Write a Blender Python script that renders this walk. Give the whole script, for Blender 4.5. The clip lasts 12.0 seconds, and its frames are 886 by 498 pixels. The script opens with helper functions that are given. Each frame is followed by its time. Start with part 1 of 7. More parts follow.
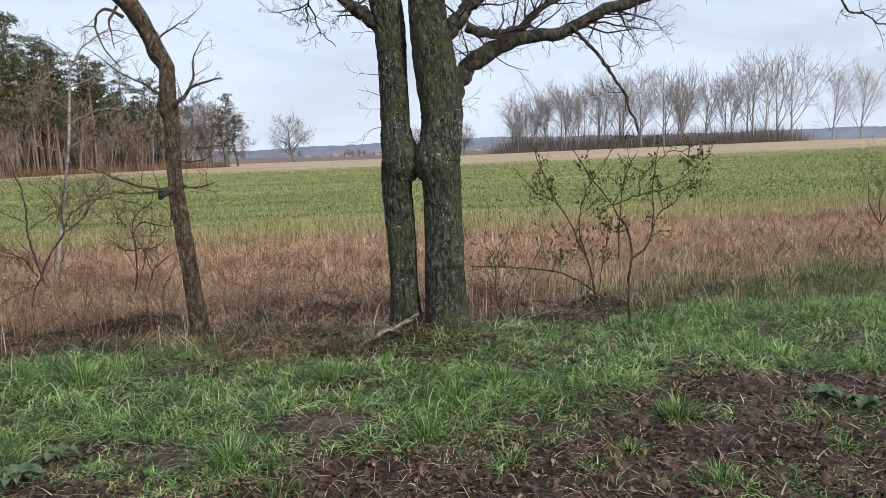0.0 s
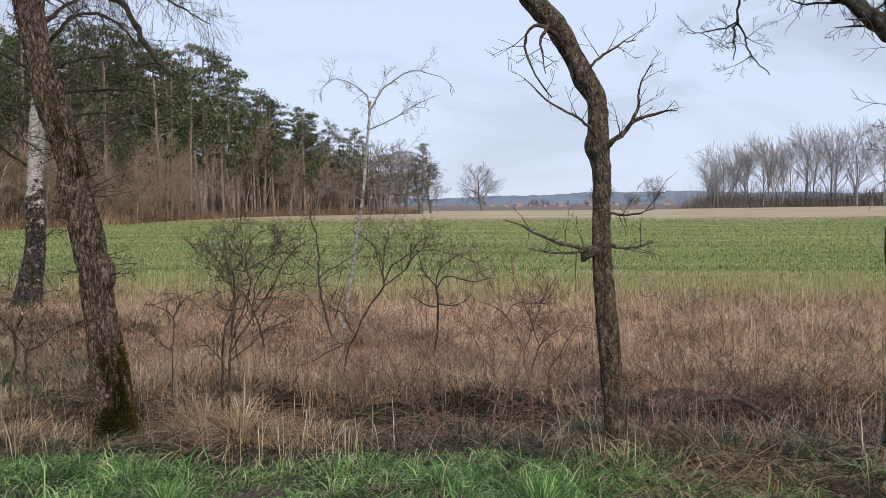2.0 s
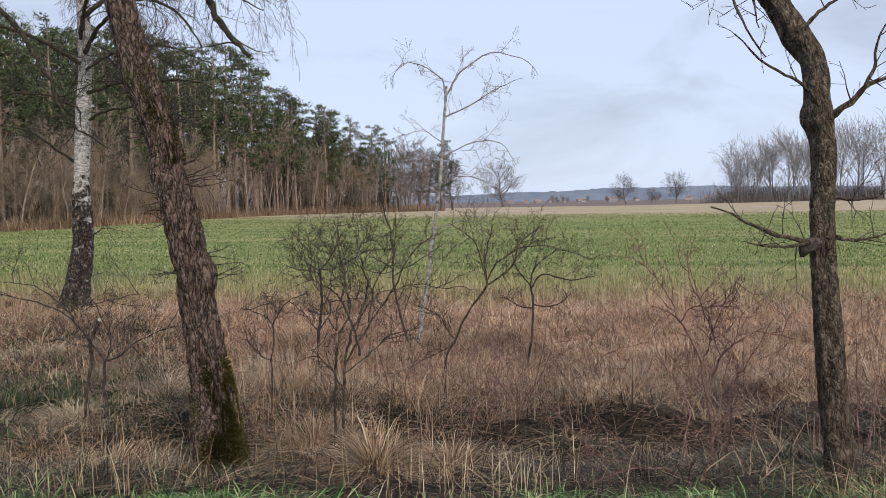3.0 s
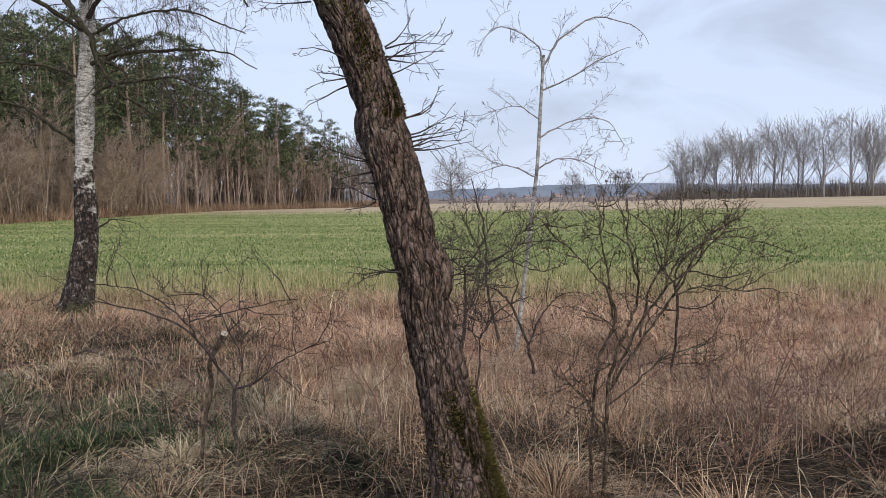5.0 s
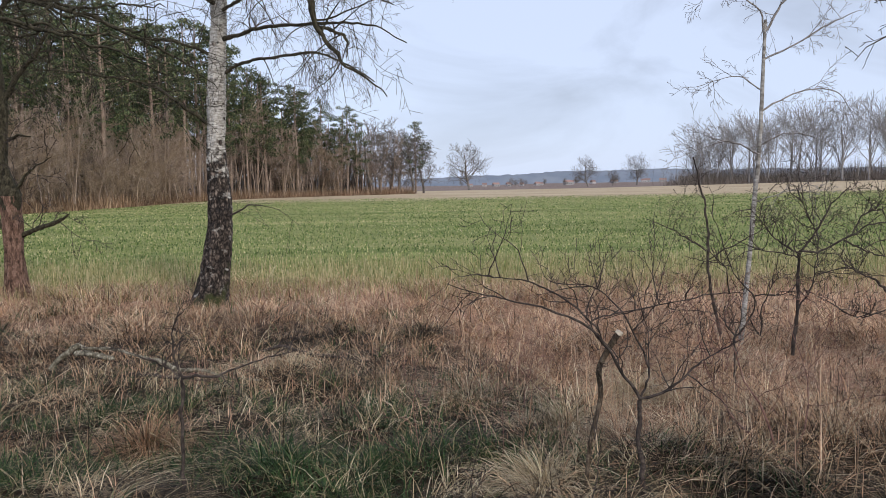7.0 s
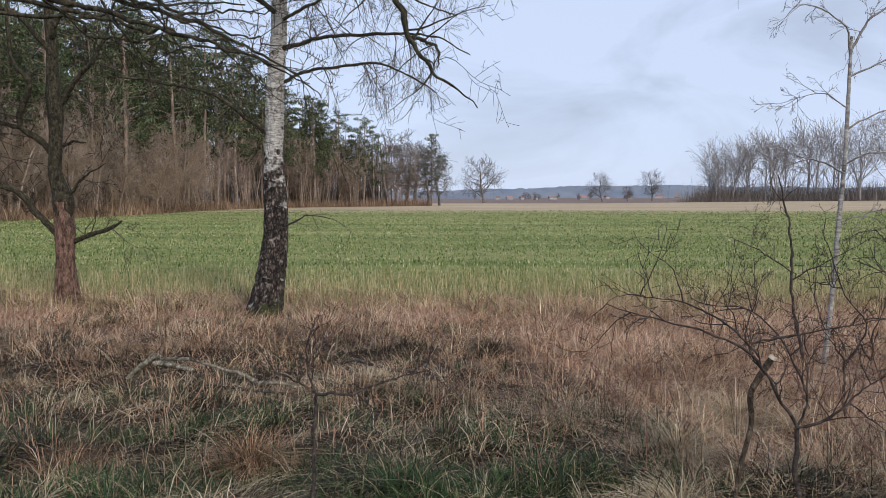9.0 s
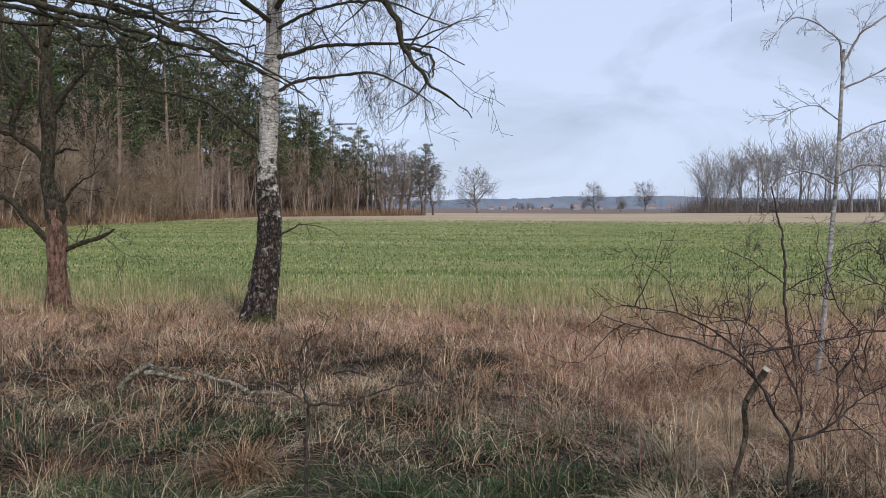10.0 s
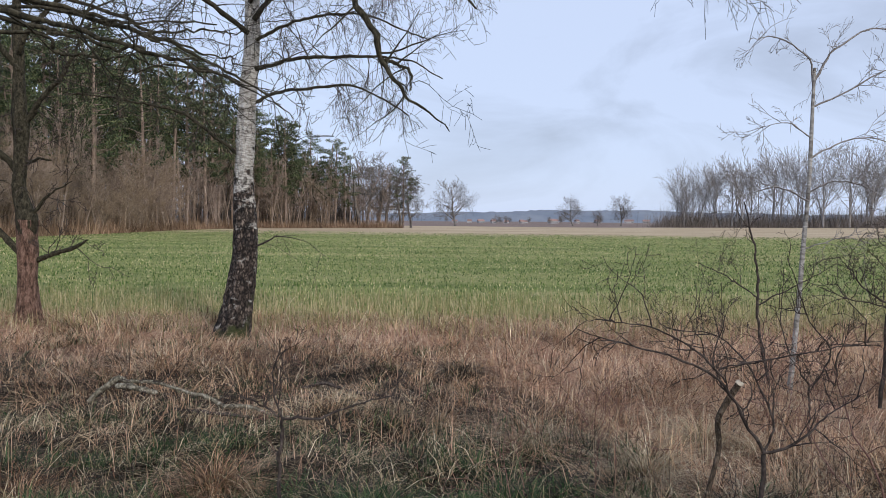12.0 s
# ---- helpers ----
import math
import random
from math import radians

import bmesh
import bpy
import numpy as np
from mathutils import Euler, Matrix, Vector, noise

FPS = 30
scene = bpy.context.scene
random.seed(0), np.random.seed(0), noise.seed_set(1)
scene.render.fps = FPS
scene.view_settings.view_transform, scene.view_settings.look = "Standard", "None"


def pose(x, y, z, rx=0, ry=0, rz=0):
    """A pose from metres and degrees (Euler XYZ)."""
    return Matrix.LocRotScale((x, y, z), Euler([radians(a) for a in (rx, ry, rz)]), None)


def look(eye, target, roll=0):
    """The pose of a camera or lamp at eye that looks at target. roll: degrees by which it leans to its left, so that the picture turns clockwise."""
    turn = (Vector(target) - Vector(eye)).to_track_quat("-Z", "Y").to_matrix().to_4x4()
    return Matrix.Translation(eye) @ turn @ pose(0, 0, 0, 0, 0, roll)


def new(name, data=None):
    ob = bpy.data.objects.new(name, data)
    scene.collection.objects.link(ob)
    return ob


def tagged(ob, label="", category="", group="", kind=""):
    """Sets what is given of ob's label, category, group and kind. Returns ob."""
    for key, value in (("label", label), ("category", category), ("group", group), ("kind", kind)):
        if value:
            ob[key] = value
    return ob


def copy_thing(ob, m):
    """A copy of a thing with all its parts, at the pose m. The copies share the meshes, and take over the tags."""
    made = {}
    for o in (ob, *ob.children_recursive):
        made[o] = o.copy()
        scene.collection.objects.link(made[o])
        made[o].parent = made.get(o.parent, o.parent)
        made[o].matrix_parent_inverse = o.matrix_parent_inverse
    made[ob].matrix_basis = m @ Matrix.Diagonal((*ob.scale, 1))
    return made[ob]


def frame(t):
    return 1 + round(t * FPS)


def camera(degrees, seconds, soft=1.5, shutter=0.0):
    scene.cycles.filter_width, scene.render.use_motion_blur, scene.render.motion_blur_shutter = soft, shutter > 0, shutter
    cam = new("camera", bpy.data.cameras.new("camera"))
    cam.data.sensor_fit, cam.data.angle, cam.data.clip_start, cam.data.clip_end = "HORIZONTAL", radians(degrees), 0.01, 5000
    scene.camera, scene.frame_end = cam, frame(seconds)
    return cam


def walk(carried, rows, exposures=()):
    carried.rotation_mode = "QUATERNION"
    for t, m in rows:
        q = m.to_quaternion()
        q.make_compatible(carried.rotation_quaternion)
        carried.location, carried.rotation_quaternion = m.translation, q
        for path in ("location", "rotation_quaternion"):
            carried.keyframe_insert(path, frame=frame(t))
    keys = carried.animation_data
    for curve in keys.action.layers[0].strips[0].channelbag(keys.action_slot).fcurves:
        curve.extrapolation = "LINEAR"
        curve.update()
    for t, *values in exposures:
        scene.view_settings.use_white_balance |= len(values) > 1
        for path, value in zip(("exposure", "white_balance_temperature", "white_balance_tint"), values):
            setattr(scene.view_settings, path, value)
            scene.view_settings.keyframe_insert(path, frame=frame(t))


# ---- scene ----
cam = camera(60.2, 12.0, soft=0.8)
PATH = [
    (0, (-0.362, -1.261, 1.571), (-0.004, 0.69, 1.317), -1.8),
    (0.5, (-0.742, -0.774, 1.589), (-0.463, 1.198, 1.409), 0.6),
    (1, (-1.17, -0.363, 1.606), (-1.052, 1.629, 1.471), -0.0),
    (1.5, (-1.681, 0.093, 1.622), (-1.71, 2.089, 1.493), -0.0),
    (2, (-2.254, 0.439, 1.624), (-2.354, 2.433, 1.508), -0.2),
    (2.5, (-2.757, 0.858, 1.596), (-2.89, 2.85, 1.478), -0.8),
    (3, (-3.253, 1.268, 1.565), (-3.401, 3.258, 1.442), -0.7),
    (3.2, (-3.462, 1.437, 1.557), (-3.596, 3.428, 1.428), -0.7),
    (4.8, (-5.09, 2.605, 1.471), (-5.11, 4.6, 1.345), -0.4),
    (5, (-5.314, 2.699, 1.453), (-5.32, 4.695, 1.319), -0.5),
    (5.5, (-5.976, 2.847, 1.456), (-5.955, 4.842, 1.32), -0.6),
    (6, (-6.587, 3.116, 1.455), (-6.562, 5.111, 1.316), -0.9),
    (6.5, (-7.176, 3.335, 1.428), (-7.154, 5.329, 1.275), -0.6),
    (7, (-7.728, 3.493, 1.405), (-7.755, 5.486, 1.238), -0.9),
    (7.5, (-8.177, 3.628, 1.424), (-8.235, 5.621, 1.265), 0.0),
    (9.5, (-8.472, 3.636, 1.417), (-8.526, 5.631, 1.294), 0.2),
    (10, (-8.472, 3.646, 1.419), (-8.512, 5.642, 1.31), 0.4),
    (10.5, (-8.469, 3.655, 1.417), (-8.493, 5.652, 1.316), 0.7),
    (11, (-8.472, 3.661, 1.417), (-8.482, 5.659, 1.323), 0.7),
    (11.5, (-8.468, 3.661, 1.42), (-8.465, 5.659, 1.332), 0.8),
    (12, (-8.463, 3.649, 1.421), (-8.445, 5.647, 1.346), 0.8),
]
walk(cam, [(t, look(e, g, r)) for t, e, g, r in PATH],
     [(0.0, 0.15, 6600, 8), (1.0, 0.05, 6550, 9), (2.5, 0.02, 6400, 10), (6.0, 0.05, 6350, 10), (7.5, 0.0, 6300, 10), (9.5, -0.06, 6200, 10), (12.0, -0.06, 6150, 10)])

# ---- world, sun ----
SUN_ELEV, SUN_AZ = radians(32), radians(150)  # azimuth clockwise from +y: behind the walker, to the right
world = bpy.data.worlds.new("overcast_sky")
scene.world = world
world.use_nodes = True
wn, wl = world.node_tree.nodes, world.node_tree.links
wn.clear()
w_out = wn.new("ShaderNodeOutputWorld")
w_bg = wn.new("ShaderNodeBackground")
w_sky = wn.new("ShaderNodeTexSky")
w_sky.sky_type = "NISHITA"
w_sky.sun_disc = False
w_sky.sun_elevation, w_sky.sun_rotation = SUN_ELEV, SUN_AZ
w_co = wn.new("ShaderNodeTexCoord")
w_map = wn.new("ShaderNodeMapping")
w_map.inputs["Scale"].default_value = (1.0, 1.0, 2.6)
w_n1 = wn.new("ShaderNodeTexNoise")
w_n1.inputs["Scale"].default_value = 2.6
w_n1.inputs["Detail"].default_value = 6
w_n1.inputs["Roughness"].default_value = 0.55
w_n1.inputs["Distortion"].default_value = 0.6
w_r1 = wn.new("ShaderNodeValToRGB")          # cloud tone: grey undersides to bright veil
cr = w_r1.color_ramp
cr.elements[0].position, cr.elements[0].color = 0.30, (0.54, 0.60, 0.74, 1)
cr.elements[1].position, cr.elements[1].color = 0.50, (0.73, 0.82, 1.03, 1)
w_gain = wn.new("ShaderNodeMix")             # thin veil over the blue sky
w_gain.data_type = "RGBA"
w_gain.inputs["Factor"].default_value = 0.86
w_mul = wn.new("ShaderNodeMix")
w_mul.data_type, w_mul.blend_type = "RGBA", "MULTIPLY"
w_mul.inputs["Factor"].default_value = 1.0
w_mul.inputs[7].default_value = (0.10, 0.10, 0.10, 1)
wl.new(w_co.outputs["Generated"], w_map.inputs["Vector"])
wl.new(w_map.outputs["Vector"], w_n1.inputs["Vector"])
wl.new(w_n1.outputs["Fac"], w_r1.inputs["Fac"])
wl.new(w_sky.outputs["Color"], w_mul.inputs[6])
wl.new(w_mul.outputs[2], w_gain.inputs[6])
wl.new(w_r1.outputs["Color"], w_gain.inputs[7])
wl.new(w_gain.outputs[2], w_bg.inputs["Color"])
w_bg.inputs["Strength"].default_value = 1.0
wl.new(w_bg.outputs["Background"], w_out.inputs["Surface"])

sun_data = bpy.data.lights.new("sun", "SUN")
sun_data.energy, sun_data.angle, sun_data.color = 2.5, radians(7), (1.0, 0.93, 0.83)
sun = new("sun", sun_data)
sun.matrix_world = look((40 * math.sin(SUN_AZ), 40 * math.cos(SUN_AZ), 40 * math.tan(SUN_ELEV)), (0, 0, 0))


# ---- materials ----
def nodes_of(name):
    m = bpy.data.materials.new(name)
    m.use_nodes = True
    nt = m.node_tree
    bs = nt.nodes["Principled BSDF"]
    bs.inputs["Specular IOR Level"].default_value = 0.25
    return m, nt, bs


def add_noise(nt, vec, scale, detail=4, rough=0.6, dist=0.0):
    n = nt.nodes.new("ShaderNodeTexNoise")
    n.inputs["Scale"].default_value, n.inputs["Detail"].default_value = scale, detail
    n.inputs["Roughness"].default_value, n.inputs["Distortion"].default_value = rough, dist
    nt.links.new(vec, n.inputs["Vector"])
    return n.outputs["Fac"]


def add_ramp(nt, fac, stops):
    r = nt.nodes.new("ShaderNodeValToRGB")
    e = r.color_ramp.elements
    for i, (pos, col) in enumerate(stops):
        el = e[i] if i < 2 else e.new(pos)
        el.position, el.color = pos, (*col, 1)
    nt.links.new(fac, r.inputs["Fac"])
    return r.outputs["Color"]


def add_mix(nt, fac, a, b, blend="MIX"):
    m = nt.nodes.new("ShaderNodeMix")
    m.data_type, m.blend_type = "RGBA", blend
    for sock, val in ((m.inputs[0], fac), (m.inputs[6], a), (m.inputs[7], b)):
        if isinstance(val, (int, float)):
            sock.default_value = val
        elif isinstance(val, tuple):
            sock.default_value = (*val, 1)
        else:
            nt.links.new(val, sock)
    return m.outputs[2]


def add_math(nt, op, a, b=0.0, clamp=False):
    m = nt.nodes.new("ShaderNodeMath")
    m.operation, m.use_clamp = op, clamp
    for sock, val in ((m.inputs[0], a), (m.inputs[1], b)):
        if isinstance(val, (int, float)):
            sock.default_value = val
        else:
            nt.links.new(val, sock)
    return m.outputs[0]


def add_bump(nt, bs, height, strength, distance):
    b = nt.nodes.new("ShaderNodeBump")
    b.inputs["Strength"].default_value, b.inputs["Distance"].default_value = strength, distance
    nt.links.new(height, b.inputs["Height"])
    nt.links.new(b.outputs["Normal"], bs.inputs["Normal"])


def coords(nt, stretch=(1, 1, 1)):
    c = nt.nodes.new("ShaderNodeTexCoord")
    m = nt.nodes.new("ShaderNodeMapping")
    m.inputs["Scale"].default_value = stretch
    nt.links.new(c.outputs["Object"], m.inputs["Vector"])
    return m.outputs["Vector"]


def blade_material(name, stops, patch=(0.75, 1.15), rough=0.75, through_light=0.25, patch_scale=1.3):
    """Grass, straw and leaves: tone from blade to blade and from patch to patch, some light passing through."""
    m, nt, bs = nodes_of(name)
    g = nt.nodes.new("ShaderNodeNewGeometry")
    col = add_ramp(nt, g.outputs["Random Per Island"], stops)
    n = add_noise(nt, coords(nt), patch_scale, 3)
    tone = add_ramp(nt, n, [(0.3, (patch[0], patch[0] * 1.03, patch[0])), (0.7, (patch[1],) * 3)])
    col = add_mix(nt, 1.0, col, tone, "MULTIPLY")
    fine = add_noise(nt, coords(nt), 45, 2)
    col = add_mix(nt, 0.35, col, add_ramp(nt, fine, [(0.3, (0.6, 0.6, 0.6)), (0.7, (1.2, 1.2, 1.2))]), "MULTIPLY")
    nt.links.new(col, bs.inputs["Base Color"])
    bs.inputs["Roughness"].default_value = rough
    bs.inputs["Specular IOR Level"].default_value = 0.16
    if through_light:
        tr = nt.nodes.new("ShaderNodeBsdfTranslucent")
        nt.links.new(col, tr.inputs["Color"])
        mx = nt.nodes.new("ShaderNodeMixShader")
        mx.inputs[0].default_value = through_light
        nt.links.new(bs.outputs[0], mx.inputs[1])
        nt.links.new(tr.outputs[0], mx.inputs[2])
        nt.links.new(mx.outputs[0], nt.nodes["Material Output"].inputs["Surface"])
    return m


def bark_material(name, dark, mid, light, scale=9.0, stretch=(1, 1, 0.28), bump=0.6, moss=None, moss_at=(0.55, 0.7), rough=0.9, lichen=None, plates=0.0, plate_z=0.5, crack_tone=0.3):
    m, nt, bs = nodes_of(name)
    v = coords(nt, stretch)
    n = add_noise(nt, v, scale, 6, 0.65, 0.4)
    n2 = add_noise(nt, v, scale * 4.5, 4, 0.6)
    h = add_math(nt, "ADD", add_math(nt, "MULTIPLY", n, 0.7), add_math(nt, "MULTIPLY", n2, 0.3))
    col = add_ramp(nt, h, [(0.38, dark), (0.5, mid), (0.62, light)])
    if plates:
        vo = nt.nodes.new("ShaderNodeTexVoronoi")
        vo.feature = "DISTANCE_TO_EDGE"
        vo.inputs["Scale"].default_value = plates
        warp = nt.nodes.new("ShaderNodeVectorMath")
        wn3 = nt.nodes.new("ShaderNodeTexNoise")
        wn3.inputs["Scale"].default_value = plates * 0.6
        pv = coords(nt, (1, 1, plate_z))
        nt.links.new(pv, wn3.inputs["Vector"])
        sc = nt.nodes.new("ShaderNodeVectorMath")
        sc.operation = "SCALE"
        sc.inputs["Scale"].default_value = 2.2 / plates
        nt.links.new(wn3.outputs["Color"], sc.inputs[0])
        nt.links.new(pv, warp.inputs[0])
        nt.links.new(sc.outputs["Vector"], warp.inputs[1])
        nt.links.new(warp.outputs["Vector"], vo.inputs["Vector"])
        crack = add_math(nt, "MULTIPLY", vo.outputs["Distance"], 4.5, clamp=True)
        col = add_mix(nt, 1.0, col, add_ramp(nt, crack, [(0.03, (crack_tone,) * 3), (0.40, (1.05, 1.05, 1.05))]), "MULTIPLY")
        h = add_math(nt, "ADD", h, add_math(nt, "MULTIPLY", crack, 0.9 * (1 - crack_tone)))
    if moss:
        mn = add_noise(nt, coords(nt), 2.3, 5, 0.6)
        fac = add_ramp(nt, mn, [(moss_at[0], (0, 0, 0)), (moss_at[1], (1, 1, 1))])
        col = add_mix(nt, fac, col, moss)
    if lichen:
        ln = add_noise(nt, coords(nt), 55, 3, 0.7)
        lp = add_noise(nt, coords(nt), 3.1, 3)
        lf = add_ramp(nt, add_math(nt, "ADD", ln, add_math(nt, "MULTIPLY", lp, 0.5)), [(0.885, (0, 0, 0)), (0.95, (0.8, 0.8, 0.8))])
        col = add_mix(nt, lf, col, lichen)
    nt.links.new(col, bs.inputs["Base Color"])
    bs.inputs["Roughness"].default_value = rough
    bs.inputs["Specular IOR Level"].default_value = 0.2
    add_bump(nt, bs, h, bump, 0.045)
    return m


def birch_bark_material():
    """White above, breaking into black furrowed plates towards the foot."""
    m, nt, bs = nodes_of("birch_bark")
    v = coords(nt, (1, 1, 3.2))
    n = add_noise(nt, v, 3.0, 5, 0.6, 0.3)
    white = add_ramp(nt, add_noise(nt, v, 12, 4), [(0.35, (0.21, 0.185, 0.155)), (0.6, (0.52, 0.49, 0.44))])
    dark = add_ramp(nt, add_noise(nt, coords(nt, (1, 1, 0.6)), 13, 4), [(0.36, (0.028, 0.021, 0.017)), (0.54, (0.10, 0.074, 0.058)), (0.68, (0.32, 0.255, 0.205))])
    vo = nt.nodes.new("ShaderNodeTexVoronoi")
    vo.feature = "DISTANCE_TO_EDGE"
    vo.inputs["Scale"].default_value = 17.0
    nt.links.new(coords(nt, (1, 1, 0.55)), vo.inputs["Vector"])
    ragged = add_math(nt, "ADD", vo.outputs["Distance"], add_math(nt, "MULTIPLY", add_math(nt, "SUBTRACT", add_noise(nt, coords(nt), 26, 4), 0.5), 0.55))
    crack = add_ramp(nt, ragged, [(0.04, (0.16, 0.15, 0.14)), (0.24, (1, 1, 1))])
    dark = add_mix(nt, 1.0, dark, crack, "MULTIPLY")
    sep = nt.nodes.new("ShaderNodeSeparateXYZ")
    tc = nt.nodes.new("ShaderNodeTexCoord")
    nt.links.new(tc.outputs["Object"], sep.inputs[0])
    z = add_math(nt, "MULTIPLY", add_math(nt, "SUBTRACT", sep.outputs["Z"], 2.52), 0.24)   # rough bark ends about 2.3 m up
    z = add_math(nt, "MINIMUM", add_math(nt, "MAXIMUM", z, -0.125), 0.085)
    plates = add_noise(nt, coords(nt, (1, 1, 0.6)), 8.0, 4, 0.6, 0.5)
    mixn = add_math(nt, "ADD", add_math(nt, "ADD", add_math(nt, "MULTIPLY", n, 0.5), add_math(nt, "MULTIPLY", plates, 0.5)), z)
    fac = add_ramp(nt, mixn, [(0.43, (0, 0, 0)), (0.51, (1, 1, 1))])
    marks = add_noise(nt, coords(nt, (1, 1, 7)), 7.0, 3, 0.6)          # dark bands across the white bark
    white = add_mix(nt, add_ramp(nt, marks, [(0.60, (0, 0, 0)), (0.67, (0.85, 0.85, 0.85))]), white, (0.07, 0.058, 0.05))
    col = add_mix(nt, fac, dark, white)
    mn = add_noise(nt, coords(nt), 1.9, 5, 0.6)
    mossz = add_math(nt, "MULTIPLY", add_math(nt, "SUBTRACT", 1.0, sep.outputs["Z"]), 0.16)
    mfac = add_ramp(nt, add_math(nt, "ADD", mn, mossz), [(0.62, (0, 0, 0)), (0.72, (1, 1, 1))])
    col = add_mix(nt, mfac, col, (0.045, 0.050, 0.016))
    nt.links.new(col, bs.inputs["Base Color"])
    bs.inputs["Roughness"].default_value = 0.75
    add_bump(nt, bs, add_math(nt, "ADD", mixn, add_math(nt, "MULTIPLY", ragged, 1.2)), 0.8, 0.03)
    return m


def plain_material(name, a, b, scale=8.0, rough=0.85, bump=0.2, rnd=False):
    m, nt, bs = nodes_of(name)
    v = coords(nt)
    n = add_noise(nt, v, scale, 5)
    col = add_ramp(nt, n, [(0.35, a), (0.65, b)])
    if rnd:
        oi = nt.nodes.new("ShaderNodeObjectInfo")
        col = add_mix(nt, 1.0, col, add_ramp(nt, oi.outputs["Random"], [(0.0, (0.7, 0.7, 0.7)), (1.0, (1.25, 1.2, 1.15))]), "MULTIPLY")
    nt.links.new(col, bs.inputs["Base Color"])
    bs.inputs["Roughness"].default_value = rough
    if bump:
        add_bump(nt, bs, n, bump, 0.02)
    return m


def ground_material():
    """Muddy verge, straw thatch, young crop, stubble and ploughed land, each to its strip of the plan."""
    m, nt, bs = nodes_of("open_ground")
    tc = nt.nodes.new("ShaderNodeTexCoord")
    sep = nt.nodes.new("ShaderNodeSeparateXYZ")
    nt.links.new(tc.outputs["Object"], sep.inputs[0])
    v = tc.outputs["Object"]
    big = add_noise(nt, v, 0.35, 4)
    mid = add_noise(nt, v, 2.2, 5)
    fine = add_noise(nt, v, 24, 4)
    x, y = sep.outputs["X"], sep.outputs["Y"]
    wob = add_math(nt, "MULTIPLY", add_math(nt, "SUBTRACT", mid, 0.5), 2.4)
    yy = add_math(nt, "ADD", y, wob)
    mud = add_ramp(nt, add_math(nt, "ADD", add_math(nt, "MULTIPLY", mid, 0.5), add_math(nt, "MULTIPLY", fine, 0.5)),
                   [(0.38, (0.022, 0.015, 0.012)), (0.52, (0.085, 0.060, 0.048)), (0.68, (0.22, 0.18, 0.15))])
    wet = add_ramp(nt, fine, [(0.40, (0.014, 0.011, 0.008)), (0.62, (0.075, 0.052, 0.034))])
    dry = add_ramp(nt, fine, [(0.38, (0.17, 0.095, 0.062)), (0.62, (0.50, 0.30, 0.20))])
    rows = nt.nodes.new("ShaderNodeTexWave")
    rows.inputs["Scale"].default_value, rows.inputs["Distortion"].default_value = 1.1, 3.0
    nt.links.new(v, rows.inputs["Vector"])
    streak = add_noise(nt, coords(nt, (0.012, 0.10, 1)), 3.0, 5, 0.65)
    crop_n = add_math(nt, "ADD", add_math(nt, "MULTIPLY", streak, 0.55), add_math(nt, "MULTIPLY", add_noise(nt, v, 5.0, 5, 0.7), 0.45))
    crop = add_ramp(nt, crop_n, [(0.36, (0.11, 0.145, 0.042)), (0.50, (0.225, 0.25, 0.085)), (0.64, (0.42, 0.36, 0.18))])
    stub = add_ramp(nt, streak, [(0.35, (0.33, 0.25, 0.155)), (0.6, (0.50, 0.395, 0.265))])
    plough = add_ramp(nt, streak, [(0.35, (0.14, 0.10, 0.085)), (0.65, (0.25, 0.19, 0.16))])

    def step(val, at, width):
        return add_math(nt, "MULTIPLY", add_math(nt, "SUBTRACT", val, at), 1.0 / width, clamp=True)

    turf = add_ramp(nt, fine, [(0.38, (0.040, 0.048, 0.022)), (0.62, (0.17, 0.165, 0.080))])
    wet = add_mix(nt, step(x, 2.4, 1.4), wet, turf)
    # dark thatch also reaches further out at left, standing in for dimmer light
    col = add_mix(nt, step(yy, 4.9, 0.6), mud, add_mix(nt, step(add_math(nt, "ADD", yy, add_math(nt, "MULTIPLY", step(add_math(nt, "SUBTRACT", 0.0, x), 6.4, 2.0), -5.0)), 8.2, 2.2), wet, dry))
    col = add_mix(nt, step(add_math(nt, "ADD", y, add_math(nt, "MULTIPLY", wob, 0.6)), 17.0, 3.0), col, crop)
    ywide = add_math(nt, "ADD", add_math(nt, "ADD", y, add_math(nt, "MULTIPLY", add_math(nt, "SUBTRACT", big, 0.5), 30.0)), add_math(nt, "MULTIPLY", x, -0.10))
    col = add_mix(nt, step(ywide, 92.0, 25.0), col, stub)
    col = add_mix(nt, step(add_math(nt, "ADD", y, add_math(nt, "MULTIPLY", x, -0.35)), 255.0, 12.0), col, plough)
    nt.links.new(col, bs.inputs["Base Color"])
    bs.inputs["Roughness"].default_value = 0.95
    bs.inputs["Specular IOR Level"].default_value = 0.12
    add_bump(nt, bs, add_math(nt, "ADD", add_math(nt, "ADD", fine, mid), add_noise(nt, v, 75, 3)), 0.8, 0.04)
    return m


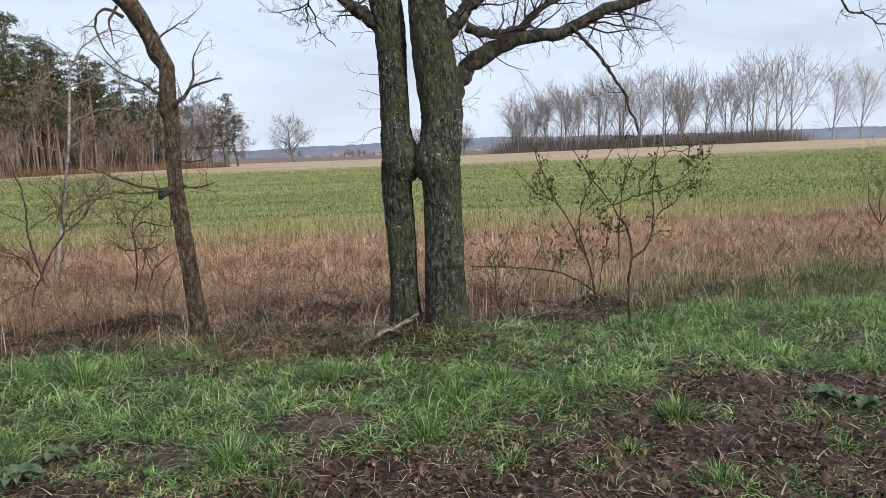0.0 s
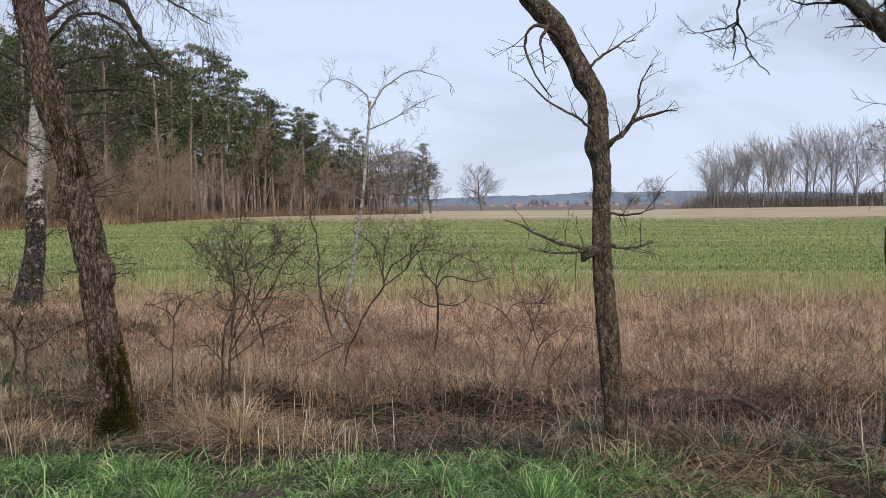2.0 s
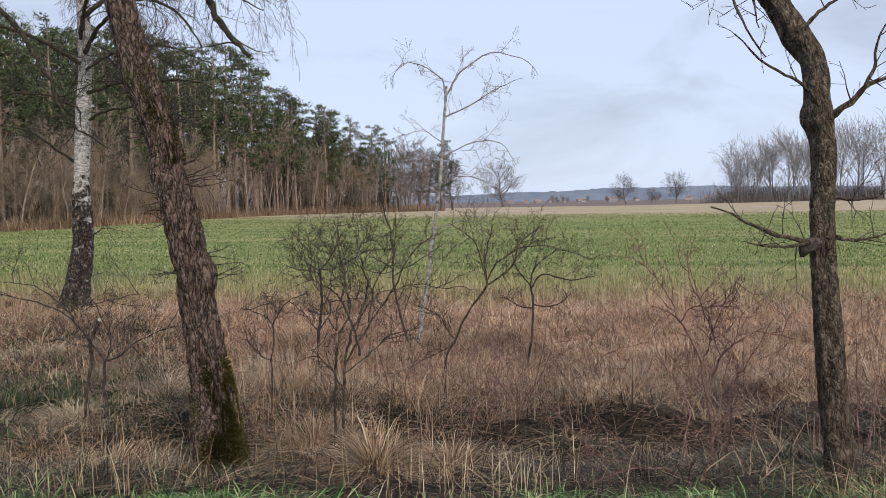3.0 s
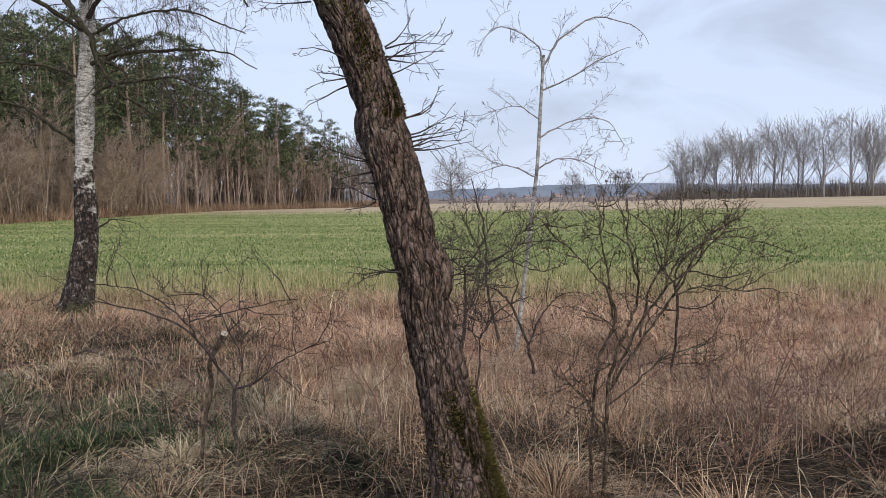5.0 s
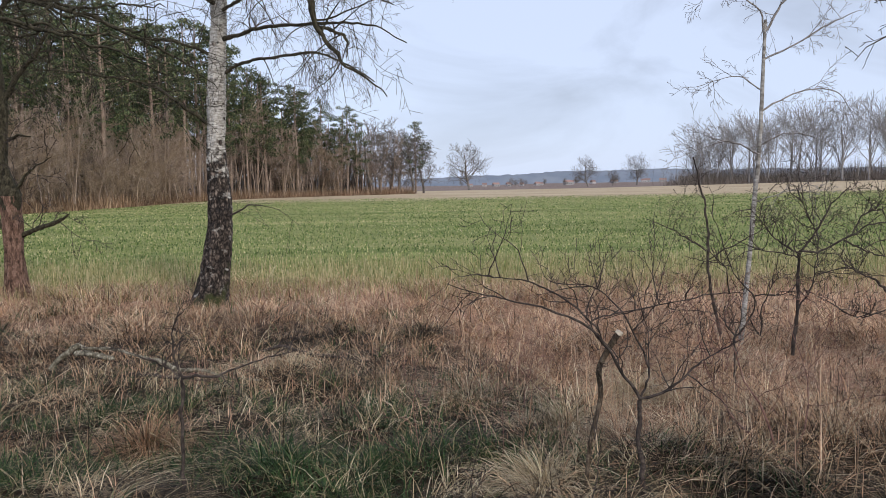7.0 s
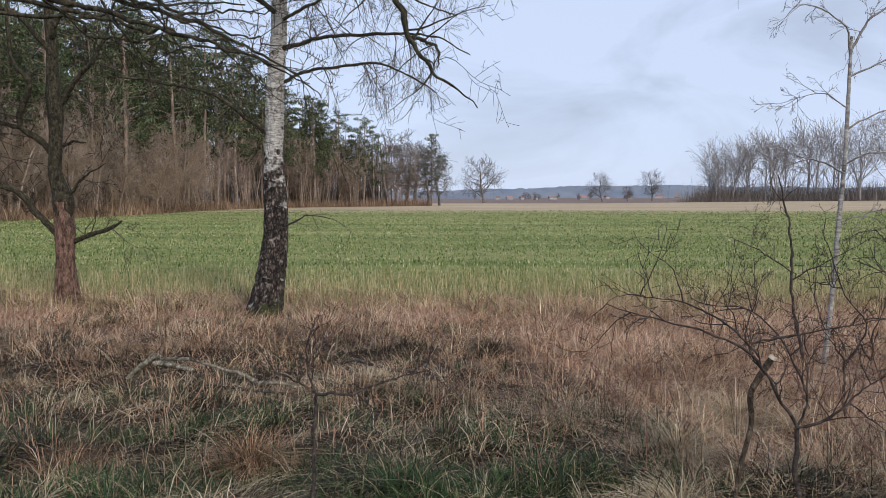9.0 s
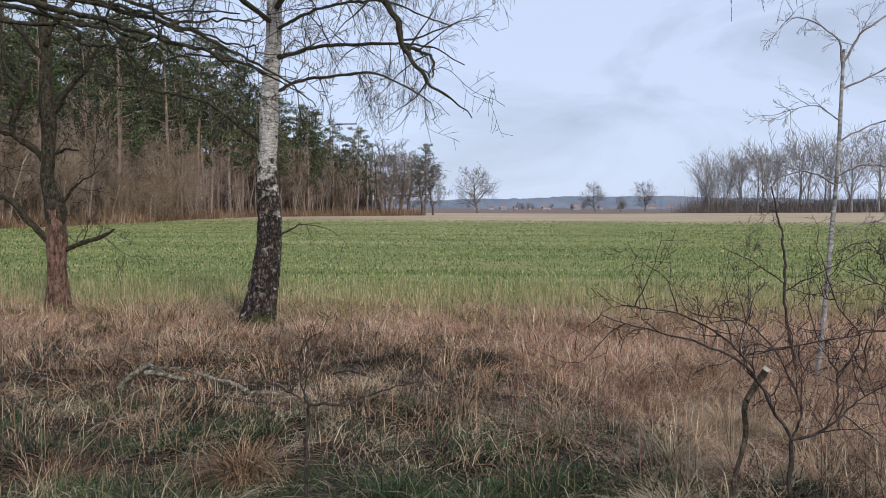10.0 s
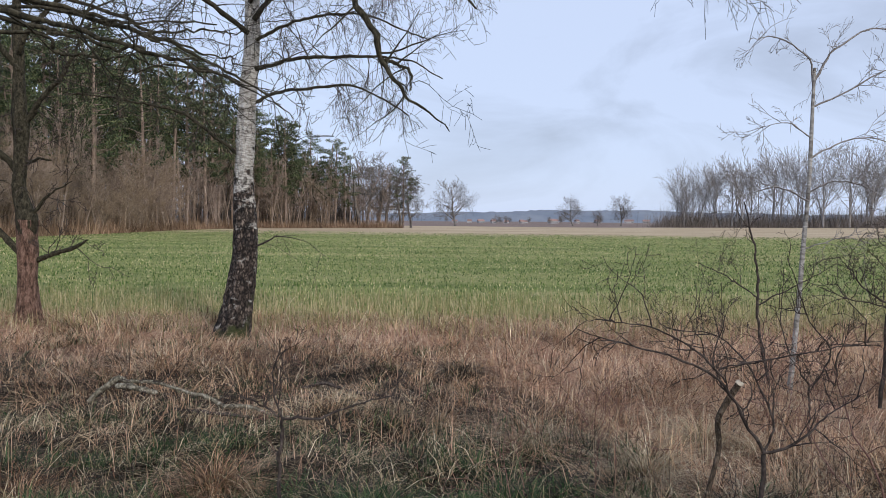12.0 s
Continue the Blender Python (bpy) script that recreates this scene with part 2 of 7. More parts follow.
M_GROUND = ground_material()
M_STRAW = blade_material("dead_straw", [(0.0, (0.04, 0.023, 0.014)), (0.24, (0.18, 0.102, 0.060)), (0.50, (0.55, 0.325, 0.19)), (0.84, (0.76, 0.52, 0.315)), (1.0, (0.90, 0.75, 0.52))], (0.38, 1.22), 0.55, 0.15, 1.9)
M_OLDSTRAW = blade_material("rotting_straw", [(0.0, (0.010, 0.008, 0.006)), (0.50, (0.055, 0.039, 0.025)), (0.80, (0.16, 0.115, 0.070)), (0.93, (0.46, 0.345, 0.21)), (1.0, (0.66, 0.53, 0.34))], (0.55, 1.15), 0.6, 0.1, 1.0)
M_BLOND = blade_material("blond_strand", [(0.0, (0.22, 0.15, 0.085)), (0.5, (0.56, 0.42, 0.25)), (1.0, (0.88, 0.75, 0.52))], (0.6, 1.15), 0.55, 0.15, 2.5)
M_STALK = blade_material("pale_stalk", [(0.0, (0.32, 0.165, 0.105)), (0.30, (0.54, 0.325, 0.215)), (0.75, (0.77, 0.52, 0.35)), (1.0, (0.90, 0.74, 0.54))], (0.62, 1.25), 0.7, 0.22, 2.1)
M_STUBBLE = blade_material("field_stubble", [(0.0, (0.20, 0.20, 0.07)), (0.5, (0.42, 0.36, 0.18)), (1.0, (0.66, 0.54, 0.33))], (0.75, 1.1), 0.7, 0.15)
M_GRASS = blade_material("green_grass", [(0.0, (0.020, 0.055, 0.018)), (0.34, (0.095, 0.205, 0.052)), (0.68, (0.25, 0.43, 0.115)), (0.86, (0.50, 0.64, 0.26)), (1.0, (0.66, 0.58, 0.36))], (0.36, 1.42), 0.42, 0.25, 3.6)
M_GRASS_DIM = blade_material("dull_green_grass", [(0.0, (0.016, 0.032, 0.013)), (0.45, (0.050, 0.092, 0.034)), (0.76, (0.115, 0.18, 0.066)), (0.86, (0.32, 0.26, 0.14)), (1.0, (0.52, 0.40, 0.25))], (0.45, 1.2), 0.6, 0.2, 2.6)
M_CORNER = blade_material("mixed_corner_grass", [(0.0, (0.035, 0.060, 0.022)), (0.40, (0.10, 0.165, 0.050)), (0.62, (0.20, 0.27, 0.09)), (0.70, (0.34, 0.26, 0.15)), (1.0, (0.56, 0.42, 0.27))], (0.5, 1.25), 0.6, 0.2, 1.6)
M_RUSSET = blade_material("russet_tussock", [(0.0, (0.03, 0.018, 0.011)), (0.35, (0.20, 0.105, 0.060)), (0.75, (0.48, 0.275, 0.155)), (1.0, (0.74, 0.54, 0.34))], (0.5, 1.2), 0.6, 0.1, 3.0)
M_CROP = blade_material("young_crop", [(0.0, (0.035, 0.070, 0.018)), (0.45, (0.15, 0.225, 0.058)), (0.72, (0.36, 0.38, 0.14)), (1.0, (0.74, 0.62, 0.37))], (0.7, 1.2), 0.6, 0.2, 0.15)
M_LITTER = blade_material("dead_leaf", [(0.0, (0.022, 0.013, 0.010)), (0.5, (0.105, 0.060, 0.043)), (0.90, (0.20, 0.125, 0.088)), (1.0, (0.40, 0.31, 0.23))], (0.7, 1.1), 0.6, 0.1)
M_CLOD = plain_material("damp_earth", (0.045, 0.031, 0.024), (0.14, 0.10, 0.078), 30, 0.85, 0.5)
M_OAK = bark_material("oak_bark", (0.013, 0.013, 0.010), (0.060, 0.060, 0.046), (0.165, 0.164, 0.132), 30, (1, 1, 0.55), 0.9, (0.078, 0.088, 0.036), (0.50, 0.66), 0.9, (0.44, 0.45, 0.41), 19.0, 0.38, 0.55)
M_FURROW = bark_material("furrowed_bark", (0.048, 0.030, 0.022), (0.155, 0.102, 0.078), (0.31, 0.225, 0.178), 34, (1, 1, 0.45), 1.0, (0.06, 0.065, 0.018), (0.60, 0.72), 0.9, (0.26, 0.25, 0.20), 24.0, 0.30, 0.24)
M_LOAM = bark_material("smooth_brown_bark", (0.022, 0.016, 0.011), (0.098, 0.071, 0.049), (0.22, 0.168, 0.122), 30, (1, 1, 0.5), 0.8, (0.12, 0.125, 0.075), (0.58, 0.74), 0.9, (0.27, 0.25, 0.18), 34.0, 0.5, 0.62)
M_TWIG = bark_material("twig_bark", (0.020, 0.015, 0.013), (0.055, 0.042, 0.036), (0.12, 0.095, 0.08), 20, (1, 1, 1), 0.1)
M_REDTWIG = bark_material("reddish_twig_bark", (0.085, 0.042, 0.033), (0.19, 0.10, 0.08), (0.32, 0.20, 0.16), 20, (1, 1, 1), 0.1)
M_GREYTWIG = bark_material("grey_twig_bark", (0.13, 0.115, 0.105), (0.23, 0.205, 0.19), (0.36, 0.33, 0.31), 14, (1, 1, 0.5), 0.1)
# pale grey ramp carries the haze over the far row
M_POPLAR = bark_material("haze_tinted_poplar_bark", (0.20, 0.18, 0.172), (0.30, 0.275, 0.264), (0.41, 0.385, 0.37), 0.7, (1, 1, 0.5), 0.0)
M_TANTWIG = bark_material("tan_wood_twigs", (0.18, 0.128, 0.084), (0.32, 0.235, 0.16), (0.47, 0.36, 0.26), 0.5, (1, 1, 1), 0.0)
M_FARTREE = bark_material("far_oak_twigs", (0.095, 0.080, 0.070), (0.16, 0.138, 0.122), (0.24, 0.21, 0.19), 0.6, (1, 1, 1), 0.0)
# darker than the edge trees: shade inside the wood painted as bark colour
M_INNER = bark_material("shade_darkened_inner_wood", (0.065, 0.052, 0.043), (0.13, 0.105, 0.088), (0.25, 0.205, 0.172), 0.6, (1, 1, 0.4), 0.0)
M_REDBARK = bark_material("red_brown_bark", (0.034, 0.020, 0.014), (0.160, 0.093, 0.066), (0.32, 0.205, 0.155), 20, (1, 1, 0.35), 1.0, (0.045, 0.046, 0.020), (0.56, 0.70))
M_DARKBARK = bark_material("dark_wet_bark", (0.010, 0.009, 0.006), (0.042, 0.036, 0.022), (0.10, 0.085, 0.055), 24, (1, 1, 0.6), 0.6)
M_LIMB = bark_material("grey_oak_limb_bark", (0.012, 0.011, 0.009), (0.052, 0.048, 0.037), (0.13, 0.122, 0.098), 26, (1, 1, 0.6), 0.7)
M_BIRCH = birch_bark_material()
M_SAPLING = bark_material("young_birch_bark", (0.09, 0.075, 0.065), (0.27, 0.25, 0.225), (0.44, 0.42, 0.39), 6, (1, 1, 2.5), 0.2)
M_MOSS = blade_material("moss", [(0.0, (0.045, 0.042, 0.012)), (0.55, (0.140, 0.125, 0.032)), (0.85, (0.25, 0.19, 0.062)), (1.0, (0.32, 0.21, 0.095))], (0.6, 1.2), 0.9, 0.1, 6)
M_NEEDLE = blade_material("pine_needles", [(0.0, (0.026, 0.038, 0.022)), (0.50, (0.080, 0.105, 0.052)), (0.82, (0.17, 0.195, 0.090)), (1.0, (0.28, 0.28, 0.135))], (0.55, 1.3), 0.7, 0.12, 0.25)
M_PINE = bark_material("pine_bark", (0.10, 0.072, 0.055), (0.24, 0.175, 0.135), (0.42, 0.32, 0.25), 2.5, (1, 1, 0.3), 0.3)
M_WOODTWIG = bark_material("wood_edge_twigs", (0.18, 0.134, 0.104), (0.33, 0.25, 0.196), (0.49, 0.39, 0.315), 0.6, (1, 1, 1), 0.0)
M_BRUSH = blade_material("russet_brush", [(0.0, (0.13, 0.080, 0.05)), (0.6, (0.29, 0.185, 0.12)), (1.0, (0.46, 0.33, 0.22))], (0.6, 1.25), 0.85, 0.1, 0.1)
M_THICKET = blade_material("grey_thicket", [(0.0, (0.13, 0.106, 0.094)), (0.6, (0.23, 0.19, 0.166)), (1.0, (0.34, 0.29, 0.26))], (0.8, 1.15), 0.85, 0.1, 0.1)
# woodland turned blue-grey: the haze of distance is in the base colour
M_HAZEWOOD = plain_material("haze_tinted_ridge", (0.155, 0.18, 0.225), (0.21, 0.23, 0.265), 0.02, 1.0, 0)
M_LICHEN = bark_material("lichened_dead_wood", (0.050, 0.042, 0.029), (0.155, 0.135, 0.098), (0.46, 0.42, 0.33), 22, (1, 1, 1), 0.4)
M_CUT = plain_material("fresh_cut_wood", (0.55, 0.45, 0.33), (0.72, 0.63, 0.5), 30, 0.7, 0.1)
M_OLIVE = blade_material("small_olive_leaf", [(0.0, (0.045, 0.055, 0.016)), (0.6, (0.105, 0.115, 0.034)), (1.0, (0.19, 0.18, 0.07))], (0.8, 1.2), 0.5, 0.3)
M_DOCK = plain_material("dull_green_leaf", (0.055, 0.085, 0.042), (0.11, 0.16, 0.075), 30, 0.55, 0.2)
M_WALL = plain_material("pale_render_wall", (0.34, 0.335, 0.34), (0.44, 0.43, 0.43), 1.0, 0.9, 0, True)
M_ROOF = plain_material("red_tile_roof", (0.22, 0.145, 0.13), (0.30, 0.20, 0.18), 1.0, 0.9, 0, True)
M_PANE = plain_material("dark_window_pane", (0.04, 0.05, 0.06), (0.06, 0.07, 0.08), 1.0, 0.2, 0)


# ---- mesh tools ----
def mesh_of(name, verts, quads=None, tris=None, smooth=True):
    me = bpy.data.meshes.new(name)
    verts = np.asarray(verts, np.float32)
    q = np.zeros((0, 4), np.int32) if quads is None else np.asarray(quads, np.int32).reshape(-1, 4)
    t = np.zeros((0, 3), np.int32) if tris is None else np.asarray(tris, np.int32).reshape(-1, 3)
    me.vertices.add(len(verts))
    me.vertices.foreach_set("co", verts.ravel())
    loops = np.concatenate([q.ravel(), t.ravel()])
    me.loops.add(len(loops))
    me.loops.foreach_set("vertex_index", loops)
    me.polygons.add(len(q) + len(t))
    starts = np.concatenate([np.arange(len(q)) * 4, len(q) * 4 + np.arange(len(t)) * 3]).astype(np.int32)
    me.polygons.foreach_set("loop_start", starts)
    me.polygons.foreach_set("use_smooth", np.full(len(q) + len(t), smooth))
    me.update(calc_edges=True)
    return me


def thing(name, loc, label, category, group="", kind="", rz=0.0):
    ob = new(name)
    ob.location = loc
    ob.rotation_euler = (0, 0, rz)
    ob.empty_display_size = 0.2
    return tagged(ob, label, category, group, kind)


def part(name, me, material, parent, label=""):
    ob = new(name, me)
    me.materials.append(material)
    ob.parent = parent
    if name in ("twigs", "hanging_twigs", "water_shoots", "moss", "leaves", "crown", "branches"):
        tagged(ob, kind="stuff")
    return tagged(ob, label)


def solo(name, me, material, label, category, kind="", group=""):
    ob = new(name, me)
    me.materials.append(material)
    return tagged(ob, label, category, group, kind)


class Tubes:
    """Collects tapered round stems as one mesh."""

    def __init__(self):
        self.v, self.q, self.t, self.n = [], [], [], 0

    def add(self, pts, rad, sides=5, cap=False):
        pts = np.asarray(pts, float)
        rad = np.asarray(rad, float)
        k = len(pts)
        tan = np.gradient(pts, axis=0)
        tan /= np.linalg.norm(tan, axis=1)[:, None] + 1e-9
        ref = np.eye(3)[np.argmin(np.abs(tan.mean(0)))]
        u = np.cross(tan, ref)
        u /= np.linalg.norm(u, axis=1)[:, None] + 1e-9
        w = np.cross(tan, u)
        a = np.arange(sides) * 2 * np.pi / sides
        ring = pts[:, None, :] + rad[:, None, None] * (np.cos(a)[None, :, None] * u[:, None, :] + np.sin(a)[None, :, None] * w[:, None, :])
        self.v.append(ring.reshape(-1, 3))
        i = np.arange(k - 1)[:, None] * sides
        j = np.arange(sides)[None, :]
        j2 = (j + 1) % sides
        self.q.append(np.stack([i + j, i + j2, i + sides + j2, i + sides + j], -1).reshape(-1, 4) + self.n)
        if cap:
            c = self.n + (k - 1) * sides
            self.t.append(np.array([[c, c + b, c + b + 1] for b in range(1, sides - 1)]))
        self.n += k * sides

    def mesh(self, name):
        return mesh_of(name, np.concatenate(self.v), np.concatenate(self.q), np.concatenate(self.t) if self.t else None)


def unit(v):
    return v / (np.linalg.norm(v) + 1e-9)


def spline(ctrl, n):
    """A smooth line through control points of any width, n points along it."""
    c = np.asarray(ctrl, float)
    p = np.vstack([2 * c[0] - c[1], c, 2 * c[-1] - c[-2]])
    seg = len(c) - 1
    s = np.linspace(0, seg - 1e-6, n)
    i = s.astype(int)
    f = (s - i)[:, None]
    a, b, d, e = p[i], p[i + 1], p[i + 2], p[i + 3]
    return 0.5 * (2 * b + (d - a) * f + (2 * a - 5 * b + 4 * d - e) * f ** 2 + (3 * b - a - 3 * d + e) * f ** 3)


def grow(tubes, p, d, length, r, level, st, rng):
    """A wandering stem with side stems. tubes: one collector per level; st: the habit of the plant."""
    n = max(3, min(9, int(length / st["seg"]) + 2))
    pts, rad, dirs = [np.array(p, float)], [r], [unit(np.array(d, float))]
    step = length / (n - 1)
    cur = dirs[0]
    for i in range(1, n):
        cur = unit(cur + rng.normal(0, st["wob"], 3) + np.array([0, 0, st["trop"][min(level, len(st["trop"]) - 1)]]))
        pts.append(pts[-1] + cur * step)
        rad.append(max(r * (1 - st.get("taper", 0.8) * i / (n - 1)), st["rmin"]))
        dirs.append(cur)
    tubes[min(level, len(tubes) - 1)].add(pts, rad, st["sides"][min(level, len(st["sides"]) - 1)])
    if level >= len(st["kids"]):
        return
    kids = st["kids"][level]
    for c in range(kids):
        s = st["s0"] + (1 - st["s0"]) * (c + rng.uniform(0.1, 0.9)) / kids
        i = min(int(s * (n - 1)), n - 2)
        f = s * (n - 1) - i
        q = pts[i] * (1 - f) + pts[i + 1] * f
        rr = rad[i] * (1 - f) + rad[i + 1] * f
        az = rng.uniform(0, 2 * np.pi)
        side = unit(np.cross(dirs[i], np.array([np.cos(az), np.sin(az), 0.35])))
        ang = radians(rng.uniform(*st["ang"]))
        nd = dirs[i] * math.cos(ang) + side * math.sin(ang)
        if st.get("flat"):
            nd[2] *= st["flat"]
        grow(tubes, q, nd, length * rng.uniform(*st["lr"]) * (1 - 0.45 * s), max(rr * st["rr"], st["rmin"]), level + 1, st, rng)


def blades(roots, height, width, lean, azim, rng, segs=3, droop=0.35):
    """Bent tapering blades. Returns vertices, quads, triangles."""
    n = len(roots)
    s = np.linspace(0, 1, segs + 1)
    dirs = np.stack([np.cos(azim), np.sin(azim), np.zeros(n)], -1)
    spin = azim + np.pi / 2 + rng.normal(0, 0.5, n)
    across = np.stack([np.cos(spin), np.sin(spin), np.zeros(n)], -1)
    out = []
    for k, a in enumerate(s):
        mid = roots + dirs * (height * lean * a ** 1.5)[:, None]
        mid[:, 2] += height * np.sqrt(np.maximum(0.05, 1 - np.minimum(lean, 0.97) ** 2)) * a * (1 - droop * lean * a * a)
        if k < segs:
            w = (width * (1 - 0.55 * a) * 0.5)[:, None]
            out += [mid - across * w, mid + across * w]
        else:
            out.append(mid)
    per = 2 * segs + 1
    v = np.stack(out, 1).reshape(-1, 3)
    base = (np.arange(n) * per)[:, None]
    q = np.concatenate([base + np.array([[2 * k, 2 * k + 1, 2 * k + 3, 2 * k + 2]]) for k in range(segs - 1)]) if segs > 1 else None
    t = base + np.array([[2 * segs - 2, 2 * segs - 1, 2 * segs]])
    return v, q, t


# ---- ground ----
def smooth(a, b, v):
    f = np.clip((v - a) / (b - a), 0, 1)
    return f * f * (3 - 2 * f)


def height(x, y):
    """Verge level with the walker's feet, falling through a rough hollow to the field."""
    x, y = np.asarray(x, float), np.asarray(y, float)
    left = smooth(-3.0, -9.0, x)
    h = -0.12 * left - (0.50 - 0.12 * left) * smooth(4.9 - 0.8 * left, 10.5, y)
    h = h - 0.24 * np.exp(-((y - 6.75) / 0.75) ** 2) * smooth(3.0, 1.2, x)
    h = h + 0.035 * np.sin(1.9 * x + 0.7 * np.sin(1.3 * y)) * np.sin(1.6 * y + 0.5) * smooth(24, 16, y)
    band = smooth(5.2, 6.4, y) * smooth(17.5, 15.0, y)
    hum = np.sin(2.9 * x + 1.3 * np.sin(1.7 * y) + 0.4) * np.sin(3.3 * y + 1.1 * np.sin(2.1 * x)) + 0.6 * np.sin(5.3 * x - 2.0 * y + 1.0) * np.sin(4.7 * y + 1.2 * x)
    h = h + 0.085 * hum * band * (1 - 0.35 * smooth(8.0, 11.0, y))
    h = h + 0.018 * np.sin(5.1 * x + 1.1 * y) * np.sin(4.3 * y - 1.7 * x) * smooth(14, 6, y)
    h = h + 1.8 * smooth(30, 190, x) * smooth(40, 170, y)
    return h


def ground_axis(lo, hi, fine, far, growth):
    a = list(np.arange(lo, hi, fine))
    step = fine
    v = hi
    while v < far:
        a.append(v)
        step *= growth
        v += step
    a.append(far)
    step, v = fine, lo
    front = []
    while v > -far:
        step *= growth
        v -= step
        front.append(v)
    return np.array(sorted(front) + a)


gx, gy = ground_axis(-18, 8, 0.16, 3200, 1.16), ground_axis(-3, 19, 0.16, 3200, 1.16)
GX, GY = np.meshgrid(gx, gy, indexing="ij")
GZ = height(GX, GY)
gi = np.arange(len(gx) - 1)[:, None] * len(gy) + np.arange(len(gy) - 1)[None, :]
gq = np.stack([gi, gi + len(gy), gi + len(gy) + 1, gi + 1], -1).reshape(-1, 4)
solo("ground", mesh_of("ground", np.stack([GX, GY, GZ], -1).reshape(-1, 3), gq), M_GROUND,
     "muddy verge, straw thatch and flat green field to the horizon", "ground", "structure")


# ---- trees by the verge ----
def trunk_mesh(name, ctrl, rings=110, sides=40, ridge=0.018, freq=(7.0, 1.6), lump=0.02, flare=0.35, seed=0):
    """A trunk along control points (x, y, z, radius), with bark ridges, swellings and a flared foot."""
    line = spline(ctrl, rings)
    p, r = line[:, :3], line[:, 3]
    tan = np.gradient(p, axis=0)
    tan /= np.linalg.norm(tan, axis=1)[:, None]
    u = np.cross(tan, np.array([0.0, 1.0, 0.0]))
    u /= np.linalg.norm(u, axis=1)[:, None]
    w = np.cross(tan, u)
    verts = []
    base_z = p[0, 2]
    for i in range(rings):
        foot = math.exp(-max(0.0, p[i, 2] - base_z) / 0.22)
        for k in range(sides):
            a = 2 * math.pi * k / sides
            ca, sa = math.cos(a), math.sin(a)
            z = p[i, 2]
            n1 = noise.noise((ca * freq[0] * 0.5 + seed, sa * freq[0] * 0.5, z * freq[1]))
            n2 = noise.noise((ca * freq[0] * 1.3, sa * freq[0] * 1.3 + seed, z * freq[1] * 2.2))
            rid = ridge * (0.7 - 2.6 * abs(n1)) + ridge * 0.7 * n2
            big = lump * noise.noise((ca * 1.2 + seed * 3, sa * 1.2, z * 1.4))
            fl = flare * foot * (0.7 + 0.5 * math.cos(3 * a + seed) * foot)
            rr = r[i] * (1 + fl) + rid + big
            verts.append(p[i] + rr * (ca * u[i] + sa * w[i]))
    i = np.arange(rings - 1)[:, None] * sides
    j = np.arange(sides)[None, :]
    j2 = (j + 1) % sides
    q = np.stack([i + j, i + j2, i + sides + j2, i + sides + j], -1).reshape(-1, 4)
    return mesh_of(name, np.array(verts), q), line


def rel(ctrl, base):
    """Control points taken from the foot of the tree."""
    return [(a[0] - base[0], a[1] - base[1], a[2] - base[2], *a[3:]) for a in ctrl]


OAK_TWIG = dict(seg=0.10, wob=0.17, trop=(0.03, 0.05, 0.05), taper=0.85, rmin=0.0016, sides=(5, 4, 3), kids=(7, 5, 3), s0=0.25, ang=(30, 70), lr=(0.4, 0.7), rr=0.55)


def limb(tree, name, ctrl, material, rng, twigs, st, count=10, n=26, sides=9, length=(0.5, 1.1), level=1, up=0.2, thin=1.0):
    """A limb as its own part, with side shoots gathered in twigs."""
    line = spline(ctrl, n)
    t = Tubes()
    span = np.linalg.norm(np.diff(line[:, :3], axis=0), axis=1).sum()
    wob = np.cumsum(rng.normal(0, 0.0045 * span ** 0.5 + 0.0015, (n, 3)), 0)
    wob -= np.linspace(0, 1, n)[:, None] * wob[-1]
    pts = line[:, :3] + wob
    t.add(pts, np.maximum(line[:, 3] * thin * rng.uniform(0.86, 1.16, n), 0.0022), sides)
    part(name, t.mesh(name), material, tree)
    for _ in range(count):
        i = int(rng.uniform(0.15, 0.98) * (n - 1))
        d = unit(line[min(i + 1, n - 1), :3] - line[max(i - 1, 0), :3])
        side = unit(rng.normal(0, 1, 3) + np.array([0, 0, up]))
        grow([twigs], pts[i], unit(d * 0.5 + side), rng.uniform(*length), min(max(line[i, 3] * 0.3, 0.004), 0.011), level, st, rng)
    return pts


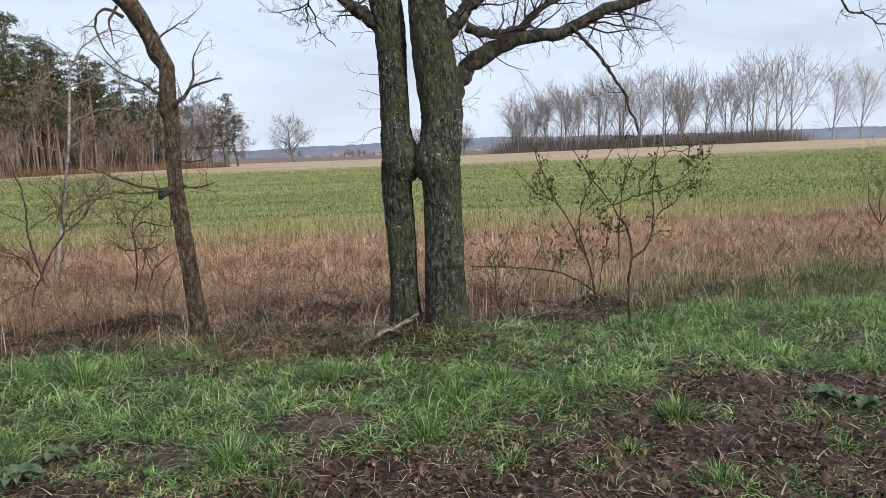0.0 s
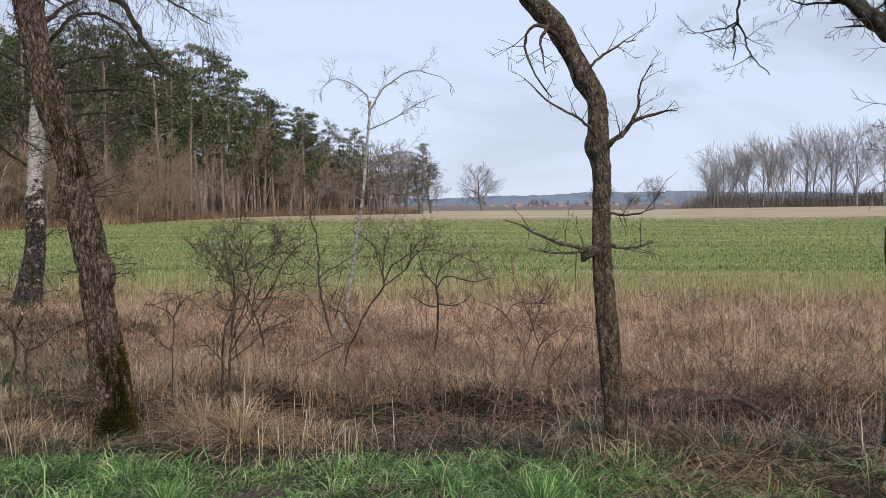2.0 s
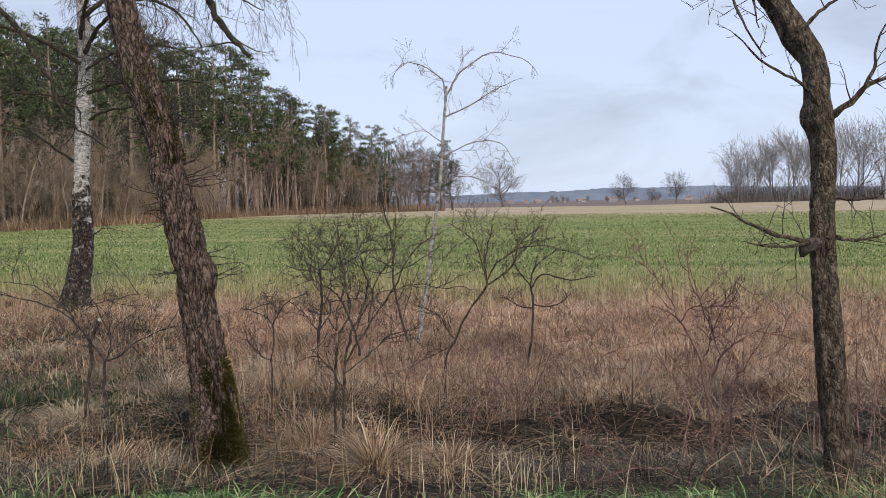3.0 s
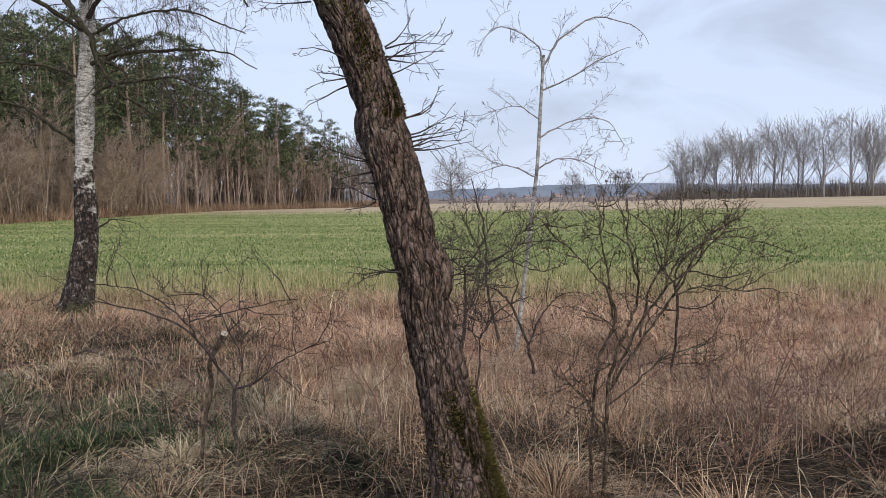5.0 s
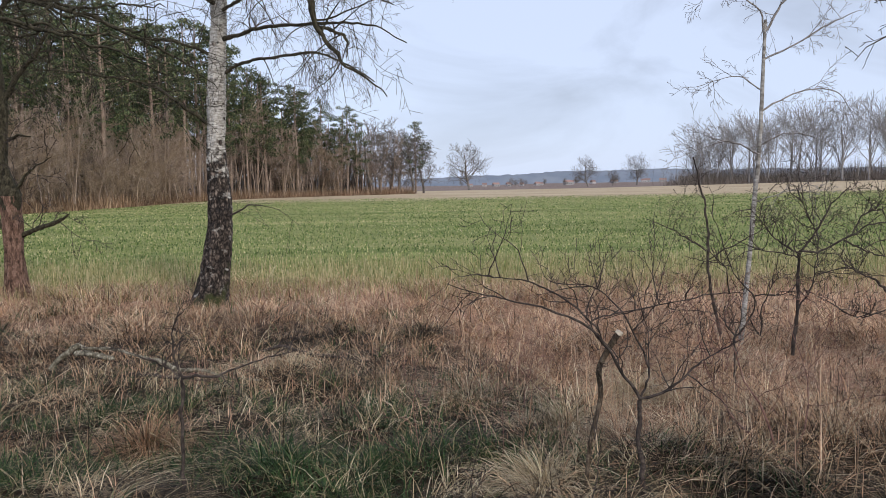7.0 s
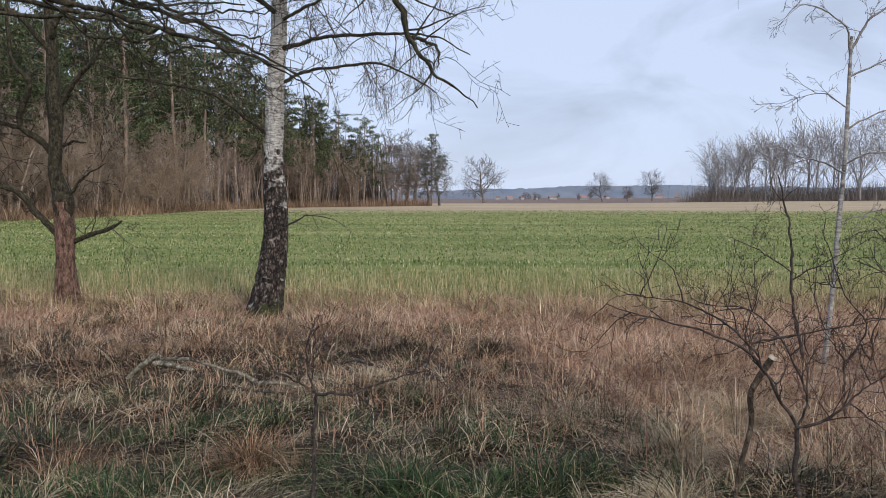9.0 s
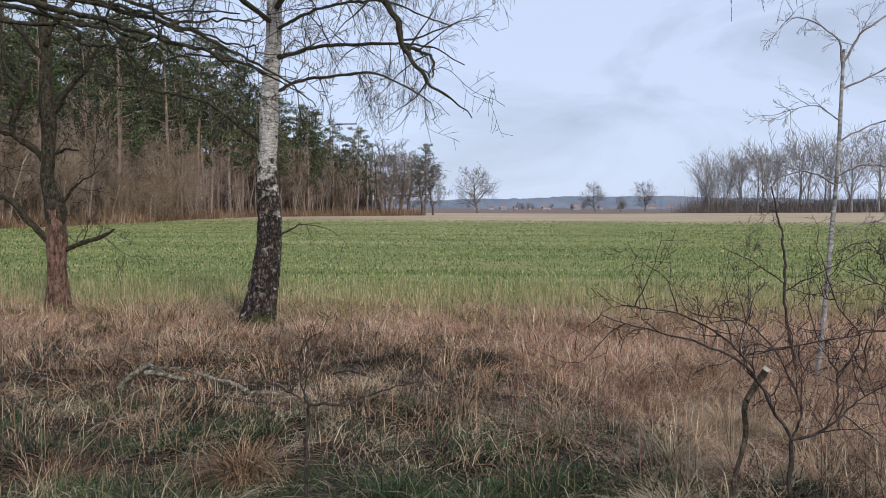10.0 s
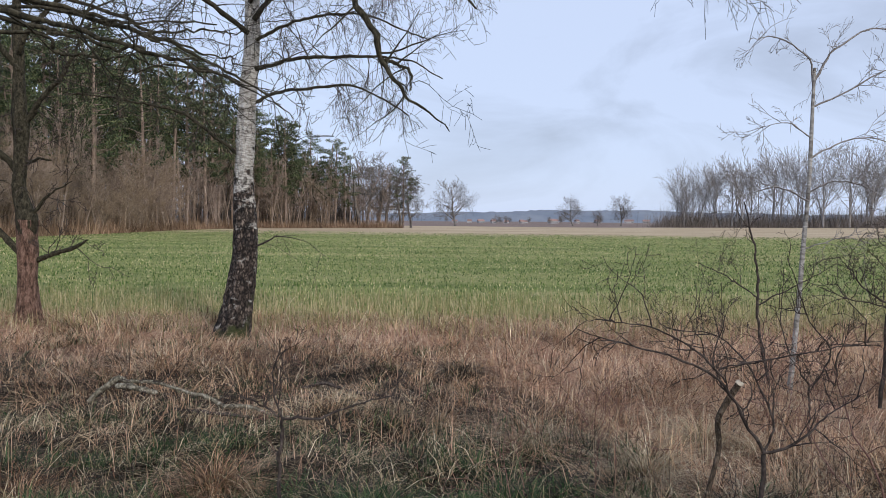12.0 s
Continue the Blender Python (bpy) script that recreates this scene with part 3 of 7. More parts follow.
def double_oak():
    rng = np.random.default_rng(11)
    base = (0.69, 5.38, -0.08)
    tree = thing("oak_tree", base, "bare grey-green oak with two trunks pressed together on the verge", "tree")
    tl = [(0.52, 5.47, -0.16, 0.159), (0.51, 5.45, 0.42, 0.122), (0.49, 5.45, 0.93, 0.122), (0.475, 5.45, 1.28, 0.128), (0.495, 5.44, 1.40, 0.158), (0.525, 5.42, 1.49, 0.176), (0.50, 5.44, 1.60, 0.152), (0.48, 5.45, 1.76, 0.130), (0.48, 5.45, 2.01, 0.123),
          (0.47, 5.45, 2.39, 0.123), (0.45, 5.45, 2.73, 0.134), (0.38, 5.46, 3.2, 0.124), (0.30, 5.5, 4.2, 0.104), (0.25, 5.5, 5.4, 0.074)]
    trr = [(0.87, 5.30, -0.16, 0.194), (0.85, 5.3, 0.52, 0.166), (0.85, 5.3, 1.02, 0.162), (0.85, 5.3, 1.32, 0.168), (0.825, 5.3, 1.43, 0.196), (0.815, 5.3, 1.51, 0.206), (0.85, 5.3, 1.64, 0.184), (0.87, 5.3, 1.9, 0.184), (0.84, 5.3, 2.14, 0.184), (0.80, 5.3, 2.47, 0.169), (0.77, 5.3, 2.84, 0.149),
           (0.74, 5.28, 3.6, 0.134), (0.7, 5.2, 4.6, 0.104), (0.7, 5.2, 5.6, 0.074)]
    for k, c in enumerate((tl, trr)):
        me, _ = trunk_mesh("trunk", rel(c, base), 260, 72, 0.010, (10.0, 5.0), 0.018, 0.28, 3.1 + k * 5)
        part("trunk", me, M_OAK, tree)
    twigs = Tubes()
    limbs = [
        [(0.92, 5.3, 2.02, 0.13), (1.06, 5.29, 2.2, 0.100), (1.22, 5.28, 2.35, 0.087), (1.48, 5.25, 2.51, 0.073), (1.78, 5.2, 2.56, 0.063), (2.04, 5.18, 2.6, 0.058), (2.3, 5.15, 2.75, 0.053), (2.65, 5.1, 2.84, 0.048), (3.4, 5.0, 3.2, 0.035), (4.2, 4.9, 3.4, 0.02)],
        [(0.88, 5.3, 2.5, 0.09), (1.02, 5.32, 2.64, 0.073), (1.13, 5.33, 2.75, 0.063), (1.4, 5.35, 2.98, 0.053), (1.9, 5.4, 3.5, 0.03)],
        [(1.10, 5.3, 2.62, 0.05), (1.35, 5.35, 2.58, 0.045), (1.6, 5.42, 2.66, 0.036), (1.95, 5.5, 2.9, 0.028), (2.5, 5.6, 3.15, 0.018)],
        [(0.42, 5.45, 2.62, 0.085), (0.30, 5.44, 2.75, 0.070), (0.20, 5.42, 2.82, 0.060), (0.025, 5.4, 2.92, 0.050), (-0.145, 5.4, 3.0, 0.043), (-0.32, 5.38, 3.09, 0.038), (-0.9, 5.3, 3.45, 0.02)],
        [(1.99, 5.18, 2.60, 0.020), (2.1, 5.12, 2.46, 0.018), (2.25, 5.08, 2.26, 0.016), (2.36, 5.05, 2.10, 0.014), (2.43, 5.03, 1.96, 0.012), (2.54, 5.0, 1.66, 0.006)],
        [(0.70, 5.25, 3.2, 0.07), (0.9, 5.0, 3.5, 0.05), (1.5, 4.6, 3.9, 0.03), (2.4, 4.2, 4.0, 0.015)],
        [(4.28, 4.90, 3.06, 0.0120), (4.45, 4.90, 2.77, 0.0103), (4.65, 4.90, 2.70, 0.0085), (4.85, 4.90, 2.58, 0.0067), (5.10, 4.90, 2.46, 0.0050)],
        [(-0.145, 5.4, 3.0, 0.0200), (0.11, 6.80, 3.58, 0.0140), (-0.13, 6.80, 3.31, 0.0115), (-0.18, 6.80, 3.06, 0.0090), (-0.19, 6.80, 2.94, 0.0065), (-0.22, 6.80, 2.78, 0.0040)],
        [(-0.18, 6.80, 3.10, 0.0100), (-0.09, 6.80, 2.92, 0.0080), (-0.04, 6.80, 2.78, 0.0060), (0.07, 6.80, 2.66, 0.0040)],
        [(-0.18, 6.80, 3.09, 0.0090), (-0.37, 6.80, 3.04, 0.0060), (-0.59, 6.80, 3.00, 0.0030)],
    ]
    for k, c in enumerate(limbs):
        limb(tree, "limb", rel(c, base), M_LIMB, rng, twigs, OAK_TWIG, (26, 16, 18, 12, 4, 14, 5, 5, 5, 5)[k], 44, 10, (0.12, 0.3) if k > 6 else (0.25, 0.5 if k in (3, 6) else 0.8), 1, 0.1, 0.9)
    for _ in range(12):      # fine shoots from the trunks
        z = rng.uniform(1.6, 2.9)
        s = rng.choice((-1, 1))
        grow([twigs], (0.66 + s * 0.30 - base[0], 5.35 - base[1], z - base[2]), (s, rng.uniform(-0.6, 0.6), rng.uniform(-0.2, 0.4)), rng.uniform(0.15, 0.35), 0.004, 2, OAK_TWIG, rng)
    part("twigs", twigs.mesh("twigs"), M_TWIG, tree, "thin dark twigs")


def bent_tree():
    rng = np.random.default_rng(5)
    base = (-1.30, 5.75, -0.15)
    tree = thing("bent_young_tree", base, "slim bare crooked tree with dark bark in dead grass", "tree")
    c = [(-1.28, 5.75, -0.25, 0.096), (-1.33, 5.75, 0.25, 0.078), (-1.38, 5.75, 0.75, 0.070), (-1.42, 5.75, 1.15, 0.065), (-1.43, 5.75, 1.44, 0.063), (-1.425, 5.75, 1.79, 0.062), (-1.435, 5.76, 1.93, 0.064), (-1.455, 5.77, 2.02, 0.084), (-1.45, 5.79, 2.11, 0.066), (-1.445, 5.82, 2.25, 0.063),
         (-1.455, 5.88, 2.38, 0.065), (-1.52, 5.92, 2.50, 0.076), (-1.60, 5.98, 2.68, 0.066), (-1.71, 6.01, 2.88, 0.072), (-2.0, 6.05, 3.3, 0.064), (-2.1, 6.1, 4.2, 0.040)]
    me, _ = trunk_mesh("trunk", rel(c, base), 260, 44, 0.007, (8.0, 6.0), 0.018, 0.25, 1.7)
    part("trunk", me, M_LOAM, tree)
    twigs = Tubes()
    for c in ([(-1.42, 5.72, 2.00, 0.022), (-1.30, 5.68, 2.10, 0.016), (-1.22, 5.66, 2.19, 0.012), (-1.10, 5.64, 2.22, 0.009), (-0.96, 5.62, 2.24, 0.004)],
              [(-1.24, 5.66, 2.17, 0.011), (-1.20, 5.65, 2.28, 0.009), (-1.19, 5.64, 2.42, 0.006), (-1.12, 5.62, 2.55, 0.003)],
              [(-1.47, 5.72, 2.03, 0.014), (-1.55, 5.68, 2.17, 0.010), (-1.72, 5.65, 2.27, 0.008), (-1.97, 5.6, 2.46, 0.003)],
              [(-1.47, 5.70, 1.30, 0.020), (-1.62, 5.64, 1.33, 0.014), (-1.80, 5.6, 1.38, 0.010), (-2.10, 5.55, 1.52, 0.004)],
              [(-1.55, 5.66, 1.31, 0.010), (-1.75, 5.6, 1.29, 0.008), (-1.95, 5.5, 1.33, 0.003)],
              [(-1.36, 5.72, 1.34, 0.014), (-1.22, 5.7, 1.33, 0.009), (-1.06, 5.68, 1.37, 0.003)],
              [(-1.40, 5.70, 1.56, 0.011), (-1.25, 5.7, 1.56, 0.007), (-1.08, 5.68, 1.60, 0.003)],
              [(-1.75, 5.72, 2.77, 0.016), (-1.90, 5.7, 2.83, 0.012), (-1.965, 5.68, 2.71, 0.009), (-1.915, 5.66, 2.52, 0.007), (-1.78, 5.66, 2.34, 0.003)],
              [(-1.80, 5.70, 2.85, 0.014), (-1.86, 5.68, 2.70, 0.009), (-1.82, 5.66, 2.5, 0.003)],
              [(-1.55, 5.74, 2.52, 0.012), (-1.40, 5.7, 2.66, 0.008), (-1.22, 5.68, 2.72, 0.003)]):
        limb(tree, "branch", rel(c, base), M_LOAM, rng, twigs, OAK_TWIG, 5, 16, 6, (0.10, 0.28), 2, 0.5)
    burl = Tubes()
    burl.add([(-0.16, -0.03, 1.46), (-0.21, -0.05, 1.45), (-0.25, -0.06, 1.42), (-0.26, -0.06, 1.38)], [0.035, 0.042, 0.034, 0.012], 8, True)
    part("dead_stub", burl.mesh("dead_stub"), M_TWIG, tree, "blackened broken stub")
    part("twigs", twigs.mesh("twigs"), M_TWIG, tree)


def wavy_mask(a, c):
    return 0.5 + 0.25 * np.sin(2.1 * a + 1.3 * np.sin(1.7 * c)) + 0.25 * np.sin(1.9 * c + 1.1 * np.sin(2.3 * a))


def moss_tufts(tree, path, count, rng, side, spread, size=(0.010, 0.028), along=(1.1, 1.7), gaps=(0.12, 0.62), lift=0.004):
    """Small cushions of moss set on the bark. path: points (x, y, z, radius)."""
    i = rng.beta(*along, count) * (len(path) - 1.01)
    a = i.astype(int)
    p = path[a] * (1 - (i - a))[:, None] + path[a + 1] * (i - a)[:, None]
    ang = rng.normal(side, spread, count)
    keep = wavy_mask(ang * 2.2, p[:, 2] * 6.0) > rng.uniform(*gaps, count)
    p, ang = p[keep], ang[keep]
    count = len(ang)
    roots = p[:, :3] + np.stack([np.cos(ang), np.sin(ang), np.zeros(count)], -1) * (p[:, 3] * 1.02 + 0.30 * p[:, 3] * np.exp(-p[:, 2] / 0.22) + lift)[:, None]
    v, q, t = blades(roots, rng.uniform(*size, count), rng.uniform(0.008, 0.018, count), np.full(count, 0.75), ang + rng.normal(0, 0.5, count), rng, 2)
    part("moss", mesh_of("moss", v, q, t), M_MOSS, tree, "dark green moss cushion on the bark")


def leaning_tree():
    rng = np.random.default_rng(8)
    base = (-5.12, 6.22, -0.30)
    tree = thing("leaning_tree", base, "leaning bare tree with furrowed red-brown bark and mossy foot", "tree")
    c = [(-5.16, 6.22, -0.45, 0.185), (-5.19, 6.26, -0.1, 0.160), (-5.24, 6.36, 0.15, 0.142), (-5.30, 6.46, 0.40, 0.128), (-5.38, 6.53, 0.70, 0.124), (-5.43, 6.56, 0.92, 0.122), (-5.42, 6.57, 1.06, 0.136), (-5.475, 6.58, 1.20, 0.120), (-5.50, 6.60, 1.32, 0.124), (-5.535, 6.62, 1.47, 0.126), (-5.57, 6.63, 1.60, 0.124), (-5.615, 6.64, 1.74, 0.124), (-5.645, 6.65, 1.83, 0.121), (-5.64, 6.66, 1.92, 0.108),
         (-5.725, 6.70, 2.15, 0.106), (-5.79, 6.72, 2.32, 0.110), (-5.875, 6.76, 2.5, 0.114), (-6.03, 6.85, 3.0, 0.112), (-6.2, 6.95, 3.8, 0.10), (-6.3, 7.0, 5.0, 0.06)]
    me, line = trunk_mesh("trunk", rel(c, base), 420, 120, 0.014, (15.0, 6.0), 0.030, 0.25, 7.7)
    trunk = part("trunk", me, M_FURROW, tree)
    lo = line[(line[:, 2] > 0.05) & (line[:, 2] < 0.86)]
    moss_tufts(trunk, lo, 9500, rng, -0.95, 0.60, (0.010, 0.024), (1.3, 2.3), (0.15, 0.80), 0.014)
    moss_tufts(trunk, lo, 20000, rng, -0.62, 0.42, (0.012, 0.034), (2.2, 2.6), (0.10, 0.75), 0.012)
    up = line[(line[:, 2] > 2.15) & (line[:, 2] < 3.2)]
    moss_tufts(trunk, up, 4000, rng, -0.6, 0.5, gaps=(0.0, 0.55))
    twigs = Tubes()
    st = dict(OAK_TWIG, kids=(6, 5, 3), wob=0.22)
    for z, s, cnt in ((1.75, 1, 9), (1.55, -1, 7), (2.1, 1, 7), (2.1, -1, 5), (1.15, 1, 6), (1.0, -1, 4), (2.7, 1, 5), (2.6, -1, 5)):
        k = int(np.argmin(np.abs(line[:, 2] - (z - base[2]))))
        for _ in range(cnt):
            p = line[k, :3] + np.array([s * line[k, 3] * 0.9, rng.uniform(-0.08, 0.08), rng.uniform(-0.12, 0.12)])
            grow([twigs], p, (s, rng.uniform(-0.5, 0.5), rng.uniform(-0.1, 0.35)), rng.uniform(0.12, 0.36), 0.005, 1, dict(st, kids=(0, 3, 2)), rng)
    part("water_shoots", twigs.mesh("water_shoots"), M_TWIG, tree, "thin dark shoots from the trunk")


HANG = dict(seg=0.10, wob=0.13, trop=(0.0, -0.10, -0.22, -0.32), taper=0.85, rmin=0.0025, sides=(5, 4, 3), kids=(8, 6, 4), s0=0.15, ang=(25, 60), lr=(0.4, 0.75), rr=0.5)


def birch():
    rng = np.random.default_rng(21)
    base = (-11.66, 15.75, -0.50)
    tree = thing("birch_tree", base, "bare birch with white bark and black fissured mossy foot", "tree")
    c = [(-11.72, 15.75, -0.60, 0.300), (-11.62, 15.8, 0.02, 0.232), (-11.53, 15.86, 0.66, 0.196), (-11.53, 15.92, 1.20, 0.178), (-11.57, 16.0, 1.93, 0.153), (-11.56, 16.05, 2.5, 0.146), (-11.55, 16.1, 3.05, 0.144), (-11.51, 16.15, 3.8, 0.131), (-11.49, 16.2, 4.7, 0.117),
         (-11.5, 16.2, 7.0, 0.096), (-11.4, 16.2, 10.0, 0.061), (-11.4, 16.2, 13, 0.026)]
    me, line = trunk_mesh("trunk", rel(c, base), 320, 60, 0.016, (9.0, 4.0), 0.022, 0.22, 2.2)
    part("trunk", me, M_BIRCH, tree)
    twigs = Tubes()
    limbs = [
        [(-11.45, 16.1, 3.30, 0.042), (-11.1, 16.0, 3.40, 0.036), (-10.76, 15.9, 3.46, 0.032), (-10.1, 15.7, 3.50, 0.028), (-9.6, 15.6, 3.40, 0.022), (-8.9, 15.4, 3.0, 0.012)],
        [(-11.42, 16.1, 3.80, 0.050), (-10.9, 16.0, 3.92, 0.042), (-10.5, 15.9, 3.97, 0.038), (-9.7, 15.8, 3.97, 0.030), (-9.0, 15.6, 3.9, 0.02), (-8.4, 15.5, 3.6, 0.010)],
        [(-11.66, 16.0, 2.42, 0.042), (-12.05, 15.9, 2.74, 0.036), (-12.5, 15.8, 3.05, 0.030), (-13.3, 15.6, 3.22, 0.022), (-14.2, 15.4, 3.30, 0.012)],
        [(-11.45, 16.1, 4.6, 0.06), (-10.8, 15.6, 5.2, 0.05), (-9.8, 14.8, 5.3, 0.04), (-8.8, 14.0, 4.9, 0.03), (-8.0, 13.4, 4.1, 0.015)],
        [(-11.5, 16.1, 4.9, 0.06), (-11.0, 15.4, 5.4, 0.05), (-10.2, 14.2, 5.5, 0.035), (-9.2, 13.2, 5.0, 0.02), (-8.8, 12.8, 4.3, 0.01)],
        [(-11.55, 16.1, 4.4, 0.06), (-12.3, 15.6, 4.9, 0.045), (-13.2, 15.0, 5.0, 0.035), (-14.4, 14.4, 4.8, 0.02)],
        [(-11.5, 16.1, 5.3, 0.06), (-10.6, 16.3, 6.0, 0.045), (-9.4, 16.4, 6.2, 0.035), (-7.9, 16.4, 5.4, 0.015)],
        [(-11.4, 16.05, 4.25, 0.04), (-10.6, 15.9, 4.55, 0.03), (-9.6, 15.8, 4.6, 0.022), (-8.6, 15.6, 4.2, 0.012)],
        [(-11.55, 16.1, 3.55, 0.035), (-12.1, 16.0, 3.75, 0.028), (-12.9, 15.9, 3.8, 0.02), (-13.6, 15.8, 3.5, 0.010)],
    ]
    for k, c in enumerate(limbs):
        limb(tree, "limb", rel(c, base), M_DARKBARK, rng, twigs, HANG, (13, 20, 9, 22, 20, 10, 24, 20, 8)[k], 44, 7, (0.4, 1.1), 1, -0.1, 0.75)
    limb(tree, "low_branch", rel([(-11.36, 15.8, 0.95, 0.016), (-11.1, 15.7, 1.05, 0.012), (-10.95, 15.6, 1.12, 0.009), (-10.5, 15.5, 1.05, 0.005), (-10.1, 15.4, 0.8, 0.003)], base), M_TWIG, rng, twigs, dict(HANG, kids=(4, 3)), 7, 14, 5, (0.25, 0.6), 1, 0)
    part("hanging_twigs", twigs.mesh("hanging_twigs"), M_TWIG, tree, "fine drooping birch twigs")


def dark_limb_overhead():
    """The dark forked limb that hangs in from a tree above the walker, and the boughs beside it."""
    rng = np.random.default_rng(31)
    base = (-14.6, 8.4, -0.35)
    tree = thing("verge_tree", base, "dark bare verge tree spreading long boughs over the grass", "tree")
    c = [(-14.6, 8.4, -0.45, 0.19), (-14.55, 8.4, 0.8, 0.15), (-14.5, 8.45, 2.0, 0.14), (-14.4, 8.5, 3.5, 0.12), (-14.2, 8.6, 5.0, 0.09), (-14.1, 8.7, 6.5, 0.05)]
    me, _ = trunk_mesh("trunk", rel(c, base), 90, 30, 0.010, (7, 2), 0.02, 0.25, 4.4)
    part("trunk", me, M_OAK, tree)
    twigs = Tubes()
    st = dict(OAK_TWIG, wob=0.16, kids=(6, 6, 4), trop=(0, -0.02, -0.03), rmin=0.002)
    limbs = [
        [(-14.4, 8.4, 2.6, 0.055), (-12.6, 8.2, 2.78, 0.042), (-11.2, 8.05, 2.60, 0.034), (-10.75, 8.0, 2.54, 0.028), (-10.4, 8.0, 2.43, 0.022), (-10.05, 8.0, 2.34, 0.017), (-9.7, 8.0, 2.21, 0.011), (-9.35, 8.0, 2.06, 0.005)],
        [(-14.4, 8.5, 3.2, 0.06), (-12.8, 9.0, 3.25, 0.045), (-11.4, 9.4, 3.0, 0.035), (-10.6, 9.6, 2.75, 0.024), (-10.0, 9.7, 2.45, 0.014), (-9.6, 9.7, 2.2, 0.006)],
        [(-14.4, 8.5, 2.9, 0.05), (-12.9, 8.6, 3.0, 0.036), (-11.7, 8.8, 2.85, 0.026), (-10.8, 8.9, 2.78, 0.018), (-10.0, 9.0, 2.75, 0.008)],
        [(-14.3, 8.6, 4.0, 0.07), (-12.5, 9.4, 4.9, 0.060), (-10.6, 10.5, 4.8, 0.052), (-9.75, 11.0, 4.05, 0.055), (-9.33, 11.0, 3.45, 0.055), (-9.15, 11.0, 3.16, 0.050), (-9.03, 11.0, 2.93, 0.044), (-8.90, 11.0, 2.79, 0.034), (-8.72, 11.0, 2.54, 0.022), (-8.35, 11.0, 2.27, 0.008)],
        [(-9.03, 11.0, 2.93, 0.034), (-8.85, 11.0, 2.90, 0.028), (-8.74, 11.0, 2.80, 0.020), (-8.73, 11.0, 2.65, 0.008)],
        [(-14.2, 8.7, 4.6, 0.07), (-11.6, 9.2, 5.9, 0.065), (-8.8, 9.6, 5.9, 0.058), (-7.4, 9.7, 5.2, 0.055), (-6.89, 9.6, 4.40, 0.068), (-6.60, 9.6, 4.00, 0.064), (-6.38, 9.6, 3.70, 0.060), (-6.22, 9.6, 3.44, 0.056), (-5.98, 9.6, 3.19, 0.040)],
        [(-14.4, 8.5, 2.2, 0.035), (-13.4, 8.6, 2.4, 0.026), (-12.4, 8.8, 2.25, 0.018), (-11.5, 9.0, 1.95, 0.008)],
        [(-14.40, 8.50, 3.30, 0.0340), (-11.26, 8.60, 2.71, 0.0260), (-10.95, 8.60, 2.64, 0.0220), (-10.62, 8.60, 2.54, 0.0180), (-10.29, 8.60, 2.49, 0.0140), (-10.00, 8.60, 2.41, 0.0100), (-9.74, 8.60, 2.26, 0.0060)],
        [(-14.35, 8.60, 3.60, 0.0340), (-11.23, 9.00, 2.90, 0.0260), (-10.95, 9.00, 2.79, 0.0220), (-10.64, 9.00, 2.67, 0.0180), (-10.32, 9.00, 2.64, 0.0140), (-10.00, 9.00, 2.55, 0.0100), (-9.86, 9.00, 2.49, 0.0060)],
        [(-14.30, 8.60, 3.90, 0.0340), (-10.92, 9.30, 2.99, 0.0225), (-10.51, 9.30, 2.87, 0.0170), (-10.13, 9.30, 2.84, 0.0115), (-9.85, 9.30, 2.76, 0.0060)],
        [(-14.40, 8.50, 2.80, 0.0300), (-11.38, 8.80, 2.61, 0.0218), (-11.09, 8.80, 2.47, 0.0176), (-10.79, 8.80, 2.43, 0.0134), (-10.56, 8.80, 2.49, 0.0092), (-10.26, 8.80, 2.41, 0.0050)],
    ]
    for k, c in enumerate(limbs):
        limb(tree, "limb", rel(c, base), M_DARKBARK, rng, twigs, st, (11, 10, 9, 12, 4, 6, 6, 4, 4, 4, 4)[k], 50, 8, (0.35, 1.0), 1, -0.1, 0.60)
    drops = np.array([(-6.9, 9.7, 4.5), (-7.6, 9.8, 4.6), (-6.4, 9.5, 4.2), (-7.2, 10.2, 4.5), (-5.7, 9.8, 4.3), (-6.0, 10.2, 4.4)]) - np.array(base)
    for p in drops:
        for _ in range(9):      # curtain of fine drooping shoots
            grow([twigs], p + rng.normal(0, 0.25, 3), (rng.normal(0, 0.35), rng.normal(0, 0.35), -0.9), rng.uniform(0.4, 0.9), 0.004, 2, dict(HANG, rmin=0.0022, trop=(0, -0.1, -0.15)), rng)
    part("twigs", twigs.mesh("twigs"), M_DARKBARK, tree)


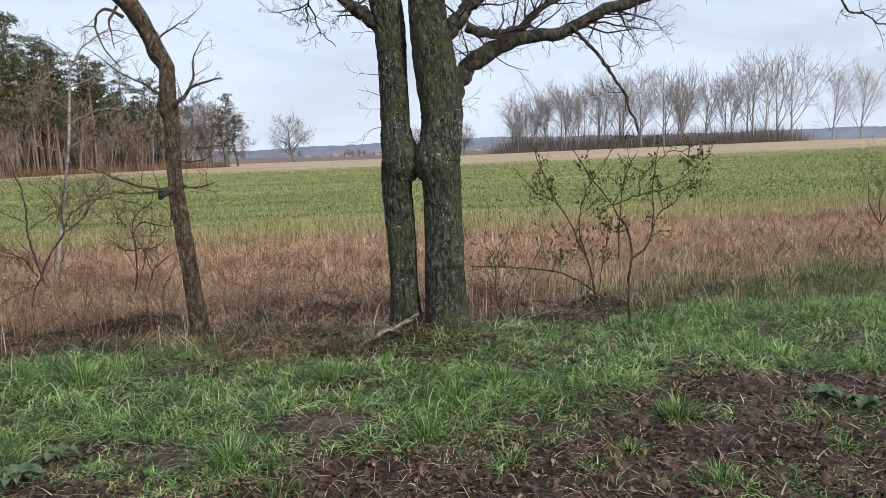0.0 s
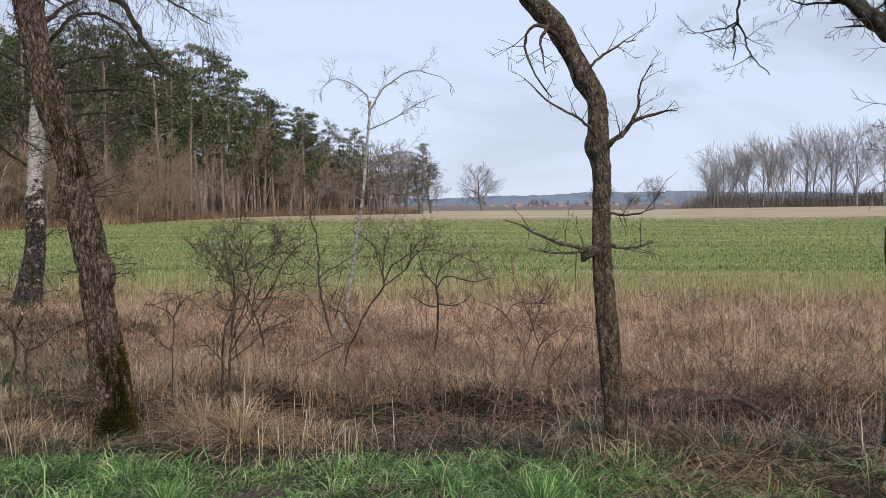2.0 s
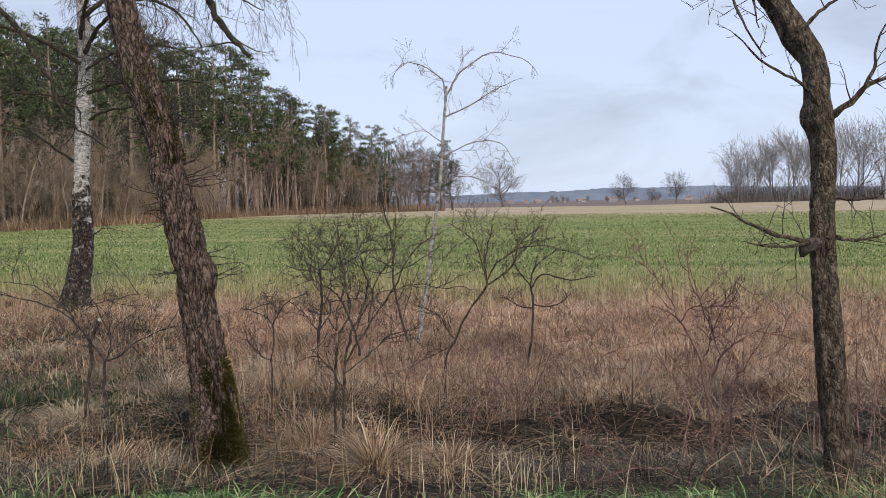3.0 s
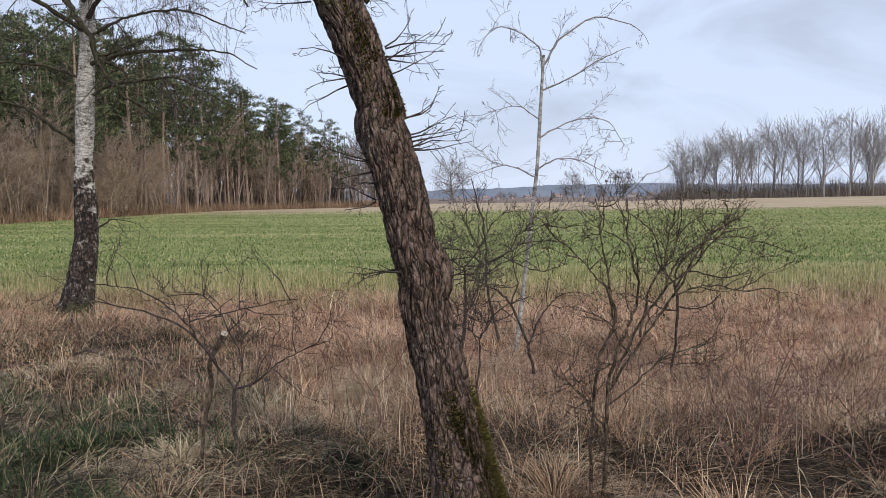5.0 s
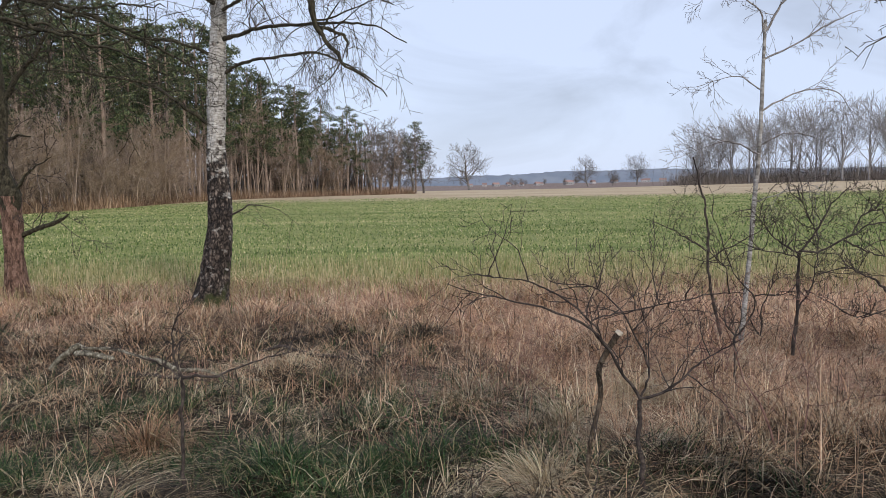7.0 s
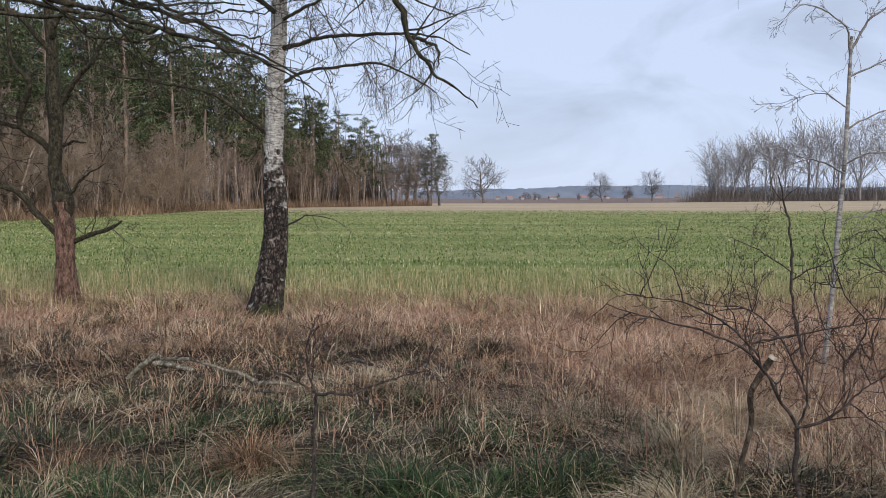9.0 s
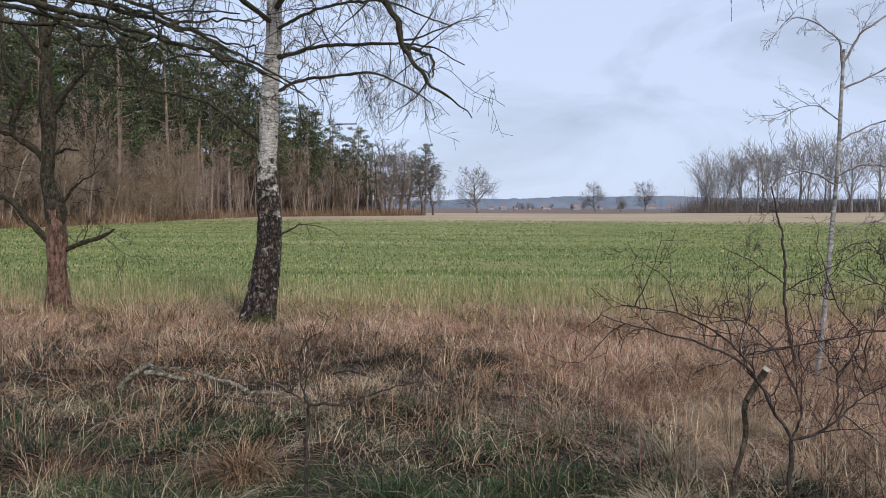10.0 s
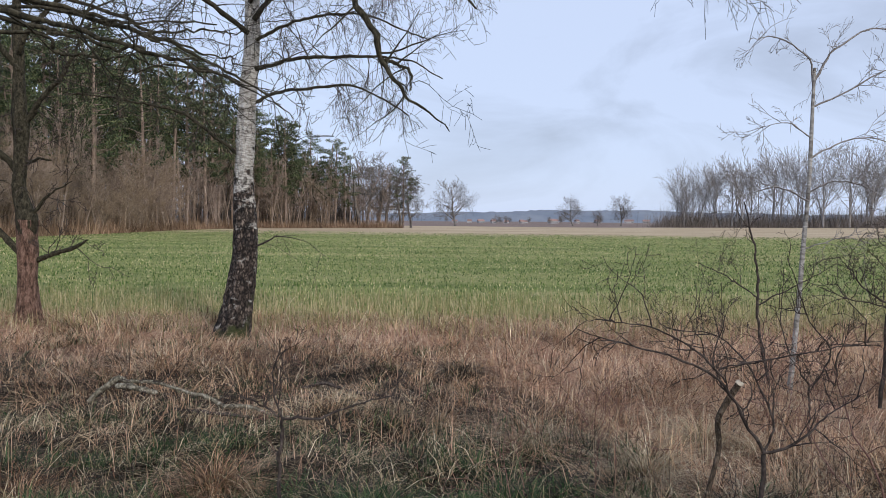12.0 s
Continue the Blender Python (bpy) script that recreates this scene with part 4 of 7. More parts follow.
def field_oak():
    rng = np.random.default_rng(41)
    base = (-15.53, 17.07, -0.5)
    tree = thing("field_edge_oak", base, "small bare oak with spreading crooked limbs at field edge", "tree")
    c = [(-15.56, 17.0, -0.6, 0.25), (-15.58, 17.0, -0.2, 0.19), (-15.58, 17.0, 0.3, 0.165), (-15.57, 17.0, 0.73, 0.165), (-15.585, 17.0, 1.1, 0.155), (-15.58, 17.0, 1.33, 0.185), (-15.62, 17.0, 1.5, 0.15), (-15.70, 17.0, 1.88, 0.115), (-15.68, 17.0, 2.2, 0.110),
         (-15.68, 17.0, 2.54, 0.108), (-15.67, 17.0, 2.9, 0.125), (-15.69, 17.0, 3.13, 0.118), (-15.73, 17.05, 3.85, 0.088), (-15.77, 17.1, 4.56, 0.078), (-15.78, 17.1, 5.2, 0.065), (-15.6, 17.1, 7.0, 0.03)]
    me, _ = trunk_mesh("trunk", rel(c[:6], base), 110, 44, 0.012, (9, 3), 0.030, 0.22, 9.1)
    foot = part("trunk", me, M_REDBARK, tree)
    me, _ = trunk_mesh("upper_trunk", rel([(-15.585, 17.0, 1.08, 0.150)] + c[5:], base), 170, 40, 0.010, (8, 3), 0.025, 0.0, 4.1)
    part("upper_trunk", me, M_DARKBARK, foot, "dark wet bark with green moss")
    twigs = Tubes()
    st = dict(OAK_TWIG, seg=0.16, wob=0.21, kids=(5, 4, 3), rmin=0.0045, trop=(0.0, 0.0, -0.02))
    limbs = [
        [(-15.60, 17.0, 0.66, 0.075), (-15.72, 17.0, 0.76, 0.070), (-16.09, 16.95, 1.15, 0.062), (-16.33, 16.9, 1.49, 0.058), (-16.69, 16.85, 1.58, 0.048), (-17.3, 16.8, 1.71, 0.035), (-18.2, 16.6, 2.0, 0.015)],
        [(-15.66, 17.0, 2.02, 0.072), (-15.9, 17.0, 2.35, 0.066), (-16.17, 16.95, 2.54, 0.060), (-16.20, 16.9, 2.72, 0.056), (-16.12, 16.85, 2.96, 0.055), (-15.96, 16.8, 3.25, 0.055), (-15.99, 16.8, 3.43, 0.046), (-16.26, 16.8, 3.73, 0.038), (-16.34, 16.8, 4.14, 0.034), (-16.35, 16.8, 4.8, 0.022)],
        [(-15.50, 17.0, 0.60, 0.06), (-15.40, 17.0, 0.66, 0.050), (-15.05, 16.95, 0.79, 0.042), (-14.68, 16.9, 0.90, 0.032), (-14.47, 16.85, 1.0, 0.014)],
        [(-15.60, 17.0, 3.0, 0.070), (-15.51, 17.0, 3.13, 0.060), (-15.23, 16.95, 3.55, 0.048), (-14.97, 16.9, 3.79, 0.042), (-14.79, 16.9, 4.02, 0.036), (-14.6, 16.9, 4.4, 0.022)],
        [(-16.17, 16.95, 2.60, 0.050), (-16.47, 16.9, 2.66, 0.042), (-16.76, 16.85, 2.72, 0.036), (-17.25, 16.8, 2.96, 0.024), (-17.8, 16.8, 3.1, 0.012)],
        [(-15.53, 17.0, 1.34, 0.060), (-15.40, 16.95, 1.52, 0.036), (-15.28, 16.9, 1.67, 0.028), (-15.08, 16.85, 1.82, 0.018), (-14.7, 16.8, 2.0, 0.008)],
        [(-15.70, 17.0, 3.9, 0.06), (-16.2, 16.9, 4.5, 0.045), (-17.0, 16.8, 4.9, 0.02)],
        [(-15.70, 17.0, 4.2, 0.06), (-15.2, 16.9, 4.9, 0.045), (-14.5, 16.8, 5.3, 0.02)],
        [(-15.60, 17.0, 2.3, 0.040), (-15.38, 16.95, 2.38, 0.026), (-15.1, 16.9, 2.36, 0.012)],
    ]
    for k, c in enumerate(limbs):
        limb(tree, "limb", rel(c, base), M_DARKBARK, rng, twigs, st, (14, 14, 7, 12, 10, 6, 10, 10, 4)[k], 40, 8, (0.35, 0.95), 1, 0.1, 0.92)
    part("twigs", twigs.mesh("twigs"), M_TWIG, tree)


def birch_sapling():
    rng = np.random.default_rng(51)
    base = (-4.08, 12.62, -0.48)
    tree = thing("birch_sapling", base, "slender pale birch sapling with broken top among brambles", "tree")
    c = [(-4.45, 12.2, -0.55, 0.030), (-4.30, 12.35, 0.5, 0.027), (-4.22, 12.45, 1.16, 0.025), (-4.13, 12.55, 1.82, 0.023), (-4.08, 12.62, 2.48, 0.021), (-4.03, 12.70, 3.18, 0.017), (-4.02, 12.71, 3.28, 0.013)]
    me, _ = trunk_mesh("trunk", rel(c, base), 110, 16, 0.002, (4, 3), 0.005, 0.1, 1.1)
    part("trunk", me, M_SAPLING, tree)
    twigs = Tubes()
    st = dict(HANG, rmin=0.0021, kids=(4, 4, 3), wob=0.10, trop=(0.0, -0.01, -0.05, -0.10))
    limbs = [
        [(-4.02, 12.7, 3.15, 0.020), (-3.90, 12.7, 3.36, 0.016), (-3.73, 12.7, 3.56, 0.014), (-3.33, 12.7, 3.75, 0.010), (-2.85, 12.7, 3.62, 0.006), (-2.67, 12.7, 3.40, 0.003)],
        [(-4.02, 12.7, 3.05, 0.014), (-4.10, 12.7, 3.38, 0.011), (-4.41, 12.7, 3.58, 0.008), (-4.67, 12.7, 3.62, 0.005), (-4.85, 12.7, 3.40, 0.002)],
        [(-4.07, 12.66, 2.80, 0.014), (-3.62, 12.7, 3.02, 0.011), (-3.18, 12.7, 3.27, 0.008), (-2.90, 12.7, 3.36, 0.003)],
        [(-4.12, 12.6, 2.20, 0.013), (-3.69, 12.6, 2.41, 0.010), (-3.25, 12.6, 2.42, 0.007), (-3.0, 12.6, 2.08, 0.003)],
        [(-4.16, 12.55, 1.78, 0.013), (-3.91, 12.5, 1.94, 0.010), (-3.6, 12.5, 1.92, 0.007), (-3.25, 12.5, 1.75, 0.003)],
        [(-4.10, 12.6, 2.45, 0.010), (-4.40, 12.6, 2.62, 0.007), (-4.75, 12.6, 2.55, 0.003)],
        [(-4.16, 12.5, 1.70, 0.012), (-4.55, 12.5, 1.86, 0.008), (-5.0, 12.5, 1.72, 0.003)],
        [(-4.22, 12.4, 1.15, 0.010), (-3.8, 12.4, 1.28, 0.007), (-3.4, 12.4, 1.2, 0.003)],
    ]
    for k, c in enumerate(limbs):
        limb(tree, "branch", rel(c, base), M_GREYTWIG, rng, twigs, st, 8, 18, 5, (0.2, 0.5), 1, 0.1, 0.85)
    part("twigs", twigs.mesh("twigs"), M_GREYTWIG, tree)


double_oak()
bent_tree()
leaning_tree()
birch()
dark_limb_overhead()
field_oak()
birch_sapling()


# ---- shrubs ----
def leaf_set(points, size, rng):
    n = len(points)
    az = rng.uniform(0, 2 * np.pi, n)
    return blades(points, rng.uniform(*size, n), rng.uniform(size[0] * 0.6, size[1] * 0.7, n), rng.uniform(0.2, 0.95, n), az, rng, 2)


def shrub(loc, label, stems=5, tall=1.5, spread=0.5, seed=0, material=None, r=0.012, kids=(6, 5, 3), leaves=0, lean=(0, 0), ang=(40, 85), wob=0.20):
    """A bare thorny shrub: several crooked stems from one foot, and a part for its side twigs."""
    rng = np.random.default_rng(seed)
    z = float(height(loc[0], loc[1])) - 0.05
    bush = thing("thorn_shrub", (loc[0], loc[1], z), label, "shrub", "bare shrubs along the verge")
    st = dict(seg=0.075, wob=wob, trop=(0.05, -0.01, 0.02), taper=0.85, rmin=0.0017, sides=(6, 4, 3), kids=kids, s0=0.3, ang=ang, lr=(0.35, 0.75), rr=0.6)
    twigs = Tubes()
    for k in range(stems):
        stem = Tubes()
        a = 2 * math.pi * (k + rng.uniform(-0.3, 0.3)) / stems
        d = (math.cos(a) * spread + lean[0], math.sin(a) * spread + lean[1], 1.0)
        grow([stem, twigs], (0.05 * math.cos(a), 0.05 * math.sin(a), 0), d, tall * rng.uniform(0.7, 1.05), 0.68 * r * rng.uniform(0.6, 1.2), 0, st, rng)
        part("stem", stem.mesh("stem"), material or M_TWIG, bush)
    part("twigs", twigs.mesh("twigs"), material or M_TWIG, bush)
    if leaves:
        allv = np.concatenate(twigs.v)
        pts = allv[rng.integers(0, len(allv), leaves)]
        pts = pts[pts[:, 2] > tall * 0.35]
        v, q, t = leaf_set(pts, (0.015, 0.04), rng)
        part("leaves", mesh_of("leaves", v, q, t), M_OLIVE, bush, "small dark olive leaves")
    return bush


shrub((-2.6, 7.3), "low bare reddish shrub in dead grass", 4, 1.25, 0.55, 65, M_REDTWIG, 0.010, (6, 4, 2))
shrub((-0.2, 6.4), "low bare red-brown thicket beside the twin oak", 5, 1.3, 0.55, 66, M_REDTWIG, 0.011, (5, 4, 2))
shrub((0.3, 7.4), "low bare thorn shrub in dead grass", 4, 1.2, 0.5, 67, M_REDTWIG, 0.010, (6, 4, 2))
shrub((1.6, 5.9), "thin bare sprig beside the twin oak", 2, 1.3, 0.25, 68, M_TWIG, 0.010, (6, 4, 2), 60)
shrub((-5.7, 8.2), "bare tangled thorn shrub in dead grass", 3, 1.3, 0.5, 70, M_REDTWIG, 0.011, (6, 4, 2))
shrub((-5.95, 12.2), "dead leaning sapling in dead grass", 1, 1.5, 0.2, 73, M_TWIG, 0.016, (5, 4, 3), 0, (0.35, 0))
shrub((-5.0, 14.2), "bare thin shrub near the birch sapling", 3, 1.7, 0.35, 74, M_TWIG, 0.013, (6, 5, 3), 80)
shrub((-7.95, 8.3), "low bare twiggy shrub in matted grass", 3, 0.8, 0.5, 77, M_REDTWIG, 0.006, (4, 2, 1))
shrub((-7.35, 8.6), "low bare twiggy shrub in matted grass", 2, 0.9, 0.45, 78, M_REDTWIG, 0.006, (4, 2, 1))
shrub((12.3, 13.6), "small dark bare shrub at the field edge", 3, 2.3, 0.3, 79, M_TWIG, 0.022, (7, 5, 3), 60)
shrub((1.1, 13.0), "thin bare stem with pale bark in dead grass", 2, 1.3, 0.25, 80, M_GREYTWIG, 0.010, (5, 4, 2))
shrub((-7.4, 6.9), "bare thorn shrub in dead grass beside leaning tree", 2, 1.0, 0.4, 81, M_TWIG, 0.009, (5, 3, 2))
shrub((-9.6, 9.6), "low bare bramble in matted grass", 2, 0.7, 0.6, 82, M_REDTWIG, 0.006, (4, 2, 1))


def trained_shrub(base, label, limbs, seed, shoots=16, length=(0.2, 0.5), material=None, leaves=0, leaf=(0.012, 0.028)):
    """A shrub whose main arms follow given lines."""
    rng = np.random.default_rng(seed)
    bush = thing("thorn_shrub", base, label, "shrub", "bare shrubs along the verge")
    st = dict(seg=0.06, wob=0.22, trop=(0.02, 0.03, 0.05), taper=0.85, rmin=0.0016, sides=(6, 4, 3), kids=(6, 4, 2), s0=0.2, ang=(35, 80), lr=(0.4, 0.75), rr=0.6)
    tw = Tubes()
    for k, c in enumerate(limbs):
        limb(bush, "stem", rel(c, base), material or M_TWIG, rng, tw, st, 0 if k == 0 else shoots, 22, 7, length, 1, 0.7, 0.85)
    part("twigs", tw.mesh("twigs"), material or M_TWIG, bush)
    if leaves:
        allv = np.concatenate(tw.v)
        pts = allv[rng.integers(0, len(allv), leaves)]
        v, q, t = leaf_set(pts[pts[:, 2] > 0.6], leaf, rng)
        part("leaves", mesh_of("leaves", v, q, t), M_OLIVE, bush, "small dark olive leaves")


trained_shrub((-4.44, 6.9, -0.5), "bare tangled thorn shrub in dead grass beside leaning tree", [
    [(-4.44, 6.9, -0.5, 0.015), (-4.43, 6.9, 0.11, 0.0133), (-4.4, 6.9, 0.46, 0.0117), (-4.31, 6.9, 0.72, 0.01)],
    [(-4.53, 6.9, -0.5, 0.0117), (-4.52, 6.9, 0.11, 0.0117), (-4.46, 6.9, 0.54, 0.01), (-4.38, 6.9, 0.76, 0.01)],
    [(-4.31, 6.9, 0.72, 0.01), (-4.24, 6.9, 0.89, 0.0083), (-4.28, 6.9, 1.14, 0.0067), (-4.31, 6.9, 1.44, 0.0033)],
    [(-4.38, 6.9, 0.76, 0.01), (-4.41, 6.9, 0.97, 0.0083), (-4.45, 6.9, 1.18, 0.005), (-4.49, 6.9, 1.44, 0.0033)],
    [(-4.41, 6.9, 0.37, 0.01), (-4.23, 6.9, 0.65, 0.0083), (-4.07, 6.9, 0.89, 0.0083), (-3.86, 6.9, 1.22, 0.0067), (-3.67, 6.9, 1.35, 0.0033)],
    [(-4.23, 6.9, 0.67, 0.0083), (-4.19, 6.9, 0.97, 0.0067), (-4.07, 6.9, 1.18, 0.005), (-4.02, 6.9, 1.45, 0.0033)],
    [(-4.38, 6.9, 0.76, 0.0083), (-4.42, 6.9, 0.93, 0.0067), (-4.54, 6.9, 1.06, 0.005), (-4.69, 6.9, 1.23, 0.005), (-4.81, 6.9, 1.34, 0.0033)],
    [(-4.07, 6.9, 0.89, 0.0067), (-3.86, 6.9, 0.95, 0.005), (-3.63, 6.9, 0.92, 0.0033)],
    [(-4.43, 6.9, 0.16, 0.0067), (-4.6, 6.9, 0.37, 0.005), (-4.75, 6.9, 0.52, 0.0033)],
    [(-4.42, 6.9, 0.29, 0.0067), (-4.12, 6.9, 0.52, 0.005), (-3.82, 6.9, 0.65, 0.0033)]], 62, 8, (0.14, 0.42), M_LOAM, 120)
trained_shrub((-3.94, 9.3, -0.6), "bare thorn shrub with wide flat crown in dead grass", [
    [(-3.94, 9.3, -0.6, 0.0143), (-3.85, 9.3, -0.13, 0.0143), (-3.75, 9.3, 0.11, 0.0143), (-3.55, 9.3, 0.47, 0.0143), (-3.39, 9.3, 0.68, 0.0119)],
    [(-3.39, 9.3, 0.68, 0.0119), (-3.28, 9.3, 0.89, 0.0095), (-2.98, 9.3, 1.07, 0.0095), (-2.57, 9.3, 1.04, 0.0071), (-2.28, 9.3, 0.94, 0.0048)],
    [(-3.39, 9.3, 0.68, 0.0119), (-3.13, 9.3, 0.89, 0.0095), (-3.04, 9.3, 1.13, 0.0071), (-2.81, 9.3, 1.3, 0.0048)],
    [(-3.39, 9.3, 0.68, 0.0095), (-3.46, 9.3, 0.95, 0.0071), (-3.57, 9.3, 1.19, 0.0071), (-3.78, 9.3, 1.34, 0.0048)],
    [(-3.39, 9.3, 0.68, 0.0095), (-3.41, 9.3, 1.01, 0.0071), (-3.32, 9.3, 1.31, 0.0048)],
    [(-3.13, 9.3, 0.89, 0.0095), (-2.92, 9.3, 1.13, 0.0071), (-2.66, 9.3, 1.18, 0.0048)],
    [(-3.8, 9.3, 0.02, 0.0095), (-4.07, 9.3, -0.13, 0.0071), (-4.44, 9.3, -0.31, 0.0048)],
    [(-3.75, 9.3, 0.11, 0.0095), (-3.88, 9.3, 0.35, 0.0071), (-4.12, 9.3, 0.47, 0.0048)]], 63, 12, (0.16, 0.5), M_LOAM, 160)
trained_shrub((-2.91, 10.8, -0.6), "bare dark shrub with spreading top in dead grass", [
    [(-2.91, 10.8, -0.6, 0.0169), (-2.91, 10.8, -0.48, 0.0169), (-2.86, 10.8, -0.16, 0.0169), (-2.85, 10.8, 0.27, 0.0169), (-2.87, 10.8, 0.48, 0.0141)],
    [(-2.87, 10.8, 0.48, 0.0141), (-2.73, 10.8, 0.62, 0.0113), (-2.38, 10.8, 0.55, 0.0085), (-2.07, 10.8, 0.63, 0.0056)],
    [(-2.87, 10.8, 0.48, 0.0113), (-3.04, 10.8, 0.69, 0.0085), (-3.11, 10.8, 0.94, 0.0056)],
    [(-2.85, 10.8, 0.27, 0.0113), (-2.59, 10.8, 0.27, 0.0085), (-2.38, 10.8, 0.41, 0.0056)],
    [(-2.85, 10.8, 0.23, 0.0113), (-3.04, 10.8, 0.27, 0.0085), (-3.23, 10.8, 0.4, 0.0056)],
    [(-2.87, 10.8, 0.48, 0.0113), (-2.79, 10.8, 0.76, 0.0085), (-2.55, 10.8, 0.97, 0.0056)]], 75, 8, (0.15, 0.45), M_TWIG, 40)
trained_shrub((-5.12, 7.35, -0.55), "thin bare thorn sprig in dead grass", [
    [(-5.12, 7.35, -0.55, 0.0072), (-5.12, 7.35, 0.09, 0.0072), (-5.11, 7.35, 0.58, 0.0072)],
    [(-5.11, 7.35, 0.58, 0.0072), (-5.02, 7.35, 0.74, 0.0054), (-4.81, 7.35, 0.84, 0.0036)],
    [(-5.11, 7.35, 0.58, 0.0054), (-5.21, 7.35, 0.65, 0.0054), (-5.38, 7.35, 0.71, 0.0036)],
    [(-5.12, 7.35, 0.28, 0.0054), (-5.25, 7.35, 0.37, 0.0036), (-5.34, 7.35, 0.46, 0.0036)]], 83, 6, (0.1, 0.3), M_TWIG, 0)
trained_shrub((-1.83, 6.4, -0.6), "bare reddish shrub with crooked twigs in dead grass", [
    [(-1.83, 6.4, -0.6, 0.0121), (-1.83, 6.4, -0.12, 0.0121), (-1.86, 6.4, 0.3, 0.0106), (-1.91, 6.4, 0.49, 0.0076), (-2.06, 6.4, 0.75, 0.0061), (-2.26, 6.4, 0.86, 0.003)],
    [(-1.86, 6.4, 0.3, 0.0091), (-1.8, 6.4, 0.52, 0.0076), (-1.6, 6.4, 0.68, 0.0061), (-1.33, 6.4, 0.64, 0.003)],
    [(-1.8, 6.4, 0.52, 0.0061), (-1.88, 6.4, 0.79, 0.0046), (-1.97, 6.4, 1.01, 0.0046), (-2.02, 6.4, 1.22, 0.003)],
    [(-1.74, 6.4, -0.6, 0.0091), (-1.74, 6.4, -0.12, 0.0091), (-1.71, 6.4, 0.3, 0.0076), (-1.64, 6.4, 0.49, 0.0061), (-1.48, 6.4, 0.75, 0.003)],
    [(-1.91, 6.4, 0.49, 0.0061), (-1.82, 6.4, 0.79, 0.0046), (-1.66, 6.4, 1.07, 0.003)],
    [(-2.06, 6.4, 0.75, 0.0061), (-1.97, 6.4, 0.85, 0.0046), (-1.73, 6.4, 0.86, 0.003)],
    [(-2.06, 6.4, 0.75, 0.0046), (-2.15, 6.4, 0.94, 0.0046), (-2.3, 6.4, 1.13, 0.003)]], 64, 7, (0.12, 0.36), M_REDTWIG, 0)
trained_shrub((2.42, 5.0, -0.05), "leafy olive shrub with thin upright stems on the verge", [
    [(2.42, 5.00, -0.10, 0.0170), (2.41, 4.92, 0.25, 0.0155), (2.41, 4.85, 0.60, 0.0140)],
    [(2.48, 5.00, 0.58, 0.0130), (2.41, 4.99, 0.85, 0.0107), (2.29, 4.97, 1.05, 0.0085), (2.05, 4.96, 1.35, 0.0063), (1.91, 4.95, 1.56, 0.0040)],
    [(2.48, 5.00, 0.58, 0.0130), (2.65, 5.01, 0.74, 0.0107), (2.72, 5.03, 0.95, 0.0085), (2.71, 5.04, 1.25, 0.0063), (2.75, 5.05, 1.55, 0.0040)],
    [(2.25, 5.00, -0.05, 0.0140), (2.16, 5.03, 0.25, 0.0123), (2.08, 5.05, 0.59, 0.0107), (1.97, 5.07, 0.83, 0.0090), (1.86, 5.10, 1.06, 0.0073), (1.72, 5.12, 1.36, 0.0057), (1.61, 5.15, 1.62, 0.0040)],
    [(2.30, 5.00, 1.05, 0.0090), (2.52, 4.96, 1.14, 0.0075), (2.78, 4.92, 1.18, 0.0060), (2.96, 4.89, 1.32, 0.0045), (3.14, 4.85, 1.48, 0.0030)],
    [(2.06, 5.00, 0.60, 0.0090), (1.99, 4.99, 0.91, 0.0075), (2.05, 4.97, 1.17, 0.0060), (2.20, 4.96, 1.42, 0.0045), (2.28, 4.95, 1.55, 0.0030)],
    [(2.36, 5.00, 0.59, 0.0090), (2.38, 5.02, 1.04, 0.0070), (2.43, 5.03, 1.34, 0.0050), (2.56, 5.05, 1.52, 0.0030)],
    [(1.83, 5.00, 1.06, 0.0070), (1.62, 5.07, 1.18, 0.0050), (1.45, 5.15, 1.41, 0.0030)],
    [(2.71, 5.00, 0.95, 0.0070), (2.84, 4.95, 1.06, 0.0057), (3.05, 4.90, 1.24, 0.0043), (3.19, 4.85, 1.20, 0.0030)],
    [(2.54, 5.00, 1.14, 0.0070), (2.59, 4.98, 1.33, 0.0057), (2.84, 4.97, 1.51, 0.0043), (3.04, 4.95, 1.43, 0.0030)],
    [(2.21, 5.00, 0.25, 0.0110), (2.06, 5.01, 0.35, 0.0098), (1.86, 5.02, 0.46, 0.0086), (1.56, 5.03, 0.53, 0.0074), (1.29, 5.04, 0.57, 0.0062), (1.03, 5.05, 0.59, 0.0050)],
    [(2.15, 5.00, 0.25, 0.0080), (2.25, 5.07, 0.58, 0.0060), (2.34, 5.15, 0.88, 0.0040)]], 61, 7, (0.10, 0.28), M_LOAM, 1150, (0.018, 0.040))
